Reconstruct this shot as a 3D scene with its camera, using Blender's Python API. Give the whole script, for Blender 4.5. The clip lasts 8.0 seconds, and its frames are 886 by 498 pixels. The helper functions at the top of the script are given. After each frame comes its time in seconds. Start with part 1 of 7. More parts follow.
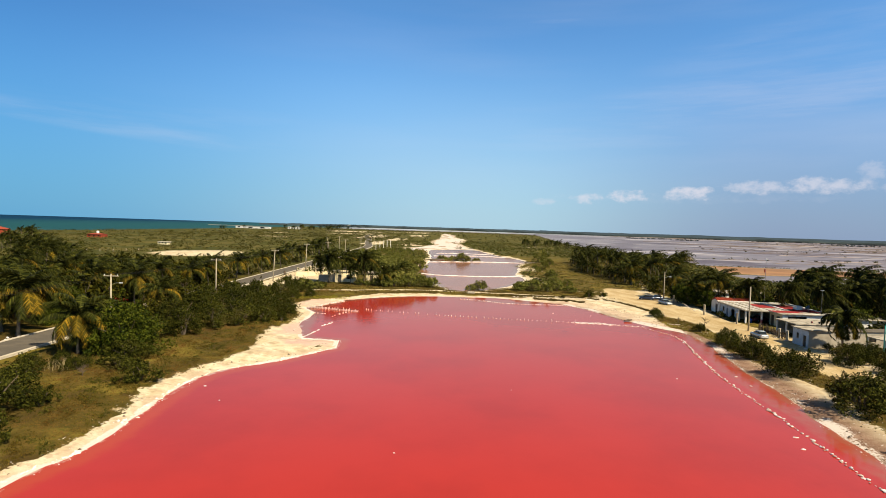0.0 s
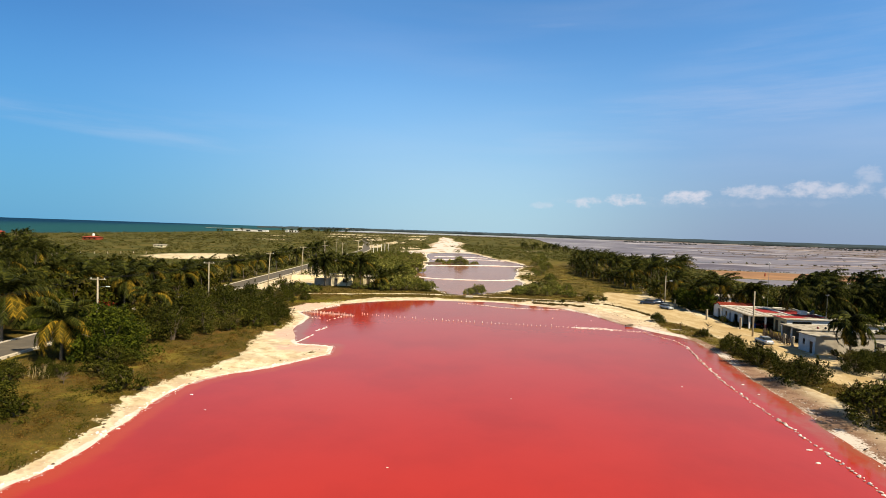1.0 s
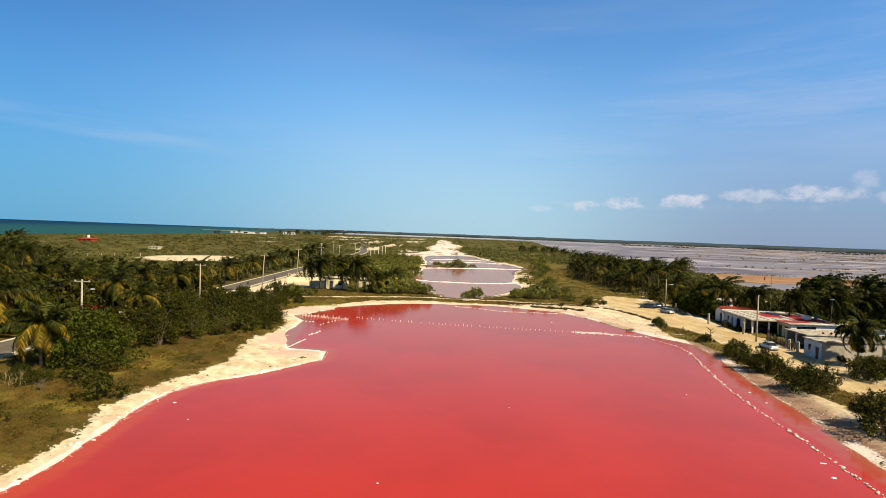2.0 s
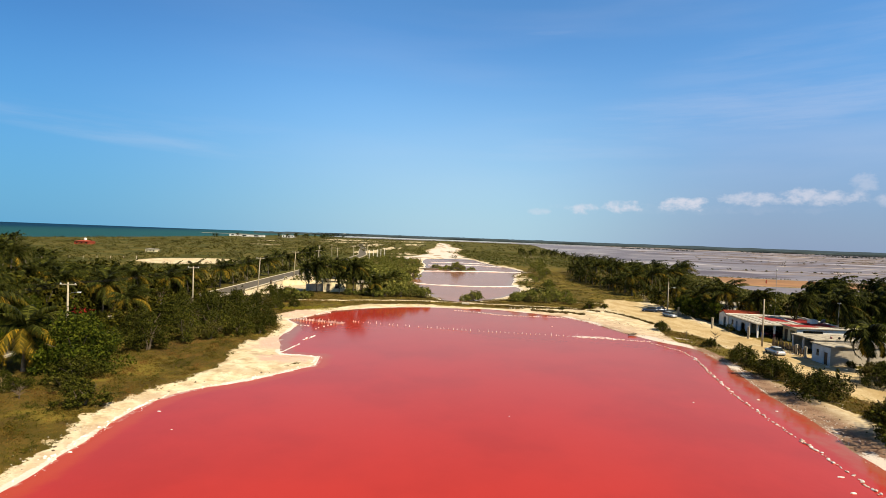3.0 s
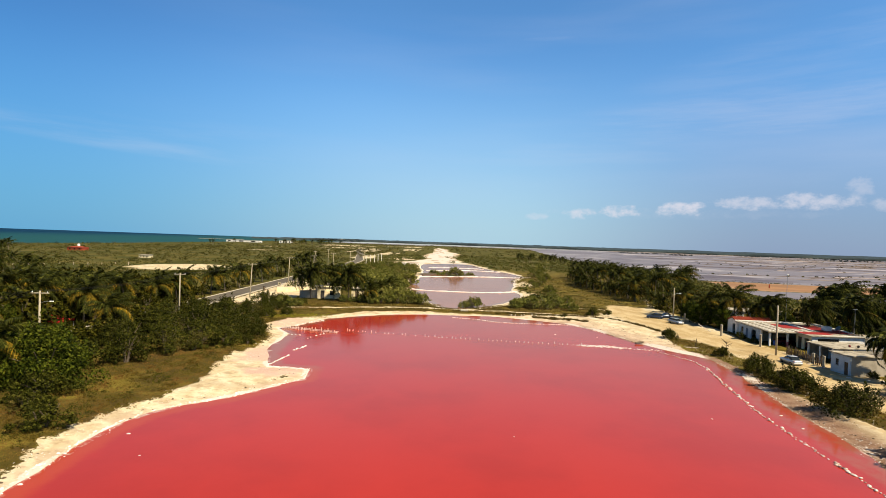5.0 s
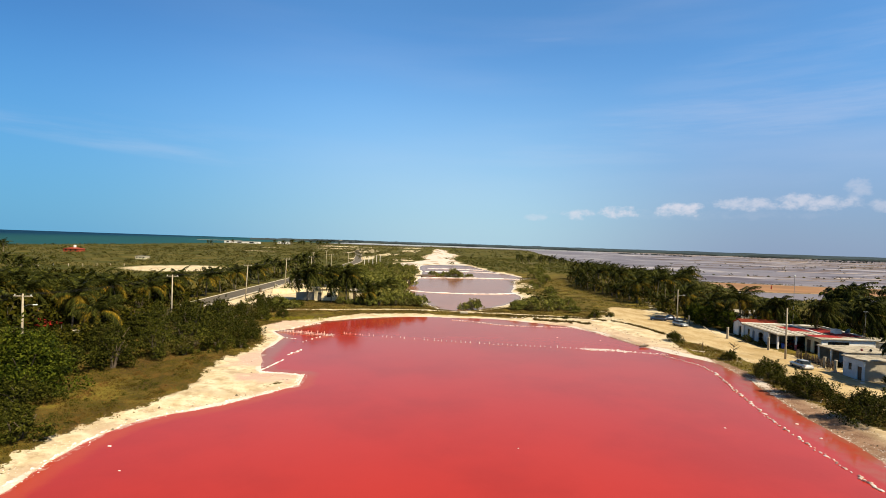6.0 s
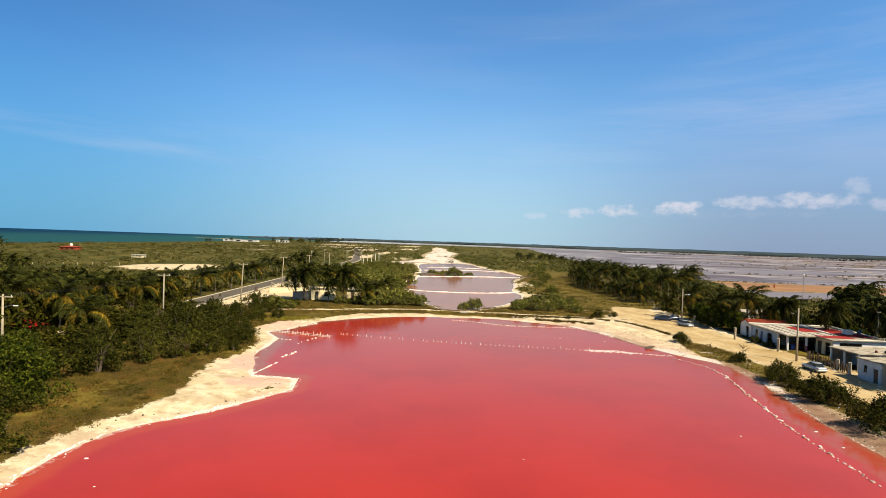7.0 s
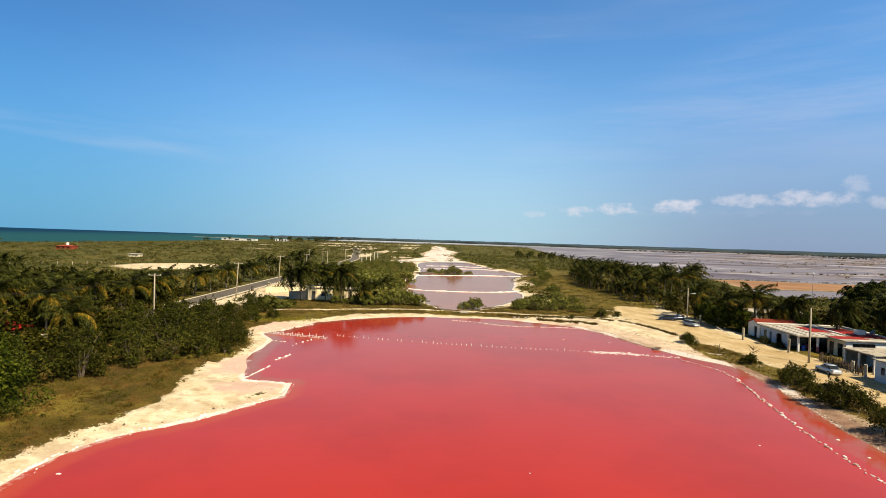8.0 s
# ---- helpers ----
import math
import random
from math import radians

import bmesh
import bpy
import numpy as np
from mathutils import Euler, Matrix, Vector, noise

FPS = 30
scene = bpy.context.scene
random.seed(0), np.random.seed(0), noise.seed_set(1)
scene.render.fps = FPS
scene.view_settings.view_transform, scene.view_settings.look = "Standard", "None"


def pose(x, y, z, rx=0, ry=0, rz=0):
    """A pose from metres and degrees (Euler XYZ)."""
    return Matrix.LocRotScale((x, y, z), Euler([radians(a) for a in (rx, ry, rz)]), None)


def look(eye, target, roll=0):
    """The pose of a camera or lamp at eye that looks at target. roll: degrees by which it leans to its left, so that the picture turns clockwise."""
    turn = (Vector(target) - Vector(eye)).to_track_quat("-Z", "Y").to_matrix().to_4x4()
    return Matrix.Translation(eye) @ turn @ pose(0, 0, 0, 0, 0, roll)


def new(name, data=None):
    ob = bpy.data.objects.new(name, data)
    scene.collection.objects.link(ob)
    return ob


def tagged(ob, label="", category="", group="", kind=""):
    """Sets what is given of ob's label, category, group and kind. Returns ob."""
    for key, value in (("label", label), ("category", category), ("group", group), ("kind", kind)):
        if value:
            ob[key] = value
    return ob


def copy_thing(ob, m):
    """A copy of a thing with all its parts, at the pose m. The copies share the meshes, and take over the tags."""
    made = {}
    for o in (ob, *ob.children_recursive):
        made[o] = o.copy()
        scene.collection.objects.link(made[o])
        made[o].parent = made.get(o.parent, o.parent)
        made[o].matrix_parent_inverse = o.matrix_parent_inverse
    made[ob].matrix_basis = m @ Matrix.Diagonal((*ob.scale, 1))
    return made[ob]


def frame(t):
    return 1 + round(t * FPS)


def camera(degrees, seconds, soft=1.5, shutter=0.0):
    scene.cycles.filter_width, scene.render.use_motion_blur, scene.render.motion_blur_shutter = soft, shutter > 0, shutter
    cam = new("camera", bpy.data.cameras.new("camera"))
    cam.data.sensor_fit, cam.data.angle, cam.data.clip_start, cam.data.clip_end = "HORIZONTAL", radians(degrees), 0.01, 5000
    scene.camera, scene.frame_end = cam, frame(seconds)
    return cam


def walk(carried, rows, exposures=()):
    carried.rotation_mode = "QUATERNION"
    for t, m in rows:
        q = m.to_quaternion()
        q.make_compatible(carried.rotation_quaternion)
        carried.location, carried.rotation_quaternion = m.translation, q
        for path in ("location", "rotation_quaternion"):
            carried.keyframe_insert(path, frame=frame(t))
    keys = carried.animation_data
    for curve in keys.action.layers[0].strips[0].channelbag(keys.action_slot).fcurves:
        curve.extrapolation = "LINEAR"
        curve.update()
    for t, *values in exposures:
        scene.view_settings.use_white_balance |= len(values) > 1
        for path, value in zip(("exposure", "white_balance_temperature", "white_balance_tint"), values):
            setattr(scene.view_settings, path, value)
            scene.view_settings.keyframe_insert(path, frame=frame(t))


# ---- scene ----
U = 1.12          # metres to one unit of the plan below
cam = camera(78.5, 8.0, 0.6)
PATH = [
    (0, (-0.27, -1.141, 17.692), (-0.267, 0.857, 17.608), 1.8),
    (0.5, (-0.19, -0.019, 17.632), (-0.184, 1.979, 17.555), 1.8),
    (1, (-0.133, 1.068, 17.551), (-0.124, 3.066, 17.48), 1.9),
    (1.5, (-0.005, 2.228, 17.484), (0.008, 4.227, 17.418), 2.0),
    (3, (0.34, 5.617, 17.203), (0.358, 7.617, 17.154), 2.1),
    (3.5, (0.412, 6.697, 17.156), (0.431, 8.696, 17.112), 2.1),
    (4, (0.456, 7.769, 17.142), (0.477, 9.768, 17.103), 2.1),
    (4.5, (0.434, 8.855, 17.11), (0.456, 10.855, 17.076), 2.0),
    (6, (0.32, 12.56, 17.027), (0.349, 14.56, 17.001), 1.9),
    (6.5, (0.311, 13.958, 17.02), (0.34, 15.958, 16.99), 1.9),
    (7, (0.275, 15.411, 16.985), (0.307, 17.411, 16.953), 1.9),
    (7.5, (0.267, 16.872, 16.928), (0.299, 18.872, 16.894), 1.8),
    (8, (0.267, 18.351, 16.904), (0.302, 20.351, 16.867), 1.8),
]
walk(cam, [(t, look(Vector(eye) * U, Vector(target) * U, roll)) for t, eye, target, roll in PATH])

# ---- world and sun ----
SUN_EL, SUN_AZ = 48.0, 128.0          # degrees; azimuth clockwise from +y
world = bpy.data.worlds.new("sky")
scene.world = world
world.use_nodes = True
wn, wl = world.node_tree.nodes, world.node_tree.links
wn.clear()
sky = wn.new("ShaderNodeTexSky")
sky.sky_type, sky.sun_disc = "NISHITA", False
sky.sun_elevation, sky.sun_rotation = radians(SUN_EL), radians(SUN_AZ)
sky.air_density, sky.dust_density, sky.ozone_density = 1.0, 0.25, 4.0
coord = wn.new("ShaderNodeTexCoord")


def world_math(op, a, b=None, c=None):
    n = wn.new("ShaderNodeMath")
    n.operation = op
    for i, v in enumerate((a, b, c)):
        if v is None:
            continue
        if isinstance(v, (int, float)):
            n.inputs[i].default_value = v
        else:
            wl.new(v, n.inputs[i])
    return n.outputs[0]


def world_noise(scale, detail, rough, sx, sy, sz):
    m = wn.new("ShaderNodeMapping")
    m.inputs["Scale"].default_value = (sx, sy, sz)
    wl.new(coord.outputs["Generated"], m.inputs["Vector"])
    n = wn.new("ShaderNodeTexNoise")
    n.inputs["Scale"].default_value, n.inputs["Detail"].default_value, n.inputs["Roughness"].default_value = scale, detail, rough
    wl.new(m.outputs[0], n.inputs["Vector"])
    return n.outputs["Fac"]


def world_ramp(v, a, b, to=1.0):
    n = wn.new("ShaderNodeMapRange")
    n.interpolation_type = "SMOOTHSTEP"
    n.inputs["From Min"].default_value, n.inputs["From Max"].default_value, n.inputs["To Max"].default_value = a, b, to
    wl.new(v, n.inputs["Value"])
    return n.outputs[0]


sep = wn.new("ShaderNodeSeparateXYZ")
wl.new(coord.outputs["Generated"], sep.inputs[0])
dx, dy, dz = sep.outputs


def cloud_patch(cx, cz, w, h, slope=0.0):
    """A soft-edged oval in the sky: 1 in its middle, 0 at its rim."""
    u = world_math("DIVIDE", world_math("SUBTRACT", dx, cx), w)
    v = world_math("DIVIDE", world_math("SUBTRACT", world_math("SUBTRACT", dz, cz), world_math("MULTIPLY", world_math("SUBTRACT", dx, cx), slope)), h)
    return world_math("SUBTRACT", 1.0, world_ramp(world_math("ADD", world_math("MULTIPLY", u, u), world_math("MULTIPLY", v, v)), 0.0, 1.0))


# thin high cirrus, drawn out across the sky
streaks = world_noise(1.6, 7, 0.5, 0.7, 1.0, 6.0)
feather = world_noise(3.2, 9, 0.62, 0.8, 1.0, 9.0)
cirrus = world_math("MULTIPLY", world_ramp(streaks, 0.46, 0.80, 0.16), world_math("MULTIPLY", world_ramp(dz, 0.03, 0.16), world_ramp(dx, -0.7, 0.6)))
for cx, cz, w, h, slope, most in ((-0.53, 0.142, 0.24, 0.020, -0.10, 0.16), (-0.30, 0.150, 0.42, 0.040, -0.03, 0.10), (0.52, 0.215, 0.36, 0.060, 0.05, 0.20), (0.58, 0.300, 0.30, 0.050, 0.14, 0.12),
                                  (0.18, 0.348, 0.07, 0.006, 0.02, 0.12), (0.34, 0.165, 0.40, 0.030, 0.03, 0.10)):
    veil_of = world_math("MULTIPLY", cloud_patch(cx, cz, w, h, slope), world_ramp(feather, 0.34, 0.72, most))
    cirrus = world_math("MAXIMUM", cirrus, veil_of)
# a low row of small fair-weather clouds over the land
lumps = world_math("MULTIPLY", world_math("SUBTRACT", world_noise(48.0, 8, 0.60, 1.0, 1.0, 1.5), 0.50), 2.7)
puffs = None
for cx, cz, w, h, most in ((0.179, 0.051, 0.034, 0.010, 0.30), (0.252, 0.057, 0.044, 0.014, 0.60), (0.318, 0.062, 0.050, 0.017, 0.70), (0.408, 0.067, 0.060, 0.019, 0.72), (0.496, 0.077, 0.064, 0.018, 0.52),
                           (0.566, 0.079, 0.072, 0.021, 0.58), (0.614, 0.096, 0.020, 0.030, 0.30), (0.648, 0.074, 0.040, 0.016, 0.40), (0.40, 0.060, 0.30, 0.014, 0.08), (0.72, 0.08, 0.07, 0.02, 0.4)):
    one = world_ramp(world_math("ADD", cloud_patch(cx, cz, w, h), lumps), 0.36, 1.45, most)
    one = world_math("MULTIPLY", one, world_ramp(cloud_patch(cx, cz, w * 1.2, h * 1.3), 0.0, 0.35))
    puffs = one if puffs is None else world_math("MAXIMUM", puffs, one)
cover = world_math("MAXIMUM", cirrus, puffs)
mix = wn.new("ShaderNodeMix")
mix.data_type = "RGBA"
wl.new(cover, mix.inputs["Factor"])
tint = wn.new("ShaderNodeMix")
tint.data_type, tint.blend_type = "RGBA", "MULTIPLY"
tint.inputs["Factor"].default_value = 1.0
haze = wn.new("ShaderNodeMix")
haze.data_type = "RGBA"
side = wn.new("ShaderNodeMix")
side.data_type = "RGBA"
side.inputs["A"].default_value, side.inputs["B"].default_value = (0.38, 0.66, 0.98, 1), (0.70, 0.93, 1.24, 1)
wl.new(world_ramp(dx, -0.65, 0.25), side.inputs["Factor"])
wl.new(side.outputs["Result"], haze.inputs["A"])
upper = wn.new("ShaderNodeMix")
upper.data_type = "RGBA"
upper.inputs["A"].default_value, upper.inputs["B"].default_value = (0.38, 0.79, 1.10, 1), (0.79, 1.28, 1.53, 1)
wl.new(world_ramp(dx, -0.70, -0.08), upper.inputs["Factor"])
wl.new(upper.outputs["Result"], haze.inputs["B"])
wl.new(world_ramp(dz, -0.02, 0.28), haze.inputs["Factor"])
zenith = wn.new("ShaderNodeMix")
zenith.data_type = "RGBA"
zenith.inputs["B"].default_value = (0.74, 0.70, 0.60, 1)
wl.new(world_ramp(dz, 0.46, 0.72), zenith.inputs["Factor"])
wl.new(haze.outputs["Result"], zenith.inputs["A"])
wl.new(zenith.outputs["Result"], tint.inputs["B"])
wl.new(sky.outputs[0], tint.inputs["A"])
# pale blue sea haze low in the sky
veil = wn.new("ShaderNodeMix")
veil.data_type = "RGBA"
wl.new(world_math("MULTIPLY", world_math("SUBTRACT", 1.0, world_ramp(dz, -0.06, 0.36)), 0.92), veil.inputs["Factor"])
west = wn.new("ShaderNodeMix")
west.data_type = "RGBA"
west.inputs["A"].default_value, west.inputs["B"].default_value = (1.05, 3.5, 5.9, 1), (3.75, 5.7, 6.9, 1)
wl.new(world_ramp(dx, -0.66, 0.06), west.inputs["Factor"])
east = wn.new("ShaderNodeMix")
east.data_type = "RGBA"
east.inputs["B"].default_value = (2.25, 3.05, 4.65, 1)
wl.new(west.outputs["Result"], east.inputs["A"])
wl.new(world_ramp(dx, 0.10, 0.55), east.inputs["Factor"])
wl.new(tint.outputs["Result"], veil.inputs["A"])
wl.new(east.outputs["Result"], veil.inputs["B"])
wl.new(veil.outputs["Result"], mix.inputs["A"])
mix.inputs["B"].default_value = (7.1, 6.9, 7.5, 1)
back = wn.new("ShaderNodeBackground")
back.inputs["Strength"].default_value = 0.058
wl.new(mix.outputs["Result"], back.inputs["Color"])
wo = wn.new("ShaderNodeOutputWorld")
wl.new(back.outputs[0], wo.inputs["Surface"])

sun = new("sun", bpy.data.lights.new("sun", "SUN"))
sun.data.energy, sun.data.angle, sun.data.color = 5.0, radians(0.53), (1.0, 0.87, 0.65)
az, el = radians(SUN_AZ), radians(SUN_EL)
sun.matrix_world = look((0, 0, 200), (-math.sin(az) * math.cos(el), -math.cos(az) * math.cos(el), 200 - math.sin(el)))
scene.view_settings.exposure = 0.95


# ---- materials ----
class Nodes:
    """A small builder for node materials."""

    def __init__(self, name):
        self.mat = bpy.data.materials.new(name)
        self.mat.use_nodes = True
        self.n, self.l = self.mat.node_tree.nodes, self.mat.node_tree.links
        self.b = self.n["Principled BSDF"]

    def put(self, socket, v):
        if isinstance(v, (int, float)):
            socket.default_value = v
        elif isinstance(v, tuple):
            socket.default_value = (*v, 1) if len(v) == 3 and len(socket.default_value) == 4 else v
        else:
            self.l.new(v, socket)

    def math(self, op, a, b=0.0, clamp=False):
        n = self.n.new("ShaderNodeMath")
        n.operation, n.use_clamp = op, clamp
        self.put(n.inputs[0], a), self.put(n.inputs[1], b)
        return n.outputs[0]

    def noise(self, scale, detail=4, rough=0.55, stretch=(1, 1, 1), space="Object", out="Fac"):
        c = self.n.new("ShaderNodeTexCoord") if space == "Object" else self.n.new("ShaderNodeNewGeometry")
        m = self.n.new("ShaderNodeMapping")
        m.inputs["Scale"].default_value = stretch
        self.l.new(c.outputs["Object" if space == "Object" else "Position"], m.inputs["Vector"])
        n = self.n.new("ShaderNodeTexNoise")
        n.inputs["Scale"].default_value, n.inputs["Detail"].default_value, n.inputs["Roughness"].default_value = scale, detail, rough
        self.l.new(m.outputs[0], n.inputs["Vector"])
        return n.outputs[out]

    def ramp(self, v, a, b, lo=0.0, hi=1.0):
        n = self.n.new("ShaderNodeMapRange")
        n.interpolation_type = "SMOOTHSTEP"
        self.put(n.inputs["Value"], v)
        for k, x in (("From Min", a), ("From Max", b), ("To Min", lo), ("To Max", hi)):
            n.inputs[k].default_value = x
        return n.outputs[0]

    def mix(self, f, a, b, blend="MIX"):
        n = self.n.new("ShaderNodeMix")
        n.data_type, n.blend_type = "RGBA", blend
        self.put(n.inputs["Factor"], f), self.put(n.inputs["A"], a), self.put(n.inputs["B"], b)
        return n.outputs["Result"]

    def attr(self, name):
        n = self.n.new("ShaderNodeAttribute")
        n.attribute_name = name
        return n.outputs["Fac"]

    def random(self):
        return self.n.new("ShaderNodeObjectInfo").outputs["Random"]

    def island(self):
        return self.n.new("ShaderNodeNewGeometry").outputs["Random Per Island"]

    def bump(self, h, strength=0.3, distance=0.02):
        n = self.n.new("ShaderNodeBump")
        n.inputs["Strength"].default_value, n.inputs["Distance"].default_value = strength, distance
        self.l.new(h, n.inputs["Height"])
        self.l.new(n.outputs[0], self.b.inputs["Normal"])

    def done(self, color, rough=0.8, metal=0.0, spec=None):
        self.put(self.b.inputs["Base Color"], color)
        self.put(self.b.inputs["Roughness"], rough)
        self.put(self.b.inputs["Metallic"], metal)
        if spec is not None:
            self.put(self.b.inputs["Specular IOR Level"], spec)
        return self.mat


def plain(name, color, dirt=None, rough=0.8, scale=1.5, grain=25.0, amount=0.6, metal=0.0, bump=0.25):
    """A painted, plastered or bare surface with stains at one scale and grain at another."""
    k = Nodes(name)
    dirt = dirt or tuple(c * 0.55 for c in color)
    stains = k.ramp(k.noise(scale, 6, 0.62, space="World"), 0.42, 0.72, 0.0, amount)
    fine = k.noise(grain, 3, 0.6, space="World")
    c = k.mix(stains, color, dirt)
    c = k.mix(k.ramp(fine, 0.35, 0.75, 0.0, 0.28), c, tuple(x * 0.6 for x in color))
    k.bump(fine, bump, 0.01)
    return k.done(c, rough, metal, 0.5 if rough < 0.7 else 0.15)


def leaves(name, dark, light, dry=None, dry_share=0.0, rough=0.55):
    k = Nodes(name)
    c = k.mix(k.ramp(k.island(), 0.15, 1.1), dark, light)
    c = k.mix(k.math("MULTIPLY", k.random(), 0.45), c, tuple(x * 0.6 for x in dark))
    if dry:
        c = k.mix(k.ramp(k.noise(0.22, 5, 0.6, space="World"), 0.62 - dry_share, 0.85 - dry_share), c, dry)
    return k.done(c, rough, 0.0, 0.02)


def ground_material():
    k = Nodes("ground_soil")
    sand, salt, grass, far, path, mud, flat = (k.attr(a) for a in ("sand", "salt", "grass", "far", "path", "mud", "flat"))
    wob = k.noise(0.55, 6, 0.65, space="World")
    fine = k.noise(3.5, 6, 0.7, space="World")
    speck = k.noise(14.0, 4, 0.7, space="World")
    soil = k.mix(k.ramp(wob, 0.35, 0.68), (0.0619, 0.0447, 0.0086), (0.112, 0.0671, 0.0155))
    soil = k.mix(k.ramp(fine, 0.45, 0.7), soil, (0.0447, 0.0430, 0.0086))
    green = k.mix(k.ramp(fine, 0.35, 0.68), (0.074, 0.062, 0.013), (0.150, 0.105, 0.026))
    soil = k.mix(k.ramp(k.math("ADD", grass, k.math("SUBTRACT", wob, 0.5)), 0.3, 0.7), soil, green)
    scrub = k.mix(k.ramp(k.noise(0.03, 7, 0.65, space="World"), 0.4, 0.62), (0.042, 0.043, 0.0085), (0.092, 0.075, 0.0185))
    patchy = k.noise(0.16, 5, 0.6, space="World")
    soil = k.mix(k.ramp(patchy, 0.50, 0.62, 0.0, 0.7), soil, (0.052, 0.032, 0.011))
    soil = k.mix(k.ramp(speck, 0.42, 0.66, 0.0, 0.6), soil, (0.0292, 0.0241, 0.0060))
    soil = k.mix(k.ramp(k.noise(0.11, 6, 0.62, space="World"), 0.50, 0.62, 0.0, 0.8), soil, k.mix(k.ramp(fine, 0.4, 0.65), (0.165, 0.120, 0.020), (0.095, 0.078, 0.012)))
    soil = k.mix(far, soil, scrub)
    dune = k.mix(k.ramp(wob, 0.35, 0.7), (0.54, 0.470, 0.325), (0.43, 0.335, 0.195))
    dune = k.mix(k.ramp(k.noise(0.22, 6, 0.65, space="World"), 0.48, 0.60, 0.0, 0.45), dune, (0.27, 0.195, 0.115))
    dune = k.mix(k.ramp(k.noise(0.75, 7, 0.72, space="World"), 0.50, 0.62, 0.0, 0.60), dune, (0.275, 0.195, 0.110))
    dune = k.mix(k.ramp(k.noise(0.09, 5, 0.6, space="World", stretch=(1, 0.5, 1)), 0.52, 0.66, 0.0, 0.35), dune, (0.36, 0.265, 0.165))
    dune = k.mix(k.ramp(speck, 0.55, 0.75, 0.0, 0.5), dune, (0.258, 0.181, 0.0946))
    dune = k.mix(k.math("MULTIPLY", path, 0.85), dune, k.mix(k.ramp(k.math("ADD", k.math("MULTIPLY", fine, 0.4), k.math("MULTIPLY", k.noise(0.3, 6, 0.65, space="World", stretch=(1, 0.45, 1)), 0.6)), 0.42, 0.60), (0.29, 0.200, 0.085), (0.43, 0.330, 0.180)))
    wet = k.mix(k.ramp(wob, 0.35, 0.65), (0.225, 0.135, 0.086), (0.130, 0.071, 0.043))
    wet = k.mix(k.ramp(speck, 0.5, 0.68), wet, (0.31, 0.235, 0.18))
    dune = k.mix(k.math("MULTIPLY", k.attr("damp"), k.ramp(wob, 0.3, 0.6, 0.55, 1.0)), dune, k.mix(k.ramp(speck, 0.45, 0.65), (0.47, 0.325, 0.255), (0.37, 0.225, 0.170)))
    dune = k.mix(mud, dune, wet)
    dune = k.mix(flat, dune, k.mix(k.ramp(k.noise(0.04, 6, 0.6, space="World"), 0.35, 0.65), (0.258, 0.142, 0.0731), (0.189, 0.107, 0.0602)))
    edge = k.math("ADD", sand, k.math("ADD", k.math("MULTIPLY", k.math("SUBTRACT", fine, 0.5), 0.9), k.math("MULTIPLY", k.math("SUBTRACT", wob, 0.5), 1.5)))
    c = k.mix(k.ramp(edge, 0.45, 0.55), soil, dune)
    crust = k.math("ADD", salt, k.math("MULTIPLY", k.math("SUBTRACT", fine, 0.5), 0.8))
    c = k.mix(k.ramp(crust, 0.48, 0.57), c, k.mix(speck, (0.56, 0.51, 0.455), (0.42, 0.345, 0.28)))
    k.bump(k.math("ADD", fine, speck), 0.5, 0.06)
    return k.done(c, 0.95, 0.0, 0.04)


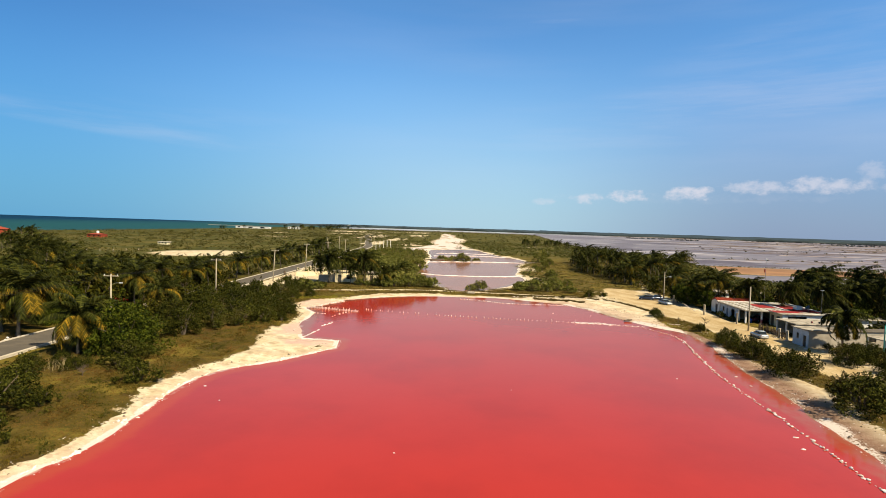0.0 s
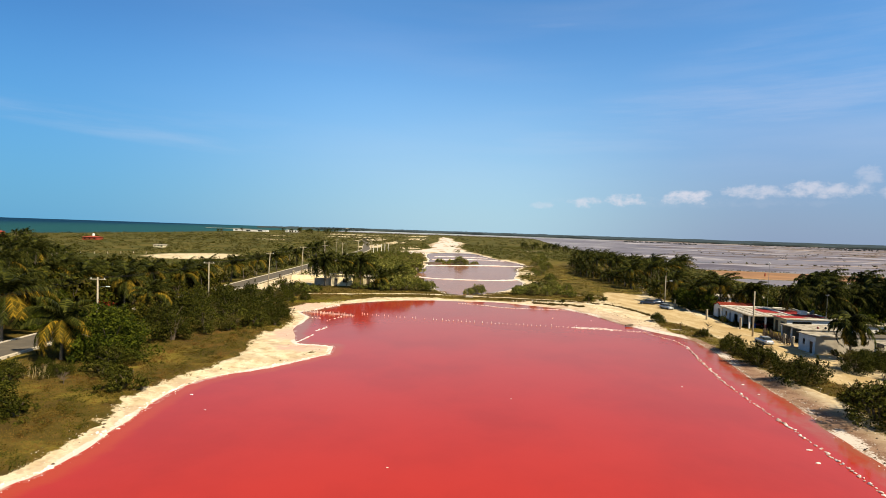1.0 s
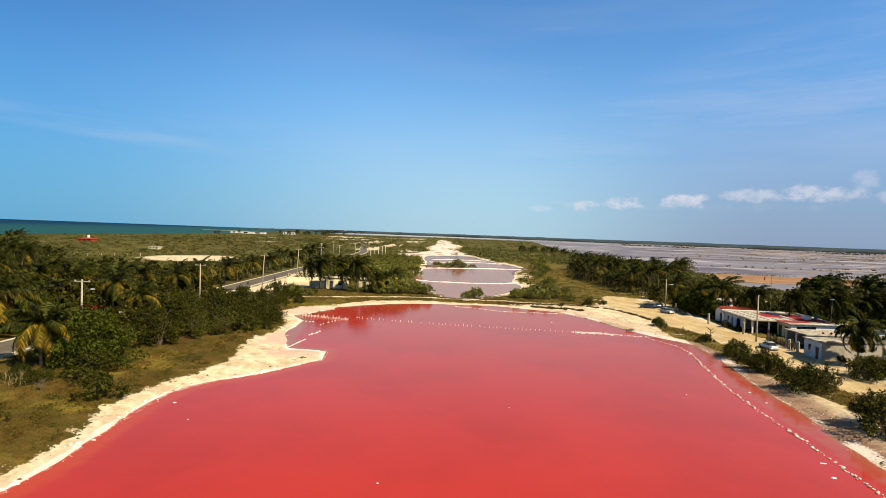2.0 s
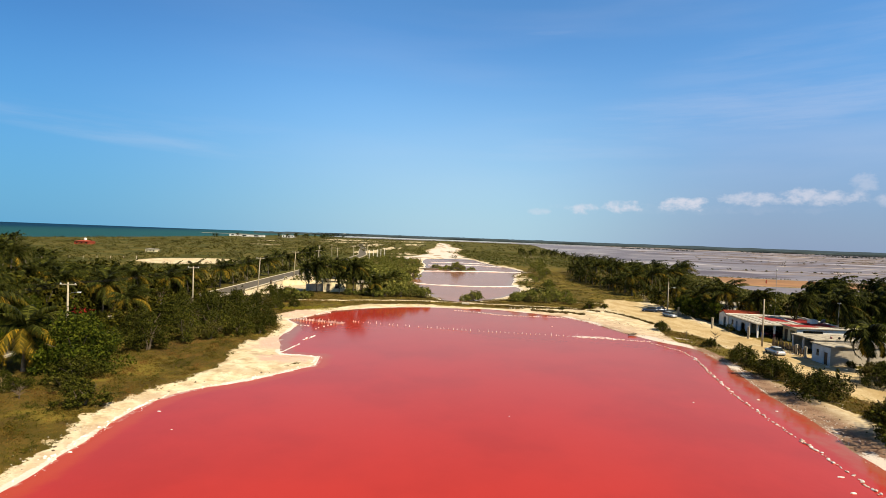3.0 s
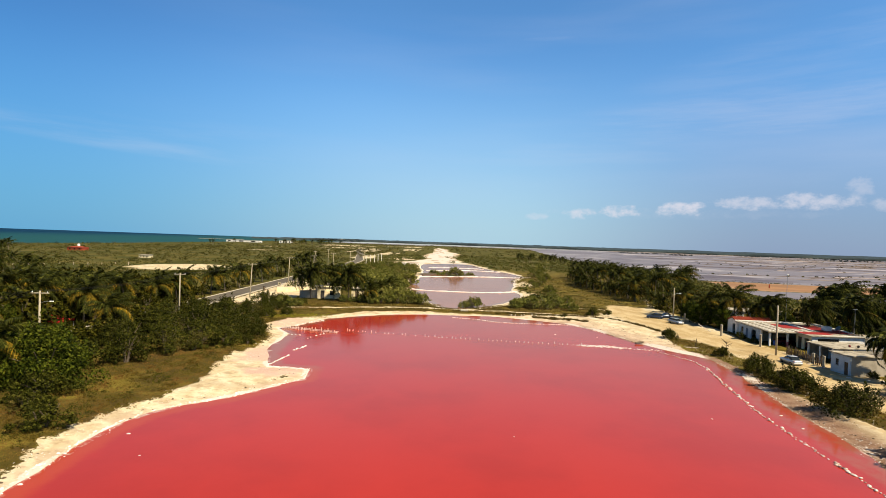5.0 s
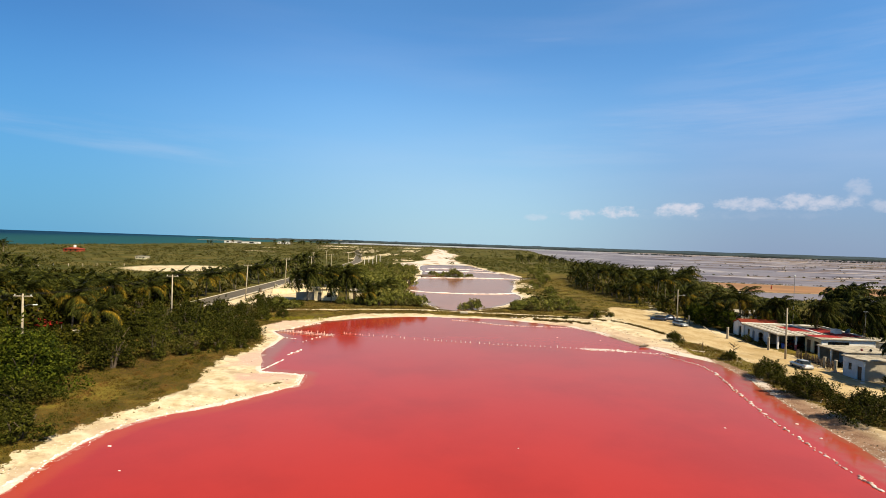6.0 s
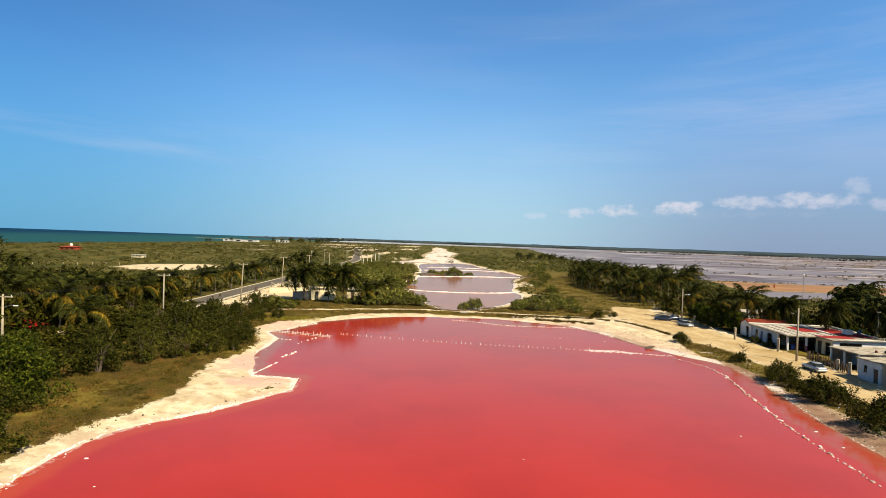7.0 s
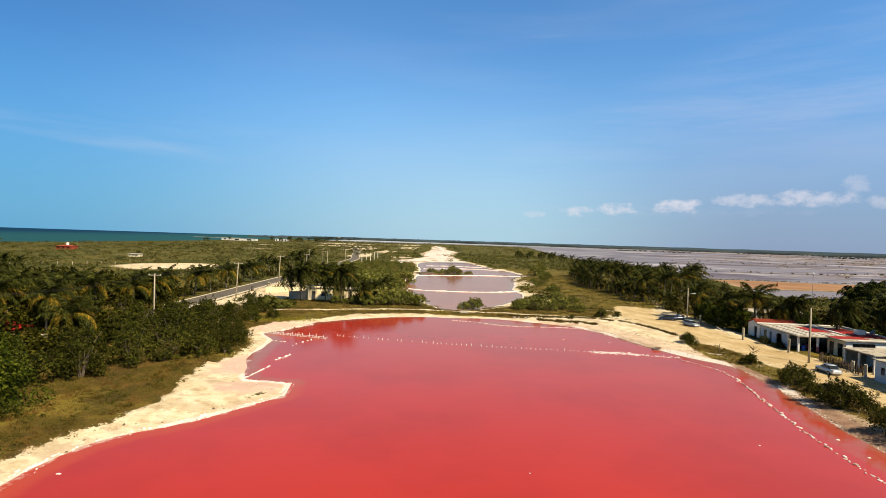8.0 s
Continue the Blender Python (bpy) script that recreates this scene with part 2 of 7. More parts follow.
def brine(name, deep, shallow, edge, ripple=0.02, rough=0.06, streak=(1, 1, 1), spec=0.5, banded=(), warm=None, mirror=None):
    """Still, coloured salt water over a pale bottom; the colour follows the depth, except far out on the lagoon."""
    k = Nodes(name)
    depth = k.attr("shallow")
    cloudy = k.noise(0.05, 5, 0.6, space="World", stretch=streak)
    c = k.mix(k.ramp(cloudy, 0.40, 0.66), deep, tuple(x * 0.86 for x in deep))
    if banded:
        c = k.mix(k.ramp(k.noise(1.0, 9, 0.68, space="World", stretch=(0.0055, 0.014, 1)), 0.49, 0.55), c, banded[0])
        c = k.mix(k.ramp(k.noise(1.0, 9, 0.66, space="World", stretch=(0.0045, 0.010, 1)), 0.53, 0.60), c, banded[1])
        c = k.mix(k.ramp(k.noise(1.0, 9, 0.66, space="World", stretch=(0.011, 0.032, 1)), 0.59, 0.64), c, banded[2])
    ragged = k.math("ADD", depth, k.math("MULTIPLY", k.math("SUBTRACT", k.noise(0.5, 7, 0.7, space="World"), 0.5), 0.6))
    c = k.mix(k.ramp(ragged, 0.35, 0.85), c, k.mix(k.attr("warm"), shallow, warm) if warm else shallow)
    c = k.mix(k.ramp(ragged, 0.96, 1.06), c, edge)
    waves = k.math("ADD", k.noise(1.6, 3, 0.5, space="World", stretch=(1, 0.6, 1)), k.math("MULTIPLY", k.noise(6.0, 3, 0.5, space="World"), 0.4))
    k.bump(waves, ripple, 0.25)
    k.b.inputs["IOR"].default_value = 1.33
    if mirror:      # a tinted gloss that grows towards low angles
        if warm:      # salmon sheen stands in for sky reflection that brightens the far brine
            k.b.inputs["Sheen Weight"].default_value, k.b.inputs["Sheen Roughness"].default_value = 0.30, 0.30
            k.b.inputs["Sheen Tint"].default_value = (1.0, 0.40, 0.24, 1)
        f = k.n.new("ShaderNodeFresnel")
        f.inputs["IOR"].default_value = 1.36
        g = k.n.new("ShaderNodeBsdfGlossy")
        k.put(g.inputs["Color"], mirror), k.put(g.inputs["Roughness"], rough)
        m = k.n.new("ShaderNodeMixShader")
        bumped = k.b.inputs["Normal"].links[0].from_socket
        k.l.new(bumped, g.inputs["Normal"])
        k.l.new(f.outputs[0], m.inputs[0])
        k.l.new(k.b.outputs[0], m.inputs[1]), k.l.new(g.outputs[0], m.inputs[2])
        k.l.new(m.outputs[0], k.n["Material Output"].inputs["Surface"])
        return k.done(c, 0.7, 0.0, 0.0)
    return k.done(c, rough, 0.0, spec)


M = {
    "ground": ground_material(),
    "pink": brine("pink_brine", (0.322, 0.0200, 0.0098), (0.255, 0.066, 0.038), (0.42, 0.27, 0.20), 0.045, 0.07, (1, 1, 1), 0.0, (), (0.320, 0.036, 0.009), (1.0, 0.82, 0.60)),
    "mauve": brine("mauve_brine", (0.315, 0.145, 0.0850), (0.27, 0.165, 0.107), (0.327, 0.258, 0.206), 0.06, 0.12, (1, 1, 1), 0.0, (), None, (0.90, 0.64, 0.56)),
    "lagoon": brine("lagoon_brine", (0.165, 0.135, 0.125), (0.33, 0.35, 0.34), (0.26, 0.21, 0.16), 0.3, 0.4, (0.12, 1.2, 1), 0.28, ((0.088, 0.058, 0.042), (0.38, 0.33, 0.30), (0.050, 0.036, 0.022))),
    "sea": brine("sea_water", (0.0032, 0.0190, 0.0400), (0.0120, 0.0520, 0.0470), (0.172, 0.241, 0.215), 0.3, 0.5, (0.05, 0.05, 1), 0.03),
    "asphalt": plain("asphalt", (0.0860, 0.0740, 0.0568), (0.129, 0.107, 0.0774), 0.9, 0.4, 18, 0.7),
    "kerb": plain("kerb_concrete", (0.43, 0.378, 0.292), (0.258, 0.215, 0.155)),
    "leaf_dark": leaves("leaf_mangrove", (0.0120, 0.0145, 0.0018), (0.074, 0.073, 0.0100), (0.105, 0.076, 0.0220), 0.05),
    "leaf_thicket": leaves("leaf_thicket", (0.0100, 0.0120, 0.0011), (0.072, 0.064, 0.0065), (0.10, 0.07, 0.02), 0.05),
    "leaf_pan": leaves("leaf_pan_scrub", (0.036, 0.041, 0.0095), (0.120, 0.108, 0.0260), (0.16, 0.115, 0.050), 0.10),
    "leaf_green": leaves("leaf_sea_grape", (0.0150, 0.0230, 0.0022), (0.088, 0.098, 0.0085)),
    "leaf_far": leaves("leaf_scrub", (0.0320, 0.0330, 0.0080), (0.100, 0.086, 0.0220), (0.150, 0.110, 0.0480), 0.10),
    "leaf_mid": leaves("leaf_pan_shrub", (0.062, 0.070, 0.0120), (0.215, 0.200, 0.040), (0.17, 0.122, 0.046), 0.10),
    "grass_dry": leaves("grass_blade_dry", (0.042, 0.040, 0.006), (0.150, 0.115, 0.018), (0.15, 0.082, 0.024), 0.20),
    "grass_green": leaves("grass_blade_green", (0.064, 0.058, 0.010), (0.180, 0.138, 0.026), (0.15, 0.088, 0.028), 0.2),
    "samphire": leaves("samphire", (0.12, 0.11, 0.012), (0.30, 0.25, 0.030)),
    "straw": leaves("bleached_straw", (0.26, 0.20, 0.09), (0.42, 0.33, 0.16)),
    "herb_gold": leaves("herb_golden", (0.046, 0.032, 0.005), (0.150, 0.098, 0.014), (0.11, 0.052, 0.014), 0.15),
    "herb_green": leaves("herb_green", (0.022, 0.026, 0.0035), (0.088, 0.082, 0.011), (0.12, 0.082, 0.018), 0.08),
    "weed": leaves("weed_brown", (0.050, 0.036, 0.009), (0.135, 0.092, 0.026)),
    "earth": plain("salt_mud", (0.110, 0.075, 0.050), (0.050, 0.038, 0.020), 0.9, 0.05, 2.0),
    "salt_dim": plain("salty_mud", (0.36, 0.30, 0.265), (0.20, 0.15, 0.12), 0.9, 0.05, 2.0),
    "mud_pale": plain("pale_mud", (0.215, 0.168, 0.138), (0.12, 0.0860, 0.0602), 0.9, 0.05, 2.0),
    # blue-grey distance haze is mixed into this leaf colour
    "leaf_haze": leaves("leaf_haze_tinted", (0.036, 0.048, 0.050), (0.044, 0.056, 0.056)),
    "roof_dark": plain("dark_stained_roof", (0.11, 0.092, 0.07), (0.07, 0.058, 0.04), 0.9, 0.9, 6, 0.9),
    "frond": leaves("palm_frond", (0.0110, 0.0140, 0.0025), (0.078, 0.078, 0.0130)),
    "frond_dry": leaves("palm_frond_yellow", (0.045, 0.038, 0.0055), (0.27, 0.160, 0.0120)),
    "bark": plain("bark", (0.112, 0.0860, 0.0602), (0.0516, 0.0387, 0.0258), 0.95, 3.0, 20),
    "palm_bark": plain("palm_bark", (0.146, 0.116, 0.0817), (0.0688, 0.0516, 0.0344), 0.95, 2.0, 14),
    "salt": plain("salt_crust", (0.55, 0.516, 0.473), (0.447, 0.37, 0.318), 0.85, 2.0, 12),
    "stone": plain("salt_crusted_stone", (0.447, 0.361, 0.301), (0.112, 0.0516, 0.0387), 0.9, 3.0, 10, 0.9),
    "sandstone": plain("pale_coral_rock", (0.47, 0.39, 0.24), (0.30, 0.22, 0.11), 0.9, 3.0, 10),
    "concrete": plain("pole_concrete", (0.34, 0.29, 0.205), (0.22, 0.175, 0.12), 0.85, 1.2),
    "white": plain("white_paint", (0.671, 0.645, 0.585), (0.413, 0.37, 0.301), 0.8, 0.9),
    "cream": plain("cream_plaster", (0.72, 0.60, 0.37), (0.42, 0.33, 0.18), 0.85, 0.7),
    "grey": plain("bare_plaster", (0.344, 0.301, 0.232), (0.172, 0.138, 0.0946), 0.9, 0.8),
    "roof": plain("weathered_roof", (0.344, 0.301, 0.232), (0.0860, 0.0705, 0.0499), 0.9, 0.9, 6, 1.0),
    "roof_white": plain("whitewashed_roof", (0.34, 0.30, 0.23), (0.10, 0.080, 0.055), 0.9, 0.9, 6, 0.9),
    "blue_door": plain("blue_door_paint", (0.0430, 0.0860, 0.146), None, 0.6),
    "faded_red": plain("faded_red_paint", (0.387, 0.103, 0.103), (0.473, 0.301, 0.275), 0.8, 2.0),
    "ochre": plain("ochre_paint", (0.447, 0.258, 0.0516), (0.31, 0.172, 0.0516)),
    "dish": plain("dish_paint", (0.103, 0.189, 0.258), None, 0.5),
    "red": plain("red_roof_paint", (0.258, 0.0206, 0.0189), (0.103, 0.0258, 0.0189), 0.8, 1.2, 10, 0.8),
    "rust": plain("red_tile", (0.258, 0.0473, 0.0224), (0.189, 0.0344, 0.0172), 0.8, 0.8, 8),
    "dark": plain("shadowed_interior", (0.0516, 0.0473, 0.0430)),
    "wood": plain("weathered_wood", (0.103, 0.0731, 0.0473), (0.0430, 0.0310, 0.0215), 0.9, 2.0, 15),
    "stake": plain("bleached_wood", (0.568, 0.49, 0.404), (0.396, 0.292, 0.224), 0.9, 2.0, 15),
    "metal": plain("dull_metal", (0.301, 0.301, 0.292), (0.155, 0.129, 0.103), 0.5, 2.0, 20, 0.4, 0.8),
    "teal": plain("teal_paint", (0.0301, 0.31, 0.267), None, 0.6),
    "blue": plain("blue_plastic", (0.0172, 0.0602, 0.258), None, 0.45),
    "paleblue": plain("pale_blue_paint_and_shade", (0.43, 0.49, 0.533), (0.284, 0.301, 0.301), 0.8, 1.0),
    "tarp": plain("red_tarp", (0.473, 0.0129, 0.0129), None, 0.6),
    "car_silver": plain("silver_car_paint", (0.43, 0.447, 0.456), (0.344, 0.344, 0.327), 0.28, 0.6, 4, 0.3, 0.6, 0.02),
    "car_blue": plain("dark_blue_car_paint", (0.0258, 0.0387, 0.0688), None, 0.25, 0.6, 4, 0.3, 0.3, 0.02),
    "car_red": plain("dark_red_car_paint", (0.138, 0.0129, 0.0129), None, 0.3, 0.6, 4, 0.3, 0.2, 0.02),
    "glass": plain("car_glass", (0.0129, 0.0172, 0.0189), None, 0.06, 1, 5, 0.2, 0.0, 0.0),
    "tyre": plain("tyre_rubber", (0.0155, 0.0155, 0.0155), None, 0.85),
    "light_red": plain("lamp_red", (0.301, 0.0086, 0.0086), None, 0.3),
    "light_white": plain("lamp_clear", (0.645, 0.645, 0.619), None, 0.2),
}


# ---- builders ----
def mesh_np(name, verts, faces, material, smooth=False):
    """A mesh from numpy arrays; faces all of one size."""
    me = bpy.data.meshes.new(name)
    verts, faces = np.asarray(verts, np.float32), np.asarray(faces, np.int32)
    k = faces.shape[1]
    me.vertices.add(len(verts)), me.loops.add(faces.size), me.polygons.add(len(faces))
    me.vertices.foreach_set("co", verts.ravel())
    me.loops.foreach_set("vertex_index", faces.ravel())
    me.polygons.foreach_set("loop_start", np.arange(0, faces.size, k, dtype=np.int32))
    me.polygons.foreach_set("loop_total", np.full(len(faces), k, np.int32))
    me.polygons.foreach_set("use_smooth", np.full(len(faces), smooth))
    me.update(calc_edges=True)
    me.materials.append(material)
    return me


def thing(name, label, category, m=None, group="", kind=""):
    ob = new(name)
    ob.empty_display_size = 0.3
    if m is not None:
        ob.matrix_basis = m
    return tagged(ob, label, category, group, kind)


def hang(name, me, parent, label="", m=None):
    ob = new(name, me)
    ob.parent = parent
    if m is not None:
        ob.matrix_basis = m
    return tagged(ob, label)


def part(name, bm, material, parent, label="", m=None, smooth=False):
    """Links a bmesh as ONE mesh object under a thing or under a part."""
    me = bpy.data.meshes.new(name)
    for f in bm.faces:
        f.smooth = smooth
    bm.to_mesh(me)
    bm.free()
    me.materials.append(material)
    return hang(name, me, parent, label, m)


def box(x0, x1, y0, y1, z0, z1, bevel=0.0, bm=None):
    bm = bm or bmesh.new()
    m = Matrix.Translation(((x0 + x1) / 2, (y0 + y1) / 2, (z0 + z1) / 2)) @ Matrix.Diagonal((x1 - x0, y1 - y0, z1 - z0, 1))
    vs = bmesh.ops.create_cube(bm, size=1, matrix=m)["verts"]
    if bevel:
        es = list({e for v in vs for e in v.link_edges})
        bmesh.ops.bevel(bm, geom=es, offset=bevel, segments=1, affect="EDGES")
    return bm


def tube(points, radii, sides=8, bm=None):
    """A bent, tapered tube through the points."""
    bm = bm or bmesh.new()
    rings, pts = [], [Vector(p) for p in points]
    for i, p in enumerate(pts):
        d = (pts[min(i + 1, len(pts) - 1)] - pts[max(i - 1, 0)]).normalized()
        q = d.to_track_quat("Z", "Y")
        r = radii[i] if isinstance(radii, (list, tuple)) else radii
        rings.append([bm.verts.new(p + q @ Vector((r * math.cos(2 * math.pi * j / sides), r * math.sin(2 * math.pi * j / sides), 0))) for j in range(sides)])
    for a, b in zip(rings, rings[1:]):
        for j in range(sides):
            bm.faces.new((a[j], a[(j + 1) % sides], b[(j + 1) % sides], b[j]))
    bm.faces.new(rings[0][::-1]), bm.faces.new(rings[-1])
    return bm


def smooth_line(points, step=1.0, closed=False):
    """A smooth line (Catmull-Rom) through plan points, as an array."""
    p = np.array(points, float)
    n, out = len(p), []
    for i in range(n if closed else n - 1):
        q = [p[(i + j) % n] if closed else p[min(max(i + j, 0), n - 1)] for j in (-1, 0, 1, 2)]
        k = max(2, int(np.linalg.norm(q[2] - q[1]) / step))
        for u in np.arange(k) / k:
            out.append(0.5 * (2 * q[1] + (q[2] - q[0]) * u + (2 * q[0] - 5 * q[1] + 4 * q[2] - q[3]) * u * u + (3 * q[1] - q[0] - 3 * q[2] + q[3]) * u ** 3))
    if not closed:
        out.append(p[-1])
    return np.array(out)


def away(x, y, line, closed=True):
    """Distance of points from a line; for a closed one, negative inside."""
    a = line
    b = np.roll(line, -1, axis=0) if closed else line[1:]
    a = a if closed else line[:-1]
    d, inside = np.full(x.shape, 1e18), np.zeros(x.shape, bool)
    for (ax, ay), (bx, by) in zip(a, b):
        ex, ey = bx - ax, by - ay
        u = np.clip(((x - ax) * ex + (y - ay) * ey) / (ex * ex + ey * ey + 1e-12), 0, 1)
        d = np.minimum(d, (x - ax - u * ex) ** 2 + (y - ay - u * ey) ** 2)
        if closed:
            hit = (ay > y) != (by > y)
            inside ^= hit & (x < ex * (y - ay) / np.where(ey == 0, 1e-12, ey) + ax)
    d = np.sqrt(d)
    return np.where(inside, -d, d) if closed else d


def wobble(x, y, size, seed=0):
    """Cheap smooth irregularity between -1 and 1."""
    r = np.random.RandomState(seed)
    out = np.zeros_like(x)
    for i in range(7):
        a, f, ph = r.uniform(0, 6.28), r.uniform(0.6, 2.2) / size, r.uniform(0, 6.28)
        out += np.sin((x * math.cos(a) + y * math.sin(a)) * 6.28 * f + ph) / 7
    return out * 1.6


def ease(v, a, b):
    u = np.clip((v - a) / (b - a), 0, 1)
    return u * u * (3 - 2 * u)


# ---- the plan of land and water ----
POND = smooth_line([(-30, -30), (-29.5, 10), (-28.3, 33), (-27.0, 37), (-26.6, 42), (-27.2, 51), (-26.8, 58.5), (-25.2, 62.3), (-20.8, 66.6), (-18.2, 70.4), (-15.4, 74.5), (-15.0, 75.0), (-15.05, 75.7),
                    (-15.4, 79.2), (-15.5, 79.8), (-16.2, 79.9), (-20.2, 80.6), (-20.9, 81.0), (-21.4, 82.0), (-22.6, 85.8), (-24.4, 91.5), (-24.4, 96.5), (-25.2, 105.0), (-28.0, 110.0), (-25.0, 114.5), (-22.4, 122.5), (-14.0, 130.0),
                    (-4.0, 134.3), (5.5, 134.6), (13.0, 135.0), (18.5, 132.8), (23.5, 130.0), (28.5, 126.8), (33.0, 119.5), (36.5, 107.0), (39.5, 100.5), (43.0, 94.6), (42.6, 84),
                    (40.2, 72), (38.6, 60), (36.4, 49.5), (35.2, 42), (33.2, 30), (32, 10), (32, -30)], 2.0, True)
PANS = smooth_line([(2, 149), (-3.5, 172), (-6.5, 188), (-11, 214), (-8.7, 230), (-6.5, 255), (-6.5, 310), (-9, 358), (-7, 398), (6, 412), (17, 418), (25.5, 410), (31.5, 362), (36, 335), (42, 312), (44.5, 283), (37, 260), (34, 240), (31, 220), (28, 208), (29, 190), (24, 172), (16, 156), (8, 148)], 4.0, True)
CHANNEL = smooth_line([(-9, 358), (-20, 374), (-31, 380), (-30, 408), (-17, 450), (-8, 502), (-13, 585), (-5, 760), (-2, 1050), (4, 1250), (13, 1170), (24, 1040), (21, 840), (31, 715), (20, 566), (22, 463), (25.5, 410), (17, 418), (6, 412), (-7, 398)], 12.0, True)
LAGOON = smooth_line([(122, 206), (200, 200), (330, 180), (900, 150), (5200, 150), (5200, 1250), (3000, 1450), (1900, 1620), (1300, 1800), (600, 2050), (100, 2300), (-500, 2350), (-480, 2000), (-200, 1660), (12, 1745), (153, 1706), (262, 1600), (198, 1022), (161, 717), (150, 600), (147, 520), (156, 420), (150, 330), (140, 262)], 60.0, True)
FLAT = smooth_line([(134, 246), (165, 243), (230, 232), (330, 226), (600, 230), (600, 300), (330, 290), (215, 290), (165, 303), (145, 298)], 20.0, True)
COAST = smooth_line([(-5200, -900), (-450, -900), (-440, 0), (-432, 520), (-425, 760), (-450, 1200), (-520, 1900), (-560, 2600), (-620, 3200), (-900, 3900), (-1500, 5200), (-5200, 5200)], 200.0, True)
SPIT = np.array([(-28.2, 47), (-29.5, 51), (-30.0, 56), (-28.5, 61), (-26.5, 67), (-25.5, 73), (-27.0, 79), (-27.5, 86), (-26, 93), (-26.5, 101), (-29, 106), (-31, 112), (-29, 119), (-24, 125),
                 (-15, 134), (-4, 137.5), (8, 136.5), (20, 135), (30, 136), (38, 139), (47, 149), (60, 160), (61, 141), (60, 122), (58, 108), (60, 92), (60, 70), (52, 60), (44, 58), (40.5, 50), (39, 40), (36, 20), (33, -10),
                 (30, 10), (0, 100), (-17, 76), (-24, 62)], float)
ROAD = [(-54.9, -60), (-54.9, 120), (-54.6, 260), (-56.0, 400), (-66, 480), (-82, 600), (-98, 700), (-116, 830)]
ROAD_W = 2.9
TRACK = smooth_line([(47, 10), (48, 48), (50.3, 68), (53, 81), (54, 92), (53, 110), (50.5, 128), (49, 142), (52, 158)], 4.0)

xs = np.concatenate([-np.geomspace(5000, 85, 60), np.arange(-84, -34, 2.0), np.arange(-34, 48, 0.5), np.arange(48, 84, 2.0), np.geomspace(85, 5000, 60)])
ys = np.concatenate([-np.geomspace(1500, 42, 14), np.arange(-40, 28, 3.0), np.arange(28, 140, 0.55), np.arange(140, 220, 1.5), np.arange(220, 420, 4.0), np.geomspace(424, 4420, 90)])
GX, GY = np.meshgrid(xs, ys)


def land_height(x, y):
    """Height of the land: flat coastal ground with the ponds let into it."""
    near = ease(-np.hypot(x, y - 80), -260, -120)
    ragged = wobble(x, y, 7, 3) * 0.35 * near * ease(np.hypot(x + 17, y - 76), 4, 11)
    d1 = away(x, y, POND) + ragged
    d2 = away(x, y, PANS) + wobble(x, y, 16, 4) * 0.8
    d3, d4 = away(x, y, LAGOON) + wobble(x, y, 50, 5) * 4, away(x, y, COAST)
    d5 = -away(x, y, FLAT)
    d = np.minimum(np.minimum(d1 * 0.10, d2 * 0.10), np.minimum(d3 * 0.04, d4 * 0.02))
    d = np.maximum(d, np.minimum(d5 * 0.02, 0.12))
    h = np.clip(d, -0.7, 0.45)
    return h + np.where(h > 0.3, wobble(x, y, 9, 6) * 0.07, 0)


GZ = land_height(GX, GY)
ny, nx = GX.shape


def ground_at(x, y):
    """Height of the ground sheet, read between its grid lines."""
    i, j = np.clip(np.searchsorted(xs, x) - 1, 0, nx - 2), np.clip(np.searchsorted(ys, y) - 1, 0, ny - 2)
    u, v = (x - xs[i]) / (xs[i + 1] - xs[i]), (y - ys[j]) / (ys[j + 1] - ys[j])
    return (GZ[j, i] * (1 - u) + GZ[j, i + 1] * u) * (1 - v) + (GZ[j + 1, i] * (1 - u) + GZ[j + 1, i + 1] * u) * v


idx = np.arange(nx * ny).reshape(ny, nx)
quads = np.stack([idx[:-1, :-1], idx[:-1, 1:], idx[1:, 1:], idx[1:, :-1]], -1).reshape(-1, 4)
ground_me = mesh_np("ground", np.stack([GX, GY, GZ], -1).reshape(-1, 3), quads, M["ground"], True)


def vertex_value(me, name, values):
    me.attributes.new(name, "FLOAT", "POINT").data.foreach_set("value", np.asarray(values, np.float32).ravel())


d_spit, d_pond = away(GX, GY, SPIT), away(GX, GY, POND)
d_track = away(GX, GY, TRACK, False)
d_chan, d_pans, d_flat = away(GX, GY, CHANNEL), away(GX, GY, PANS), away(GX, GY, FLAT)
sand = 1 - ease(d_spit + 0.5 * wobble(GX, GY, 4, 19), -1.6, 2.0)
sand = np.maximum(sand, 1 - ease(d_pond, 0.8, 2.6))
sand = np.maximum(sand, 1 - ease(d_track, 3.0, 5.5))
sand = np.maximum(sand, 1 - ease(d_chan + wobble(GX, GY, 40, 13) * 4, -4, 4))
for cx, cy, rx, ry in ((-62, 490, 9, 50), (-150, 905, 48, 60), (-52, 630, 12, 60), (-28, 490, 9, 34), (-95, 760, 20, 90), (-190, 1150, 70, 90), (-40, 900, 16, 90), (82, 492, 7, 11), (-190, 620, 30, 14), (-250, 820, 40, 24), (36, 232, 6, 15), (46, 150.5, 4.5, 2.2), (-60, 1250, 40, 90)):
    sand = np.maximum(sand, 1 - ease(np.hypot((GX - cx) / rx, (GY - cy) / ry) + (wobble(GX, GY, rx * 0.9, 14) + wobble(GX, GY, rx * 0.4, 15)) * 0.45, 0.55, 1.0))
sand = np.maximum(sand, 1 - ease(d_pans + wobble(GX, GY, 30, 8) * 3, 0.5, 3.5))
sand = np.maximum(sand, 1 - ease(d_flat, -4, 2))
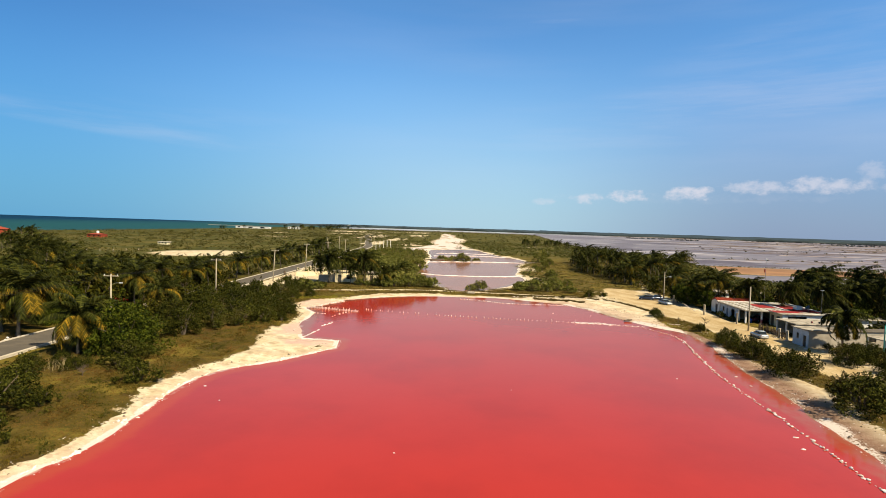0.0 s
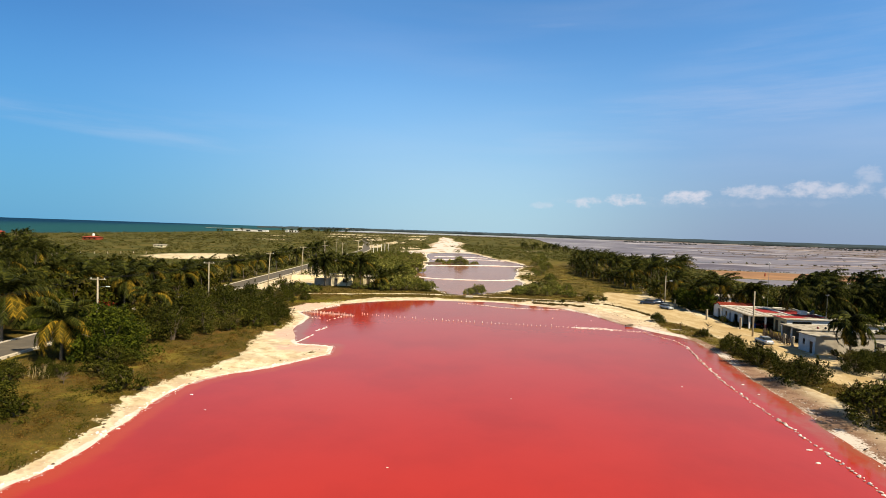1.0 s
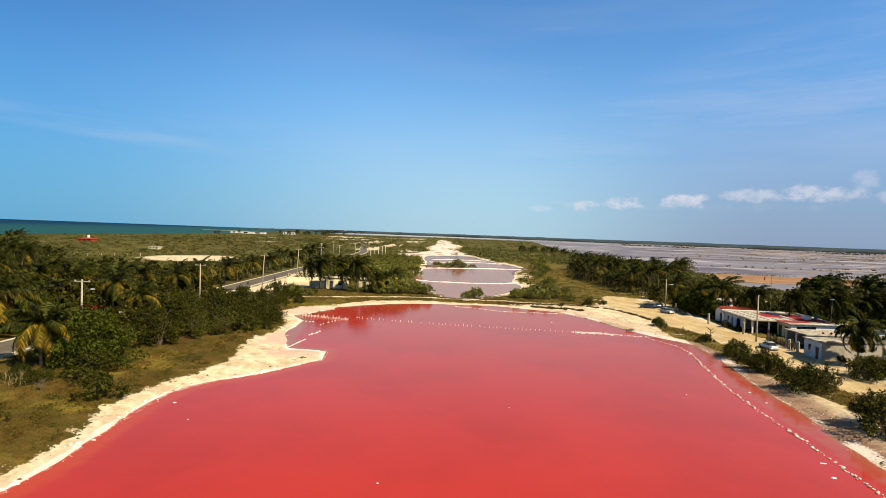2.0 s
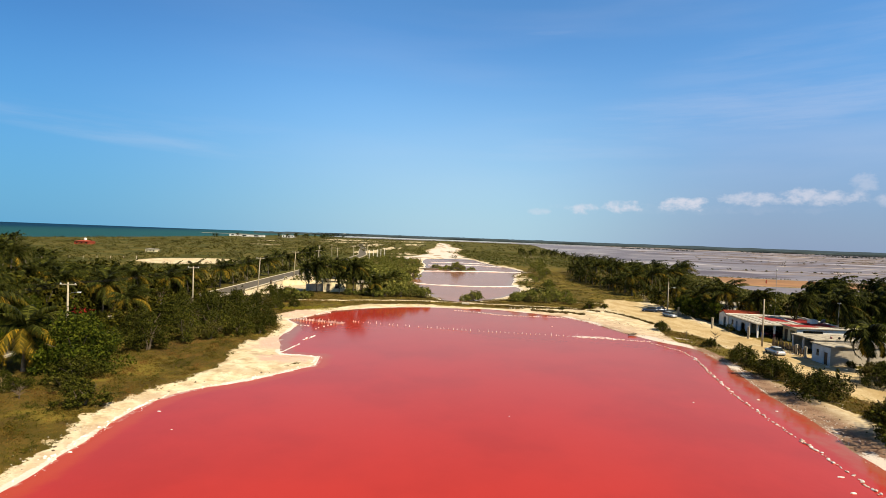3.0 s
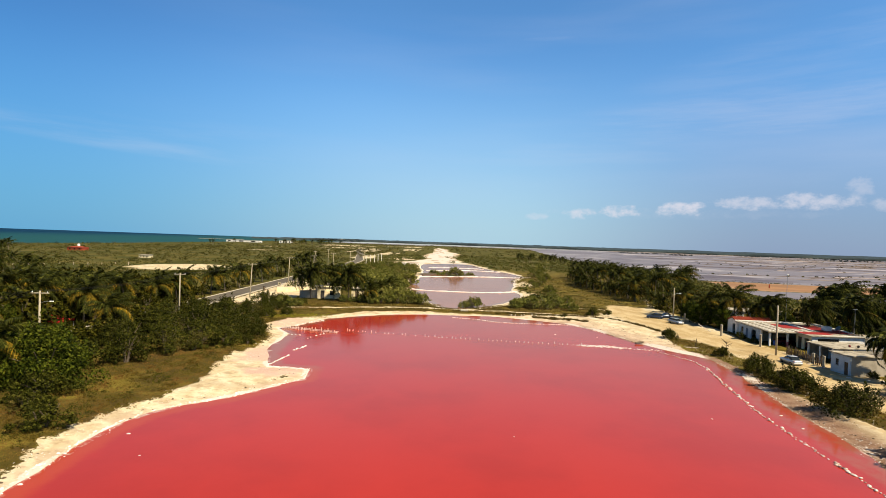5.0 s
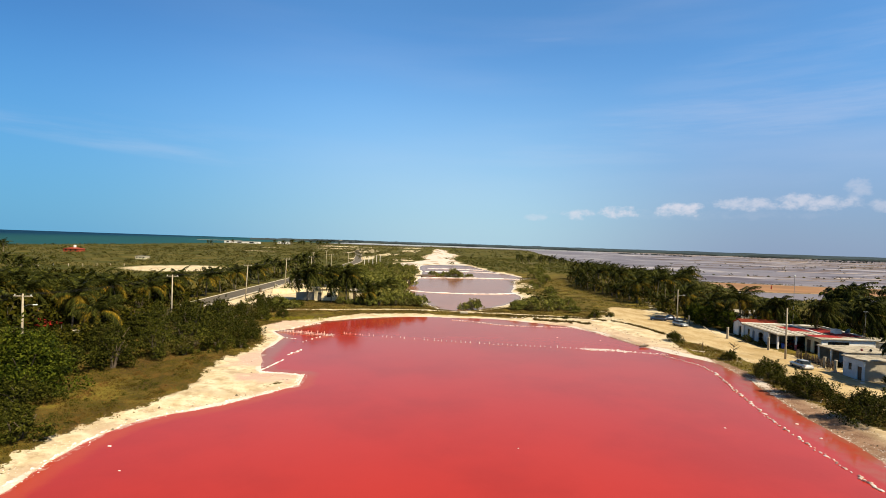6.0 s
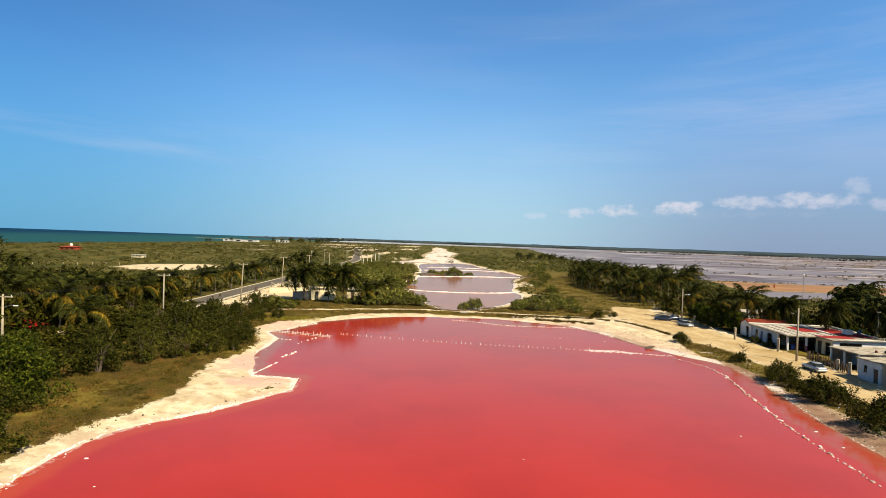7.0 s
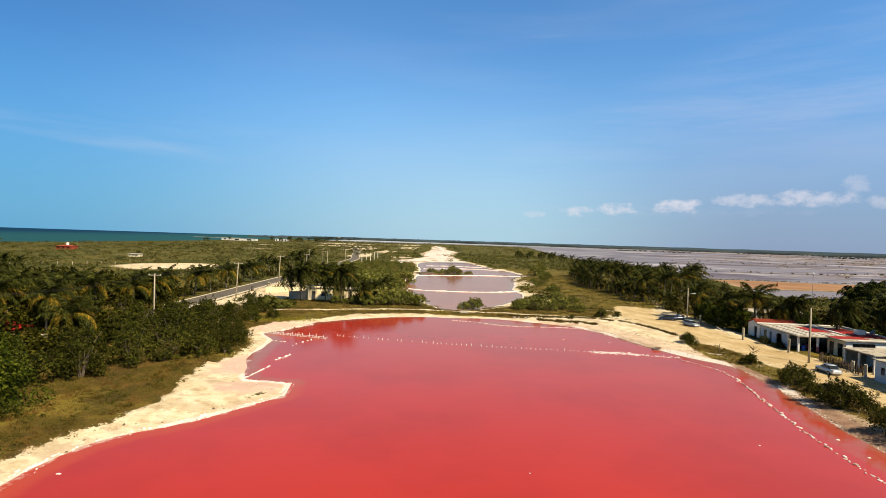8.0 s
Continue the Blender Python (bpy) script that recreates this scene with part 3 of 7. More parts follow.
verge = (1 - ease(np.abs(GX + 44.2 + ease(GY, 190, 205) * 4), 5.5, 7.5)) * ease(GY, 133, 146) * (1 - ease(GY, 225, 260))
bare = 1 - ease(np.hypot((GX + 121) / 22, (GY - 272) / 27), 0.85, 1.05)
sand = np.maximum(sand, np.maximum(verge, bare))
for lane, w in (([(31, 200), (33.8, 187), (33.2, 175), (34.4, 160), (40, 151)], 0.8), ([(72, 196), (66.7, 180), (61, 160), (56, 145)], 0.7), ([(69, 186), (64, 170), (60.5, 157), (58, 147)], 0.4)):
    sand = np.maximum(sand, 0.75 * (1 - ease(away(GX, GY, smooth_line(lane, 3.0), False) + 0.5 * wobble(GX, GY, 5, 31), 0.3 * w, w + 0.6)))
footway = smooth_line([(-38, 136), (-26.4, 138.0), (-12.3, 142.0), (-3.4, 143.6), (4, 143.0), (17.5, 141.0), (26, 139.6), (40, 137.4)], 3.0)
bank = (1 - ease(np.abs(GY - 141.5 + (GX - 18) * 0.08), 1.6, 3.2)) * (1 - ease(np.abs(GX - 6), 30, 40))      # grassy bank
sand = np.maximum(sand * (1 - 0.85 * bank), 1 - ease(away(GX, GY, footway, False), 0.5, 1.3))
patch = 1 - ease(np.hypot((GX - 45.5) / 3.4, (GY - 101) / 12), 0.7, 1.1)
patch = np.maximum(patch, 1 - ease(np.abs(GX - 46.5 + (GY - 70) * 0.02) + ease(GY, 92, 100) * 9, 2.0, 4.5))
sand = sand * (1 - 0.8 * np.clip(patch, 0, 1) * (d_pond > 1.5))
vertex_value(ground_me, "sand", sand)
inlet = 1 - ease(np.hypot((GX + 23.6 - 0.12 * (GY - 88)) / 3.4, (GY - 89) / 8.5) + 0.25 * wobble(GX, GY, 4, 32), 0.6, 1.05)
inlet = np.maximum(inlet, 1 - ease(np.hypot((GX + 19.5) / 4.0, (GY - 77) / 3.2) + 0.3 * wobble(GX, GY, 3, 33), 0.5, 1.1))
inlet = np.maximum(inlet, 0.8 * (1 - ease(np.hypot((GX + 27.0) / 5.0, (GY - 116.5) / 5.5) + 0.25 * wobble(GX, GY, 3, 34), 0.6, 1.05)))
vertex_value(ground_me, "damp", np.maximum(inlet * 1.1, np.maximum(0.3 * (1 - ease(d_pond, 0.4, 1.8)) * (1 - ease(GX, 10, 30)), 0.45 * (1 - ease(d_pond, 1.5, 7)) * ease(GX, 10, 24) * ease(GY, 94, 102))))
vertex_value(ground_me, "path", 1 - ease(d_track, 4.0, 7.0))
east_mud = ease(GX, 30, 33) * (1 - ease(GY, 92, 104)) * (1 - ease(d_pond, 1.5, 5.0))
silt = (d_chan < 6) * ease(wobble(GX, GY * 0.6, 20, 20), 0.25, 0.7) * ease(GY, 385, 410)
vertex_value(ground_me, "mud", np.maximum(np.maximum(east_mud, silt), 0.6 * ease(GX, 20, 30) * (1 - ease(d_pond, 0.6, 2.0))))
vertex_value(ground_me, "flat", 1 - ease(d_flat, -4, 6))
vertex_value(ground_me, "salt", (1 - 0.6 * np.clip(inlet, 0, 1)) * np.maximum((0.62 + 0.3 * wobble(GX, GY, 11, 12) - 0.16 * east_mud + 0.35 * (1 - ease(np.hypot((GX - 40) / 4.5, (GY - 99.5) / 8), 0.6, 1.1))) * (1 - ease(np.abs(d_pond - 0.2), 0.15, 0.9 + 2.6 * east_mud + 2.4 * ease(GX, 16, 28) * ease(GY, 96, 104))), np.maximum((0.80 - silt) * (1 - ease(d_chan + wobble(GX, GY, 26, 18) * 4, -6, 3)), 0.6 * (1 - ease(np.abs(d_pans), 0.5, 2.0)))))
vertex_value(ground_me, "grass", np.maximum((1 - ease(np.abs(GX - 62), 28, 40)) * ease(GY, 140, 165) * (1 - ease(GY, 320, 360)), 0.25 + 0.45 * wobble(GX, GY, 20, 9)))
vertex_value(ground_me, "far", ease(np.hypot(GX, GY), 140, 220) * (1 - (1 - ease(np.abs(GX - 62), 28, 40)) * (1 - ease(GY, 300, 360))))
ground = tagged(new("ground", ground_me), "flat sandy coastal ground with dry grass, scrub soil and salt", "ground", kind="structure")


def water(name, label, x0, x1, y0, y1, step, material, shore, reach, z=0.0):
    """A sheet of water; shore() sets its colour, mostly by the distance from the shore."""
    gx, gy = np.meshgrid(np.linspace(x0, x1, max(2, int((x1 - x0) / step))), np.linspace(y0, y1, max(2, int((y1 - y0) / step))))
    n, m = gx.shape
    i = np.arange(n * m).reshape(n, m)
    me = mesh_np(name, np.stack([gx, gy, np.full_like(gx, z)], -1).reshape(-1, 3), np.stack([i[:-1, :-1], i[:-1, 1:], i[1:, 1:], i[1:, :-1]], -1).reshape(-1, 4), material, True)
    vertex_value(me, "shallow", shore(gx, gy, reach))
    vertex_value(me, "warm", (1 - ease(gx, -5, 15)) * (1 - ease(gy, 78, 84)))
    return tagged(new(name, me), label, "water", kind="structure")


STONES = [(37.5, 98.5), (39.6, 94.5), (39.9, 88.4), (37.0, 75.5), (35.4, 69.1), (34.6, 61.9), (33.7, 55.9), (33.6, 52.2), (33.1, 49.3), (32.5, 45.2), (32.0, 41.5), (31.4, 36.3), (30.6, 28)]
STONES = smooth_line(STONES, 1.0)


def pond_shore(x, y, reach):
    d = -away(x, y, POND)
    s = 1 - ease(d, 0, np.where(x < -8, 2.6 * reach, reach))
    s = np.maximum(s, 0.80 * (1 - ease(np.hypot((x + 23.4) / 2.4, (y - 90) / 8.0), 0.45, 1.1)))      # shallow inlet beside the spit
    east = np.interp(y, STONES[::-1, 1], STONES[::-1, 0])
    s = np.where((y < 100) & (x > 20), np.maximum(s, ease(x - east, -0.5, 1.5) * 0.62), s)
    return np.maximum(s, (1 - ease(np.hypot((x - 18) / 13, (y - 128.5) / 3.5), 0.7, 1.1)) * 0.62)


water("pond_water", "still pink-red brine in a shallow salt pond", -45, 50, -40, 139, 1.0, M["pink"], pond_shore, 1.5)
water("salt_pan_water", "murky mauve water in old salt pans", -16, 56, 147, 396, 2.5, M["mauve"], lambda x, y, r: 1 - ease(-away(x, y, PANS), 0, r), 4.0)
# far reach takes the pale colour as a painted reflection of the horizon sky
water("lagoon_water", "wide shallow grey-mauve lagoon", -700, 5000, 160, 4200, 60.0, M["lagoon"], lambda x, y, r: 0.85 * ease(y, 1500, 2300) * (1 - ease(x, 900, 1900)), 30.0, -0.02)
water("sea", "green-blue sea reaching the horizon", -5000, -380, -900, 4420, 60.0, M["sea"], lambda x, y, r: 0.8 * (1 - ease(-away(x, y, COAST), 0, r)), 1900.0)


def strip(name, label, line, w, z, material, category="road", thick=0.06):
    """A road-like strip with thickness that follows a line."""
    bm = bmesh.new()
    p = smooth_line(line, 12.0)
    rows = []
    for i in range(len(p)):
        d = p[min(i + 1, len(p) - 1)] - p[max(i - 1, 0)]
        d = d / np.linalg.norm(d)
        a, b = p[i] + (-d[1] * w, d[0] * w), p[i] + (d[1] * w, -d[0] * w)
        rows.append([bm.verts.new((*a, z - thick)), bm.verts.new((*a, z)), bm.verts.new((*p[i], z + 0.04)), bm.verts.new((*b, z)), bm.verts.new((*b, z - thick))])
    for r, s in zip(rows, rows[1:]):
        for j in range(4):
            bm.faces.new((r[j], r[j + 1], s[j + 1], s[j]))
    bm.normal_update()
    me = bpy.data.meshes.new(name)
    bm.to_mesh(me), bm.free()
    me.materials.append(material)
    return tagged(new(name, me), label, category, kind="structure")


strip("road", "straight two-lane grey asphalt road", ROAD, ROAD_W, 0.62, M["asphalt"], thick=0.4)
for side in (-1, 1):
    strip("kerb", "low pale concrete road edge", [(x + side * (ROAD_W + 0.2), y) for x, y in ROAD], 0.2, 0.72, M["kerb"], "kerb", 0.5)


# ---- plants ----
def leaf_quads(rng, centres, radii, n, size, flat=0.75):
    """Many small leaves in clumps: vertices and faces."""
    c, r = np.repeat(centres, n, axis=0), np.repeat(radii, n)
    d = rng.normal(size=(len(c), 3))
    d /= np.linalg.norm(d, axis=1)[:, None]
    p = c + d * (r * rng.uniform(0.45, 1.08, len(c)) ** 0.7)[:, None] * (1, 1, flat)
    nrm = d * 0.7 + rng.normal(size=d.shape) * 0.6 + (0, 0, 0.35)
    nrm /= np.linalg.norm(nrm, axis=1)[:, None]
    u = np.cross(nrm, rng.normal(size=d.shape))
    u /= np.linalg.norm(u, axis=1)[:, None] + 1e-9
    v = np.cross(nrm, u)
    s = (size * rng.uniform(0.6, 1.4, len(c)))[:, None]
    q = np.stack([p - u * s, p + v * s * 0.5, p + u * s, p - v * s * 0.5], 1).reshape(-1, 3)
    return q, np.arange(len(q)).reshape(-1, 4)


def crown_mesh(name, seed, rx, ry, h, base, clumps, per, size, material):
    """An uneven crown of leaf clumps, widest low down, with gaps."""
    rng = np.random.RandomState(seed)
    a, t = rng.uniform(0, 6.283, clumps), rng.uniform(0.0, 1.0, clumps)
    lump = 1 + 0.28 * np.sin(a * 2 + seed) + 0.18 * np.sin(a * 5 + seed * 2)
    rad = np.sqrt(np.clip(1 - (t * 0.97) ** 2.2, 0, 1)) * rng.uniform(0.55, 1.0, clumps) * lump
    c = np.stack([np.cos(a) * rad * rx, np.sin(a) * rad * ry, base + t * (h - base) * rng.uniform(0.75, 1.06, clumps)], 1)
    radii = rng.uniform(0.16, 0.34, clumps) * min(rx, ry, h)
    # upright sprigs that break the outline
    tops = c[rng.choice(clumps, clumps // 5)] + (0, 0, 0.10 * h)
    lift = rng.normal(0, 0.3, tops.shape) + (0, 0, 1.0)
    for k in (0.06, 0.12, 0.18):
        c = np.concatenate([c, tops + lift * k * h])
        radii = np.concatenate([radii, np.full(len(tops), 0.085 * h * (1.25 - 3.6 * k))])
    q, f = leaf_quads(rng, c, radii, np.where(np.arange(len(c)) < clumps, per, max(3, per // 6)), size)
    q[:, 2] = np.maximum(q[:, 2], 0.02)
    return mesh_np(name, q, f, material)


def stems(seed, n, spread, h, r):
    rng = random.Random(seed)
    bm = bmesh.new()
    for _ in range(n):
        a, k = rng.uniform(0, 6.283), rng.uniform(0.3, 1.0)
        tip = Vector((math.cos(a) * spread * k, math.sin(a) * spread * k, h * rng.uniform(0.6, 0.95)))
        mid = tip * 0.45 + Vector((rng.uniform(-0.2, 0.2), rng.uniform(-0.2, 0.2), h * 0.12))
        tube([(rng.uniform(-0.15, 0.15), rng.uniform(-0.15, 0.15), -0.3), mid, tip], [r, r * 0.7, r * 0.25], 5, bm)
    return bm


def bush(seed, rx, ry, h, clumps, per, size, leaf, name, label, category="shrub"):
    t = thing(name, label, category)
    part("trunk", stems(seed, 9, max(rx, ry) * 0.7, h, 0.09), M["bark"], t)
    hang("crown", crown_mesh("crown", seed, rx, ry, h, 0.15 * h, clumps, per, size, leaf), t)
    return t


def tree(seed, r, h, clear, clumps, per, size, leaf, label):
    t = thing("tree", label, "tree")
    rng = random.Random(seed)
    bm = tube([(0, 0, -0.4), (rng.uniform(-0.2, 0.2), rng.uniform(-0.2, 0.2), clear), (rng.uniform(-0.5, 0.5), 0.2, h * 0.75)], [0.3, 0.22, 0.08], 8)
    for i in range(7):
        a = i * 0.9 + rng.uniform(-0.3, 0.3)
        z0 = clear * rng.uniform(0.6, 1.0)
        tube([(0, 0, z0), (math.cos(a) * r * 0.4, math.sin(a) * r * 0.4, z0 + (h - z0) * 0.4), (math.cos(a) * r * 0.8, math.sin(a) * r * 0.8, z0 + (h - z0) * rng.uniform(0.45, 0.75))], [0.14, 0.09, 0.03], 6, bm)
    part("trunk", bm, M["bark"], t)
    hang("crown", crown_mesh("crown", seed, r, r, h, clear * 0.5, clumps, per, size, leaf), t)
    return t


def frond_mesh(seed, azim, tilt, length, wind, leaflets, material, bend=0.0, name="frond", width=0.075):
    """One palm frond: a bent rib with hanging leaflets on both sides."""
    rng = np.random.RandomState(seed)
    n = 9
    s = np.linspace(0, 1, n)
    ang = tilt - s ** 1.3 * rng.uniform(1.2, 1.6) * (bend if bend else 1.0)
    step = length / (n - 1)
    rr, zz = np.concatenate([[0], np.cumsum(np.cos(ang[:-1]) * step)]), np.concatenate([[0], np.cumsum(np.sin(ang[:-1]) * step)])
    rib = np.stack([np.cos(azim) * rr, np.sin(azim) * rr, zz], 1)
    rib += np.outer(s ** 2, wind)
    verts, faces = [], []
    side = np.array([-np.sin(azim), np.cos(azim), 0])
    for i in range(n):
        w = 0.07 * (1 - 0.8 * s[i])
        verts += [rib[i] - side * w, rib[i] + side * w, rib[i] + (0, 0, -w)]
        if i:
            a, b = 3 * (i - 1), 3 * i
            faces += [(a, a + 1, b + 1, b), (a + 1, a + 2, b + 2, b + 1), (a + 2, a, b, b + 2)]
    for k in range(leaflets):
        u = 0.12 + 0.87 * (k + rng.uniform(0, 1)) / leaflets
        j = min(int(u * (n - 1)), n - 2)
        f = u * (n - 1) - j
        p = rib[j] * (1 - f) + rib[j + 1] * f
        along = rib[j + 1] - rib[j]
        along /= np.linalg.norm(along)
        ln = 0.27 * length * math.sin(math.pi * (0.12 + 0.83 * u)) ** 0.6 * rng.uniform(0.75, 1.1)
        for sg in (-1, 1):
            d = side * sg * rng.uniform(0.6, 0.85) + along * 0.5 + np.array([0, 0, -1]) * rng.uniform(0.25, 0.75) + np.array(wind) * 0.12
            d /= np.linalg.norm(d)
            w = along * width
            i0 = len(verts)
            mid = p + d * ln * 0.55 + (0, 0, 0.03)
            tip = p + d * ln + (0, 0, -0.16 * ln)
            verts += [p - w, p + w, mid + w * 0.8, mid - w * 0.8, tip]
            faces += [(i0, i0 + 1, i0 + 2, i0 + 3), (i0 + 3, i0 + 2, i0 + 4, i0 + 4)]
    fs = [f for f in faces]
    me = bpy.data.meshes.new(name)
    me.from_pydata([tuple(v) for v in verts], [], [f if len(set(f)) == 4 else f[:3] for f in fs])
    me.materials.append(material)
    return me


def palm(seed, h, count, length, leaflets, label, dry=0, wind=(0.9, -0.1, 0.0), lean=0.8, width=0.075, droop=1.0):
    """Coconut palm: ringed bent trunk and separate fronds."""
    rng = random.Random(seed)
    t = thing("coconut_palm", label, "palm tree")
    a = rng.uniform(0, 6.28)
    pts = [(math.cos(a) * lean * (i / 7) ** 2, math.sin(a) * lean * (i / 7) ** 2, -0.3 + (h + 0.3) * i / 7) for i in range(8)]
    part("trunk", tube(pts, [0.27, 0.2, 0.17, 0.15, 0.14, 0.13, 0.13, 0.16], 9), M["palm_bark"], t, smooth=True)
    top = Matrix.Translation(pts[-1])
    for i in range(count):
        old = i < dry
        tilt = rng.uniform(-0.1, 0.6) if old else 1.45 - 1.75 * (i - dry) / max(1, count - dry - 1) + rng.uniform(-0.15, 0.15)
        me = frond_mesh(seed * 100 + i, i * 2.4 + rng.uniform(-0.3, 0.3), tilt, length * rng.uniform(0.85, 1.1), wind, leaflets, M["frond_dry"] if old else M["frond"], (1.6 if old else 0.9 + 0.5 * (tilt < 0.3)) * droop, width=width)
        hang("frond", me, t, "yellowing drooping frond" if old else "", top)
    return t


def place(ob, x, y, rot=0.0, k=1.0, kz=None, z=None):
    z = float(ground_at(x, y)) if z is None else z
    return Matrix.Translation((x, y, z)) @ Matrix.Rotation(radians(rot), 4, "Z") @ Matrix.Diagonal((k, k, kz or k, 1))


def spread(first, spots, group=""):
    """Puts copies at all the spots but the first, and the first thing there."""
    if group:
        first["group"] = group
    for x, y, rot, k, kz in spots[1:]:
        copy_thing(first, place(first, x, y, rot, k, kz))
    x, y, rot, k, kz = spots[0]
    first.matrix_basis = place(first, x, y, rot, k, kz)


# ---- planting ----
rng = random.Random(7)


def spots(points, jitter=0.0, lo=0.88, hi=1.12):
    return [(x + rng.uniform(-jitter, jitter), y + rng.uniform(-jitter, jitter), rng.uniform(0, 360), k * rng.uniform(lo, hi), k * rng.uniform(lo, hi)) for x, y, k in points]


def upwind(points, jitter=0.0, lo=0.9, hi=1.1):
    """Spots for palms: only a small turn, so that all bend with the wind."""
    return [(x + rng.uniform(-jitter, jitter), y + rng.uniform(-jitter, jitter), rng.uniform(-35, 35), k * rng.uniform(0.92, 1.08), k * rng.uniform(lo, hi)) for x, y, k in points]


mangrove_label = "dense dark green mangrove shrub on dry grass"
shore_label = "rounded dark green shrub on the sandy salt shore"
shrub_a = bush(11, 2.6, 2.4, 3.4, 90, 44, 0.125, M["leaf_dark"], "mangrove_shrub", mangrove_label)
shrub_b = bush(12, 2.2, 2.8, 2.8, 80, 44, 0.125, M["leaf_dark"], "mangrove_shrub", mangrove_label)
shrub_c = bush(13, 1.5, 1.4, 1.7, 46, 56, 0.09, M["leaf_dark"], "mangrove_shrub", "small dark green shrub beside the salt shore")
shrub_d = bush(15, 2.5, 2.3, 2.15, 90, 84, 0.080, M["leaf_dark"], "shore_shrub", shore_label)
shrub_e = bush(16, 2.2, 2.5, 2.0, 90, 84, 0.080, M["leaf_dark"], "shore_shrub", shore_label)
pan_a = bush(17, 2.6, 2.4, 3.6, 60, 20, 0.24, M["leaf_mid"], "pan_shrub", "bushy green shrub between the salt pans")
pan_b = bush(18, 3.0, 2.6, 3.0, 60, 20, 0.24, M["leaf_mid"], "pan_shrub", "spreading green shrub between the salt pans")
grape = tree(14, 3.9, 6.0, 0.5, 160, 80, 0.150, M["leaf_green"], "broad bright green tree with dense leaves")
almond = tree(19, 2.7, 5.0, 1.6, 80, 36, 0.22, M["leaf_green"], "dark leafy tree shading the sandy track")
spread(shrub_a, spots([(-38, 79, 1.05), (-36, 85, 1.1), (-34, 91, 1.1), (-31.5, 96, 1.0), (-29.5, 101, 0.85), (-41, 84, 1.2), (-40, 92, 1.2), (-37, 98, 1.2), (-34.5, 104, 1.05), (-44, 99, 1.25), (-41, 106, 1.2),
                       (-38, 112, 1.1), (-45, 114, 1.1), (-42, 121, 1.0), (-36, 119, 0.9), (-46, 106, 1.2), (-40, 50, 0.9), (-44, 57, 0.62), (-38, 43, 1.1), (-41, 40, 1.3), (-37, 35, 1.1), (-46, 47, 1.3)], 0.6), "shrubs on the west bank")
spread(shrub_b, spots([(-31, 91, 0.9), (-28.8, 97, 0.75), (-33, 110, 0.9), (-33, 121, 0.8), (-30, 125, 0.65), (-36, 126, 0.85), (-42, 76, 1.1), (-46, 90, 1.2), (-46, 100, 1.2), (-47, 120, 0.9), (-41, 128, 0.75), (-45, 129, 0.7), (-35, 131, 0.6),
                       (-39, 34, 1.1), (-45, 35, 1.2), (-38, 134, 0.8), (-34.5, 140.5, 0.7), (-38, 142, 0.8), (-31.5, 141.5, 0.55), (-41.5, 144, 0.9), (-38.0, 63.0, 0.85), (-43.0, 60.8, 0.5), (-40.2, 58.6, 0.5)], 0.6), "shrubs on the west bank")
spread(shrub_c, spots([(-31.8, 55.3, 1.15), (-33.5, 87, 0.9), (-27.8, 93, 0.8), (-36.5, 60, 0.9), (-34, 39, 1.0), (-36, 47, 1.0), (-34.5, 33, 1.1), (46.2, 95.2, 0.75), (47.8, 98.0, 0.5), (38.3, 139.5, 0.9), (30.5, 134.6, 0.45), (42.5, 140.5, 0.6)], 0.2), "small shrubs by the shore")
spread(shrub_d, spots([(45.4, 84.0, 1.0), (44.4, 66.4, 1.32), (42.7, 53.0, 1.5), (56.2, 72.5, 1.2), (59.8, 74.0, 1.15), (63.0, 70.5, 1.2), (58.5, 67.0, 1.1), (55.0, 61.5, 1.1), (41.5, 41, 1.1), (52.5, 51, 1.1), (46.8, 57.5, 0.85)], 0.2, 0.96, 1.04), "shrubs on the east shore")
spread(shrub_e, spots([(44.7, 75.2, 1.22), (44.2, 109.6, 0.72), (46.6, 80.0, 0.5), (46.4, 60.5, 0.55), (44.6, 58.2, 0.5), (61.5, 76.6, 0.7)], 0.2, 0.96, 1.04), "shrubs on the east shore")
spread(grape, spots([(-40.3, 67.2, 1.0)], lo=1, hi=1) + spots([(-50, 82, 0.6), (-64, 92, 0.7), (-66, 112, 0.75), (-61.5, 84, 0.62)]), "broad-leaved trees")
spread(almond, spots([(60.5, 134, 1.0), (59.8, 128.5, 1.05), (61.5, 124, 0.95), (62, 139, 0.95), (75, 124, 0.8), (80, 119, 0.9), (84, 126, 1.0), (78, 134, 1.0), (90, 118, 1.1), (86, 110, 1.0), (94, 108, 1.1), (66, 146, 0.9),
                     (79, 101, 0.8), (84, 98, 0.9), (90, 100, 1.0), (76, 110, 0.7)], 0.5), "trees round the houses")
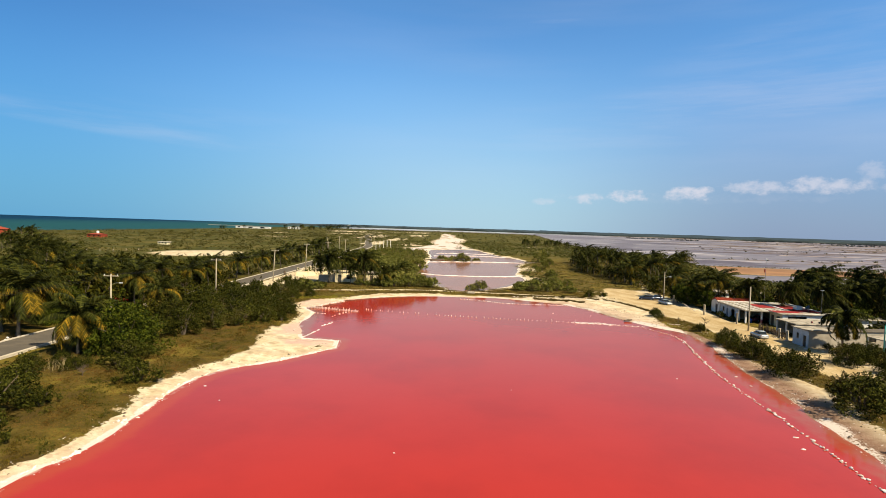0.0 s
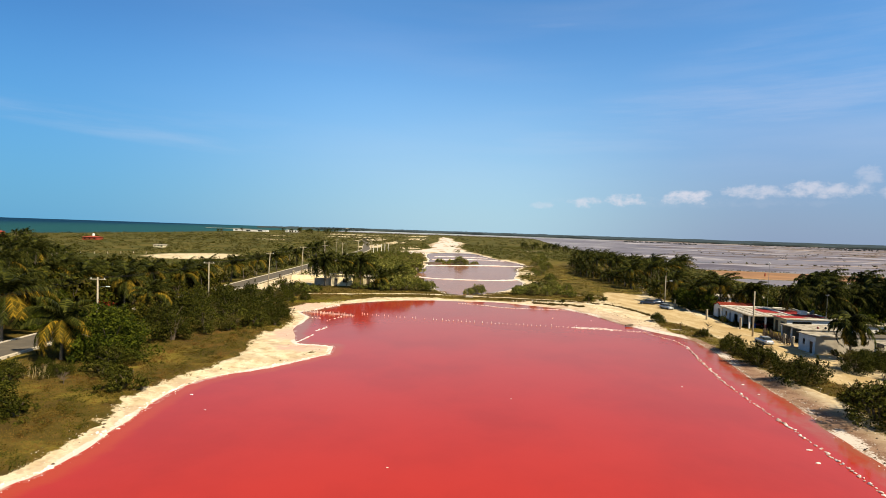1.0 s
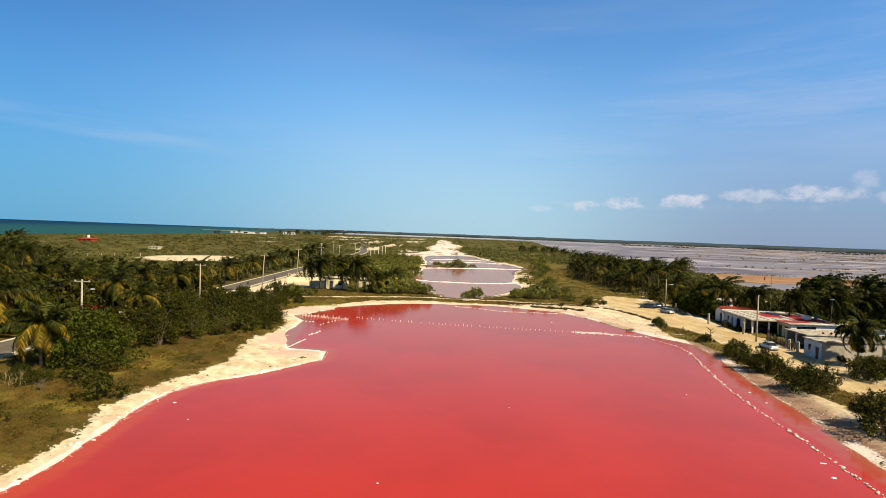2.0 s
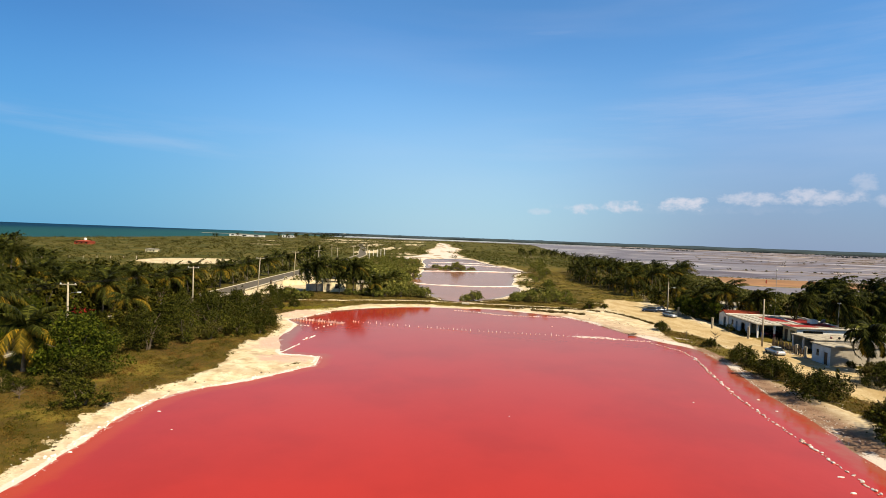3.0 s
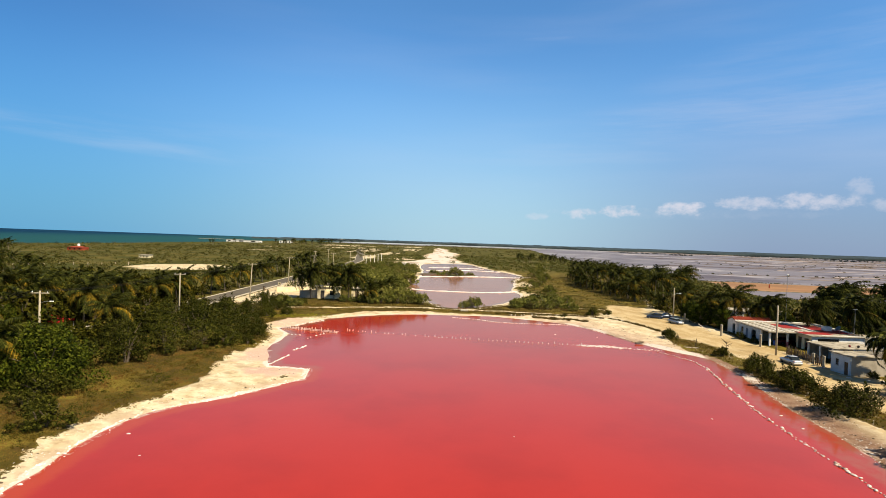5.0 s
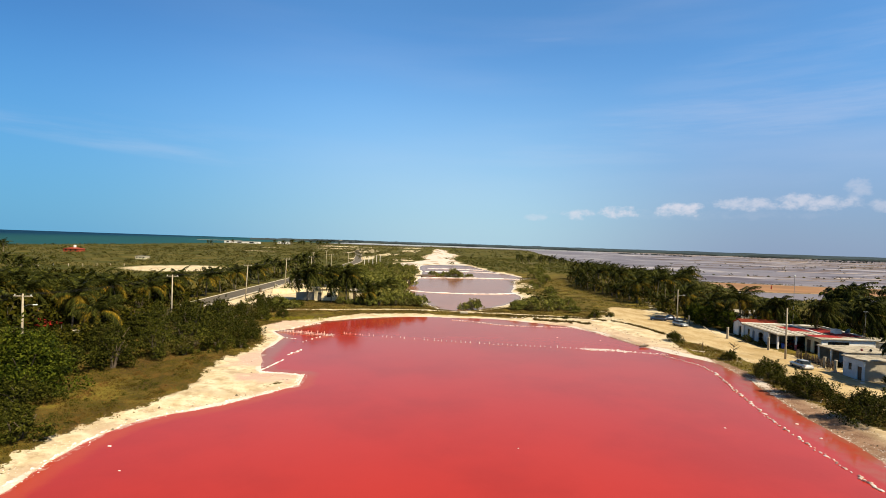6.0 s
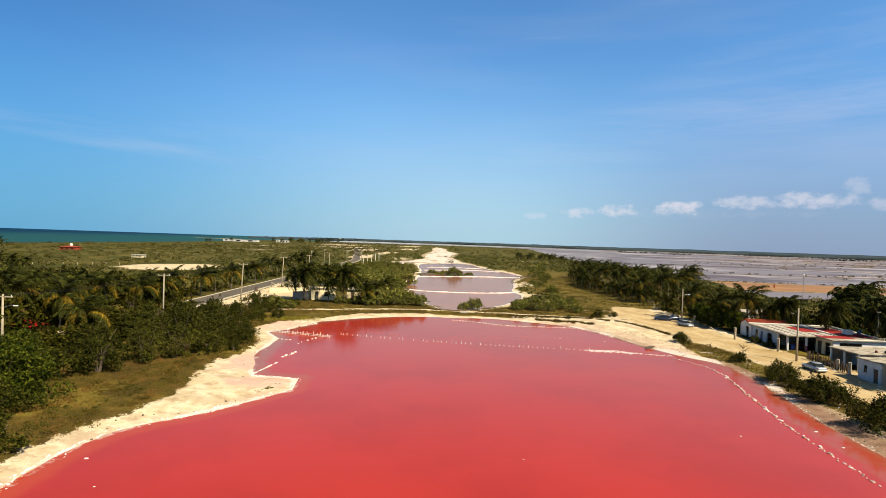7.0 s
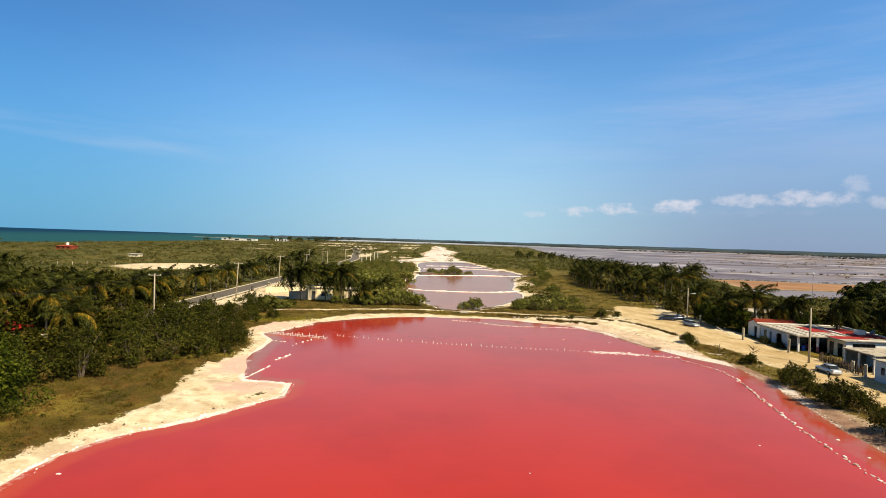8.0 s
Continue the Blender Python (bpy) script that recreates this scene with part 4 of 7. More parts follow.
# between the road and the salt pans
mid = [(rng.uniform(-44, -9), rng.uniform(166, 330), rng.uniform(0.65, 1.1)) for _ in range(70)]
mid += [(rng.uniform(-24, -8), rng.uniform(166, 250), rng.uniform(0.9, 1.3)) for _ in range(34)]
mid = [(x, y, k) for x, y, k in mid if not (-50 < x < -13 and y < 172) and not (-50 < x < -24 and y < 192) and x < -9 - (y > 230) * 3]
spread(pan_a, spots([(-13, 151, 0.95), (-9, 150.5, 0.95), (-5.5, 151, 0.85), (-2.6, 150.5, 0.7), (-16, 155, 1.0), (-11, 157, 1.1), (-8.5, 158, 1.0), (-10, 165, 1.0), (21.5, 149.5, 0.7), (25.5, 149.0, 0.75), (29.5, 148.5, 0.7), (32.5, 151.5, 0.75), (34.5, 159, 0.7),
                     (36, 174, 0.7), (38.5, 190, 0.8), (37.5, 214, 0.6), (41, 222, 0.6), (40, 231, 0.6), (46, 240, 0.65), (47.5, 252, 0.7), (52, 262, 0.8), (9.5, 276, 1.3), (13, 279, 0.9), (50, 280, 1.3), (56, 300, 1.4)] + mid[::2], 0.5), "shrubs round the salt pans")
spread(pan_b, spots([(-33, 139, 0.65), (-19, 150.5, 0.75), (-22.6, 151.3, 0.55), (-15.6, 149.6, 0.7), (-36, 141.5, 0.8), (10.2, 150.8, 0.85), (8.2, 151.4, 0.6), (23.4, 151.5, 0.65), (35, 147.5, 0.6), (38.6, 165, 0.7), (41, 200, 0.6), (3.5, 280, 0.8), (6, 284, 0.9), (18, 283, 0.7), (-0.5, 290, 0.8), (-4, 153, 0.8)] + mid[1::2], 0.4), "shrubs round the salt pans")

# the dense belt of trees west of the road, and behind the houses
belt = [(rng.uniform(-104, -60), rng.uniform(58, 165), rng.uniform(1.0, 1.6)) for _ in range(66)]
belt += [(rng.uniform(-96, -64), rng.uniform(92, 150), rng.uniform(1.4, 1.9)) for _ in range(26)]
belt = [b for b in belt if b[0] < -60 - max(0, b[1] - 120) * 0.0 and b[0] > -66 - b[1] * 0.32]
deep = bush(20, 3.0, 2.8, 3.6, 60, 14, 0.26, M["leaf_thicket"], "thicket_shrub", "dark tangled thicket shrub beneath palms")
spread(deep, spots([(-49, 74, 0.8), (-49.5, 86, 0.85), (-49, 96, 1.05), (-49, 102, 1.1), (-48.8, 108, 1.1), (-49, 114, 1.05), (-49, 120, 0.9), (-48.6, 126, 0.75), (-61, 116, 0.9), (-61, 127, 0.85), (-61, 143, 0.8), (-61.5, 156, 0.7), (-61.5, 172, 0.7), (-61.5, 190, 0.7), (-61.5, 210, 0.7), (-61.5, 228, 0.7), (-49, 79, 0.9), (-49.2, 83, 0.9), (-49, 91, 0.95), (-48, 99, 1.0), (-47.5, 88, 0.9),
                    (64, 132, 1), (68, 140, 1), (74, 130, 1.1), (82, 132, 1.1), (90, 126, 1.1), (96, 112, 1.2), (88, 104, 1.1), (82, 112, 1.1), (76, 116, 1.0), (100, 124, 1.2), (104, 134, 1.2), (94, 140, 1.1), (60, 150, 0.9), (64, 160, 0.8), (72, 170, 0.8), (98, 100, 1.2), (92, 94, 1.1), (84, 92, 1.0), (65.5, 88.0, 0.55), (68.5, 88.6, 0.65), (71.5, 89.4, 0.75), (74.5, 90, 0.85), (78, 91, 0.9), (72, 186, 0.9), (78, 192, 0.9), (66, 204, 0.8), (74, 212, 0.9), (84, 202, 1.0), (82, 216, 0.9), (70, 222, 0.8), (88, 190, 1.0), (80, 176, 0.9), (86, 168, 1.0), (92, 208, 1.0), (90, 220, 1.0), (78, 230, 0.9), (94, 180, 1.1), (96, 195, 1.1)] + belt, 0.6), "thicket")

palm_label = "wind-blown coconut palm with drooping dark green fronds"
palm_y = palm(3, 4.9, 24, 4.5, 46, "young coconut palm with drooping yellow lower fronds", 8, (0.4, -0.1, -0.2), 0.5, 0.055, 1.1)
near_palm = palm(4, 3.9, 28, 4.4, 64, "young coconut palm with hanging golden lower fronds beside the road", 12, (0.3, -0.1, -0.3), 0.4, 0.055, 1.15)
near_palm.matrix_basis = place(near_palm, -45.2, 65.8, 10.0, 1.14)
near_palm["group"] = "coconut palms"
spread(palm_y, upwind([(-59.5, 74.5, 1.25), (-48.5, 92, 1.0), (-63, 66, 1.1), (-60.5, 158, 1.0), (-60, 104, 1.0), (-62, 132, 0.9), (-60, 178, 1.0), (64.5, 124.5, 1.15), (61.3, 131, 1.1), (60.5, 141, 1.1), (67.5, 121, 0.95), (62, 176, 1.2), (-16.5, 149.0, 0.7)]), "coconut palms")


def in_grove(points):
    """Keep the palms west of the grove's slanting edge towards the mud flat."""
    return [p for p in points if p[1] < 136 or p[0] < 0.49 * (p[1] - 20)]


palm_a = palm(5, 5.8, 24, 4.8, 28, palm_label, 3, (1.5, -0.25, -0.35), 0.9)
spread(palm_a, upwind([(-62, 84, 0.95), (-66, 98, 0.9), (-63, 112, 0.9), (-68, 120, 0.95), (-64, 124, 0.85), (-61, 139, 0.85), (-63, 150, 0.85), (-61, 168, 0.8), (-63, 186, 0.85), (-61, 200, 0.8), (-63, 216, 0.8), (-61, 232, 0.8),
                       (-70, 88, 0.9), (-76, 104, 0.95), (-83, 118, 1.0), (-95, 140, 1.0), (-112, 146, 1.1), (-80, 134, 0.9), (-72, 82, 0.9), (-78, 90, 0.95), (-68, 106, 0.95), (-73, 114, 0.9), (-78, 124, 0.95), (-86, 128, 0.95), (-72, 132, 0.9), (-90, 100, 1.0), (-68, 146, 0.85), (-64, 76, 1.15), (-67, 71, 1.2)], 0.8), "coconut palms")
tall = palm(7, 9.6, 24, 5.0, 24, "tall coconut palm with a dark wind-blown crown", 2, (1.6, -0.3, -0.4), 1.2)
spread(tall, upwind([(-92, 121, 1.0), (-84, 113, 0.95), (-104, 132, 1.0), (-78, 99, 0.85)], 0.5), "coconut palms")
# the dense grove beyond the track: tall crowns behind, young palms with skirts of fronds in front
grove = palm(8, 6.9, 22, 4.9, 13, "tall coconut palm in a dense dark grove", 2, (1.7, -0.35, -0.4), 1.0, 0.10)
spread(grove, upwind(in_grove([(66, 156, 0.85), (73, 152, 0.9), (70, 162, 0.95), (78, 166, 1.0), (66, 172, 0.95), (73, 176, 1.0), (64, 186, 0.95), (68, 190, 1.05), (76, 188, 1.0), (82, 180, 1.0), (64, 200, 1.0), (70, 204, 1.05), (62, 214, 1.0), (66, 218, 1.0), (61, 228, 0.95), (86, 170, 1.0), (64, 232, 1.0),
                               (65, 198, 1.0), (72, 196, 1.0), (74, 206, 1.0), (68, 210, 1.0), (64, 222, 1.0), (69, 226, 1.0), (76, 218, 1.0), (80, 200, 1.05), (86, 196, 1.05), (78, 172, 1.0), (84, 164, 1.0), (70, 182, 1.0), (88, 178, 1.0), (66, 242, 1.0), (72, 246, 1.0),
                               (66, 252, 1.0), (69, 262, 1.0), (72, 272, 1.05), (70, 282, 1.0), (75, 260, 1.0), (78, 250, 1.0), (84, 240, 1.0), (67, 236, 1.05), (88, 226, 1.0), (82, 212, 1.0), (90, 206, 1.0), (94, 216, 1.0)]), 1.0), "grove palms")
young = palm(12, 2.2, 20, 4.6, 12, "young coconut palm with fronds sweeping to the ground", 4, (1.2, -0.3, -0.3), 0.3, 0.10)
spread(young, upwind([(63, 158, 0.9), (64.5, 166, 1.0), (62.5, 175, 1.0), (63, 183, 1.05), (60.5, 190, 1.0), (62, 197, 1.1), (60.5, 206, 1.0), (59.5, 213, 1.05), (60.5, 221, 1.1), (59, 229, 1.0), (62, 238, 1.1), (64.5, 248, 1.1), (66, 258, 1.1), (68, 270, 1.1), (68, 280, 1.0), (70.5, 290, 0.9), (67, 180, 1.0), (66, 205, 1.1)], 0.8), "grove palms")
palm_b = palm(6, 6.6, 32, 4.7, 26, palm_label, 2, (1.9, -0.5, -0.6), 1.3, 0.085, 1.25)
spread(palm_b, upwind(in_grove([(72, 113, 0.95), (78.5, 113.0, 1.08), (81.5, 121, 1.1), (69.4, 120, 0.8), (84, 108, 1.08), (88, 112, 1.1), (79, 95, 1.0), (86, 103, 1.08), (92, 106, 1.1), (98, 116, 1.15), (96, 126, 1.15), (70, 141, 0.95), (78, 146, 1.0), (90, 130, 1.2), (84, 126, 1.1), (75, 104, 0.9),
                       (81, 158, 0.95), (88, 160, 1.0), (83, 192, 1.0), (90, 186, 1.0), (92, 198, 1.0), (82, 222, 1.0), (80, 236, 0.95),
                       (-70, 76, 0.85), (-74, 92, 0.85), (-88, 110, 0.9), (-98, 118, 0.9), (-30, 172, 0.9), (-38, 178, 0.9), (-27, 182, 0.9), (-64, 140, 0.75), (-66, 175, 0.72), (-65, 206, 0.72), (-12.5, 158, 0.75), (-32.4, 153.6, 1.05), (-36.0, 157.0, 0.95), (-29.0, 162.0, 1.05), (-25.2, 152.6, 0.7), (-22.6, 153.4, 1.0), (-19.6, 154, 0.72), (-17.4, 152.2, 0.65), (-14.2, 152.4, 0.62)]), 0.8), "coconut palms")
yard = palm(10, 5.2, 26, 3.9, 40, "coconut palm with long hanging fronds before a plaster wall", 6, (0.8, -0.2, -0.5), 0.5, 0.085, 1.5)
yard.matrix_basis = place(yard, 60.3, 79.6, 0.0, 1.0)
yard["group"] = "coconut palms"


# ---- grass ----
def grass(name, label, seed, n, area, keep, h, material, blades=5):
    """Tufts of bent blades, past counting, as one mesh."""
    r = np.random.RandomState(seed)
    x, y = r.uniform(area[0], area[1], n), r.uniform(area[2], area[3], n)
    ok = keep(x, y)
    x, y = np.repeat(x[ok], blades), np.repeat(y[ok], blades)
    a, hh = r.uniform(0, 6.283, len(x)), h * r.uniform(0.4, 1.3, len(x))
    z = ground_at(x, y) - 0.02
    p = np.stack([x + r.normal(0, 0.10, len(x)), y + r.normal(0, 0.10, len(x)), z], 1)
    w = np.stack([np.cos(a), np.sin(a), 0 * a], 1) * 0.045
    tip = p + np.stack([r.normal(0.1, 0.22, len(x)), r.normal(0, 0.22, len(x)), np.ones(len(x))], 1) * hh[:, None]
    v = np.stack([p - w, p + w, tip], 1).reshape(-1, 3)
    return tagged(new(name, mesh_np(name, v, np.arange(len(v)).reshape(-1, 3), material)), label, "grass", kind="stuff")


def west_bank(x, y):
    return (away(x, y, POND) > 1.8 + 0.8 * wobble(x, y, 6, 41)) & (away(x, y, SPIT) > 0.2 + 1.1 * wobble(x, y, 3, 42)) & (np.abs(x + 54.9) > 3.5) & (wobble(x, y, 5, 43) > -1.1)


def east_bank(x, y):
    return (away(x, y, POND) > 1.6) & (np.hypot((x - 45.5) / 3.0, (y - 100.5) / 10.5) < 1 + 0.3 * wobble(x, y, 3, 44)) | (away(x, y, POND) > 2.4) & (np.abs(x - 46.2) < 2.3 + wobble(x, y, 4, 45)) & (y < 92)


def bank_top(x, y):
    bank = (away(x, y, SPIT) > 0.3 + 0.7 * wobble(x, y, 8, 46)) & (away(x, y, POND) > 3) & (y > 132) & (away(x, y, footway, False) > 0.9)
    return bank | (np.abs(y - 136.5 - wobble(x, y, 9, 47)) < 0.4) & (x > 22)


def meadow(x, y):
    return (x > 33 + wobble(x, y, 15, 48) * 4) & (x < 95) & (away(x, y, TRACK, False) > 5) & (wobble(x, y, 12, 49) > -0.5) & (away(x, y, SPIT) > 1)


grass("dry_grass", "short dry olive-brown grass on the bank", 51, 22000, (-50, -26, 28, 142), west_bank, 0.13, M["grass_dry"])
grass("dry_grass", "sparse dry grass tufts beside the sandy track", 52, 7000, (40, 52, 36, 115), east_bank, 0.17, M["grass_dry"])
grass("bank_grass", "low dry grass and weeds on the earth bank", 53, 7000, (-40, 46, 130, 156), bank_top, 0.16, M["grass_green"])
grass("bank_weeds", "brown dry weeds on the earth bank", 56, 9000, (-40, 46, 130, 156), lambda x, y: bank_top(x, y) & (wobble(x, y, 6, 53) > -0.1), 0.24, M["weed"])
grass("meadow_grass", "rough green and brown grass between palms and salt pans", 54, 16000, (32, 96, 143, 290), meadow, 0.28, M["grass_green"], 4)


def tuft_line(x, y):
    """Two ragged lines of brown weeds beside the track at the head of the pond."""
    a = away(x, y, TUFTS_A, False) < 0.45 + 0.3 * wobble(x, y, 2.5, 50)
    b = away(x, y, TUFTS_B, False) < 0.8 + 0.6 * wobble(x, y, 3.0, 51)
    return (a | b) & (wobble(x, y, 4, 52) > -0.5)


TUFTS_A = smooth_line([(15.3, 138.0), (25.6, 137.4), (35.8, 136.8), (40, 133.5), (42.7, 130.7), (45.0, 122.0), (45.5, 117.4)], 1.0)
TUFTS_B = smooth_line([(24, 133.5), (30.2, 130.5), (33.3, 128.6)], 1.0)
grass("weed_line", "brown dry weeds in a ragged line on the sand", 55, 30000, (12, 50, 112, 142), tuft_line, 0.34, M["weed"], 5)


# ---- the salt pond: stones, stakes, jetty, salt ----
def rock_mesh(seed, material):
    r = random.Random(seed)
    bm = bmesh.new()
    bmesh.ops.create_icosphere(bm, subdivisions=1, radius=0.5)
    for v in bm.verts:
        v.co *= r.uniform(0.65, 1.15)
        v.co.z *= 0.7
    me = bpy.data.meshes.new("stone")
    bm.to_mesh(me), bm.free()
    me.materials.append(material)
    return me


ROCKS = [rock_mesh(i, M["stone"] if i % 3 else M["salt"]) for i in range(7)]
SALT_ROCKS = [rock_mesh(20 + i, M["salt"]) for i in range(5)]


def stone_row(name, label, line, gap, size, rocks, stray=0.12, z=0.03, missing=0.0):
    """A row of separate small stones along a line."""
    t = thing(name, label, "stone row", Matrix.Translation((line[0][0], line[0][1], 0)))
    p = smooth_line(line, gap)
    for x, y in p:
        if rng.random() < missing:
            continue
        k = size * rng.uniform(0.5, 1.35)
        m = Matrix.Translation((x - line[0][0] + rng.gauss(0, stray), y - line[0][1] + rng.gauss(0, stray), z + rng.uniform(-0.05, 0.03))) \
            @ Matrix.Rotation(rng.uniform(0, 6.28), 4, "Z") @ Matrix.Diagonal((k * rng.uniform(0.8, 1.5), k, k * rng.uniform(0.7, 1.1), 1))
        hang("stone", rng.choice(rocks), t, "", m)
    return t


stone_row("stone_row", "curved row of salt-crusted stones in the shallow pink water", STONES[::8].tolist() + [STONES[-1].tolist()], 0.34, 0.29, ROCKS, 0.10)
stone_row("stone_edging", "white salt-crusted stones edging the sand spit", [(-20.7, 66.5), (-18.1, 70.3), (-15.3, 74.5), (-14.95, 75.0), (-15.0, 75.7), (-15.35, 79.2), (-15.45, 79.8), (-16.2, 79.95), (-20.9, 80.8)], 0.16, 0.22, SALT_ROCKS, 0.035)
stone_row("stone_groyne", "short white salt-crusted stone groyne", [(-21.3, 81.3), (-20.7, 84.5), (-20.1, 87.6)], 0.17, 0.26, SALT_ROCKS, 0.05)
stone_row("stone_groyne", "broken end of a salt-crusted stone groyne", [(-20.3, 91.0), (-19.8, 92.5), (-19.2, 94.5)], 0.35, 0.4, SALT_ROCKS, 0.1)
stone_row("stone_groyne", "broken end of a salt-crusted stone groyne", [(-20.9, 101.0), (-20.0, 103.4), (-18.6, 105.6)], 0.6, 0.34, SALT_ROCKS, 0.15, missing=0.3)
stone_row("stone_groyne", "low salt-crusted stone edge by the jetty", [(-25.8, 112.6), (-25.2, 115.2), (-24.0, 117.6), (-22.2, 120.4)], 0.35, 0.36, SALT_ROCKS, 0.1)
stone_row("stone_groyne", "low salt-crusted stone edge by the jetty", [(-27.0, 104.8), (-24.6, 104.0), (-22.6, 103.6)], 0.4, 0.34, SALT_ROCKS, 0.12)
stone_row("salt_edge", "white salt crust and stones along the far shore", [(4.5, 131.0), (10, 128.8), (15.0, 125.6), (22, 125.2), (28.6, 125.0), (31.6, 121.8), (34.0, 115.5)], 0.2, 0.26, SALT_ROCKS, 0.12)
stone_row("stone_row", "row of dark wet stones along the sand", [(31.2, 123.2), (33.4, 117.6), (35.0, 111.8), (36.4, 106.8)], 0.45, 0.34, [rock_mesh(40 + i, M["bark"]) for i in range(3)], 0.15)
stone_row("stone_row", "low line of rubble along the earth bank", [(18.0, 135.4), (26.0, 136.4), (34.0, 135.4), (42.0, 131.5), (47.0, 126.0)], 0.5, 0.42, ROCKS, 0.3, 0.42)
stone_row("salt_bank", "scattered white salt crust in shallow water", [(25.6, 102.2), (27.5, 101.9), (29.4, 101.8), (32.2, 101.1)], 0.045, 0.30, SALT_ROCKS, 0.55, 0.0)
stone_row("salt_bank", "thin line of white salt crust reaching the shore", [(32.0, 101.2), (33.4, 100.7), (35.8, 100.2), (38.2, 99.6)], 0.13, 0.26, SALT_ROCKS, 0.3, 0.0)
for x, y, k in [(-3.5, 40.2, 0.16), (28.8, 64.2, 0.2), (-24.9, 55.6, 0.3), (-21.6, 51.2, 0.16), (31.5, 46.0, 0.4), (30.4, 43.4, 0.34), (23.5, 112.6, 0.25), (31.0, 110.8, 0.22), (-25.4, 63.4, 0.3), (-26.6, 46, 0.3), (37.0, 66.0, 0.3), (36.6, 62.0, 0.25), (7.8, 57.5, 0.12)]:
    ob = tagged(new("stone", rng.choice(SALT_ROCKS)), "small salt-crusted stone lying in pink water", "stone", "loose stones in the pond")
    ob.matrix_basis = Matrix.Translation((x, y, 0.02)) @ Matrix.Diagonal((k * 1.4, k, k * 0.6, 1))


def stake(seed):
    r = random.Random(seed)
    t = thing("stake", "short bleached wooden stake crusted with white salt", "stake", group="stakes across the pond")
    h = r.uniform(0.22, 0.42)
    part("post", tube([(0, 0, -0.5), (r.uniform(-0.04, 0.04), 0, h * 0.5), (r.uniform(-0.12, 0.12), 0, h)], [0.055, 0.05, 0.035], 6), M["salt"], t)
    bm = bmesh.new()
    bmesh.ops.create_icosphere(bm, subdivisions=1, radius=0.11)
    for v in bm.verts:
        v.co *= r.uniform(0.7, 1.2)
    part("salt_crust", bm, M["salt"], t, "white salt crust at the waterline", Matrix.Translation((0, 0, 0.03)))
    return t


kinds = [stake(i) for i in range(4)]
line = smooth_line([(-15.4, 110.0), (-9.3, 108.0), (-3.6, 106.7), (2.0, 105.3), (7.6, 104.4), (13.0, 103.7), (18.4, 102.9), (23.4, 102.5), (26.0, 102.2)], 0.75)
for i, (x, y) in enumerate(line):
    m = Matrix.Translation((x + rng.gauss(0, 0.12), y + rng.gauss(0, 0.1), 0)) @ Matrix.Rotation(rng.uniform(0, 6.28), 4, "Z") @ Matrix.Diagonal((0.85, 0.85, rng.uniform(0.4, 1.1), 1))
    if i < 4:
        kinds[i].matrix_basis = m
    elif rng.random() < 0.95:
        copy_thing(kinds[i % 4], m @ Matrix.Diagonal([1 / s for s in kinds[i % 4].scale] + [1]))

jetty = thing("old_jetty", "derelict low jetty of bleached salt-crusted stakes", "jetty", Matrix.Translation((-27.4, 111.2, 0)))
post_me = [part("post", tube([(0, 0, -0.5), (0.02 * k, 0, 0.3), (0.05 * k, 0.02, 0.62 - 0.10 * k)], [0.07, 0.065, 0.05], 6), M["stake"], jetty) for k in range(3)]
for k, ob in enumerate(post_me):
    ob.matrix_basis = Matrix.Translation((0.45 * k, -0.15 * k, 0))
for row in range(2):
    for i in range(18):
        if row == 0 and i < 2 or rng.random() < 0.15:
            continue
        hang("post", rng.choice(post_me).data, jetty, "", Matrix.Translation((i * 0.62, -i * 0.21 - row * 1.1, rng.uniform(-0.22, 0.02))) @ Matrix.Rotation(rng.uniform(0, 6), 4, "Z"))
    part("rail", tube([(0, -row * 1.1, 0.14), (5.5, -1.8 - row * 1.1, 0.12), (10.7, -3.5 - row * 1.1, 0.10)], 0.035, 6), M["salt"], jetty, "salt-crusted horizontal rail")

log = thing("driftwood_log", "dark wet driftwood log on the sand", "log", Matrix.Translation((36.9, 105.4, 0.22)) @ Matrix.Rotation(0.4, 4, "Z"))
part("log", tube([(-0.9, 0, 0), (0, 0.08, 0.05), (0.9, -0.05, 0.1)], [0.16, 0.2, 0.12], 8), M["bark"], log)
block = thing("concrete_block", "pale concrete block on the earth bank", "block", Matrix.Translation((7.6, 139.6, 0.4)))
part("block", box(-0.9, 0.9, -0.3, 0.3, 0, 0.5, 0.04), M["kerb"], block)


def dead_shrub(x, y, h):
    t = thing("dead_shrub", "bare dead shrub with grey twigs", "shrub", Matrix.Translation((x, y, 0.35)))
    r = random.Random(int(x * 10))
    bm = tube([(0, 0, -0.1), (0.05, 0, h * 0.45), (0.2, 0.1, h)], [0.06, 0.045, 0.012], 5)
    for _ in range(16):
        a, z = r.uniform(0, 6.28), r.uniform(0.25, 0.75) * h
        tube([(0.05, 0, z), (math.cos(a) * 0.3 * h, math.sin(a) * 0.3 * h, z + 0.2 * h), (math.cos(a) * 0.5 * h, math.sin(a) * 0.5 * h, z + r.uniform(0.2, 0.4) * h)], [0.03, 0.018, 0.006], 4, bm)
    part("stem", bm, M["wood"], t)


dead_shrub(49.2, 99.6, 1.9)
dead_shrub(-38.5, 56.5, 1.3)
dead_shrub(-37.2, 93.5, 2.4)
dead_shrub(-33.0, 88.6, 1.8)
dead_shrub(-41.5, 101.0, 2.6)
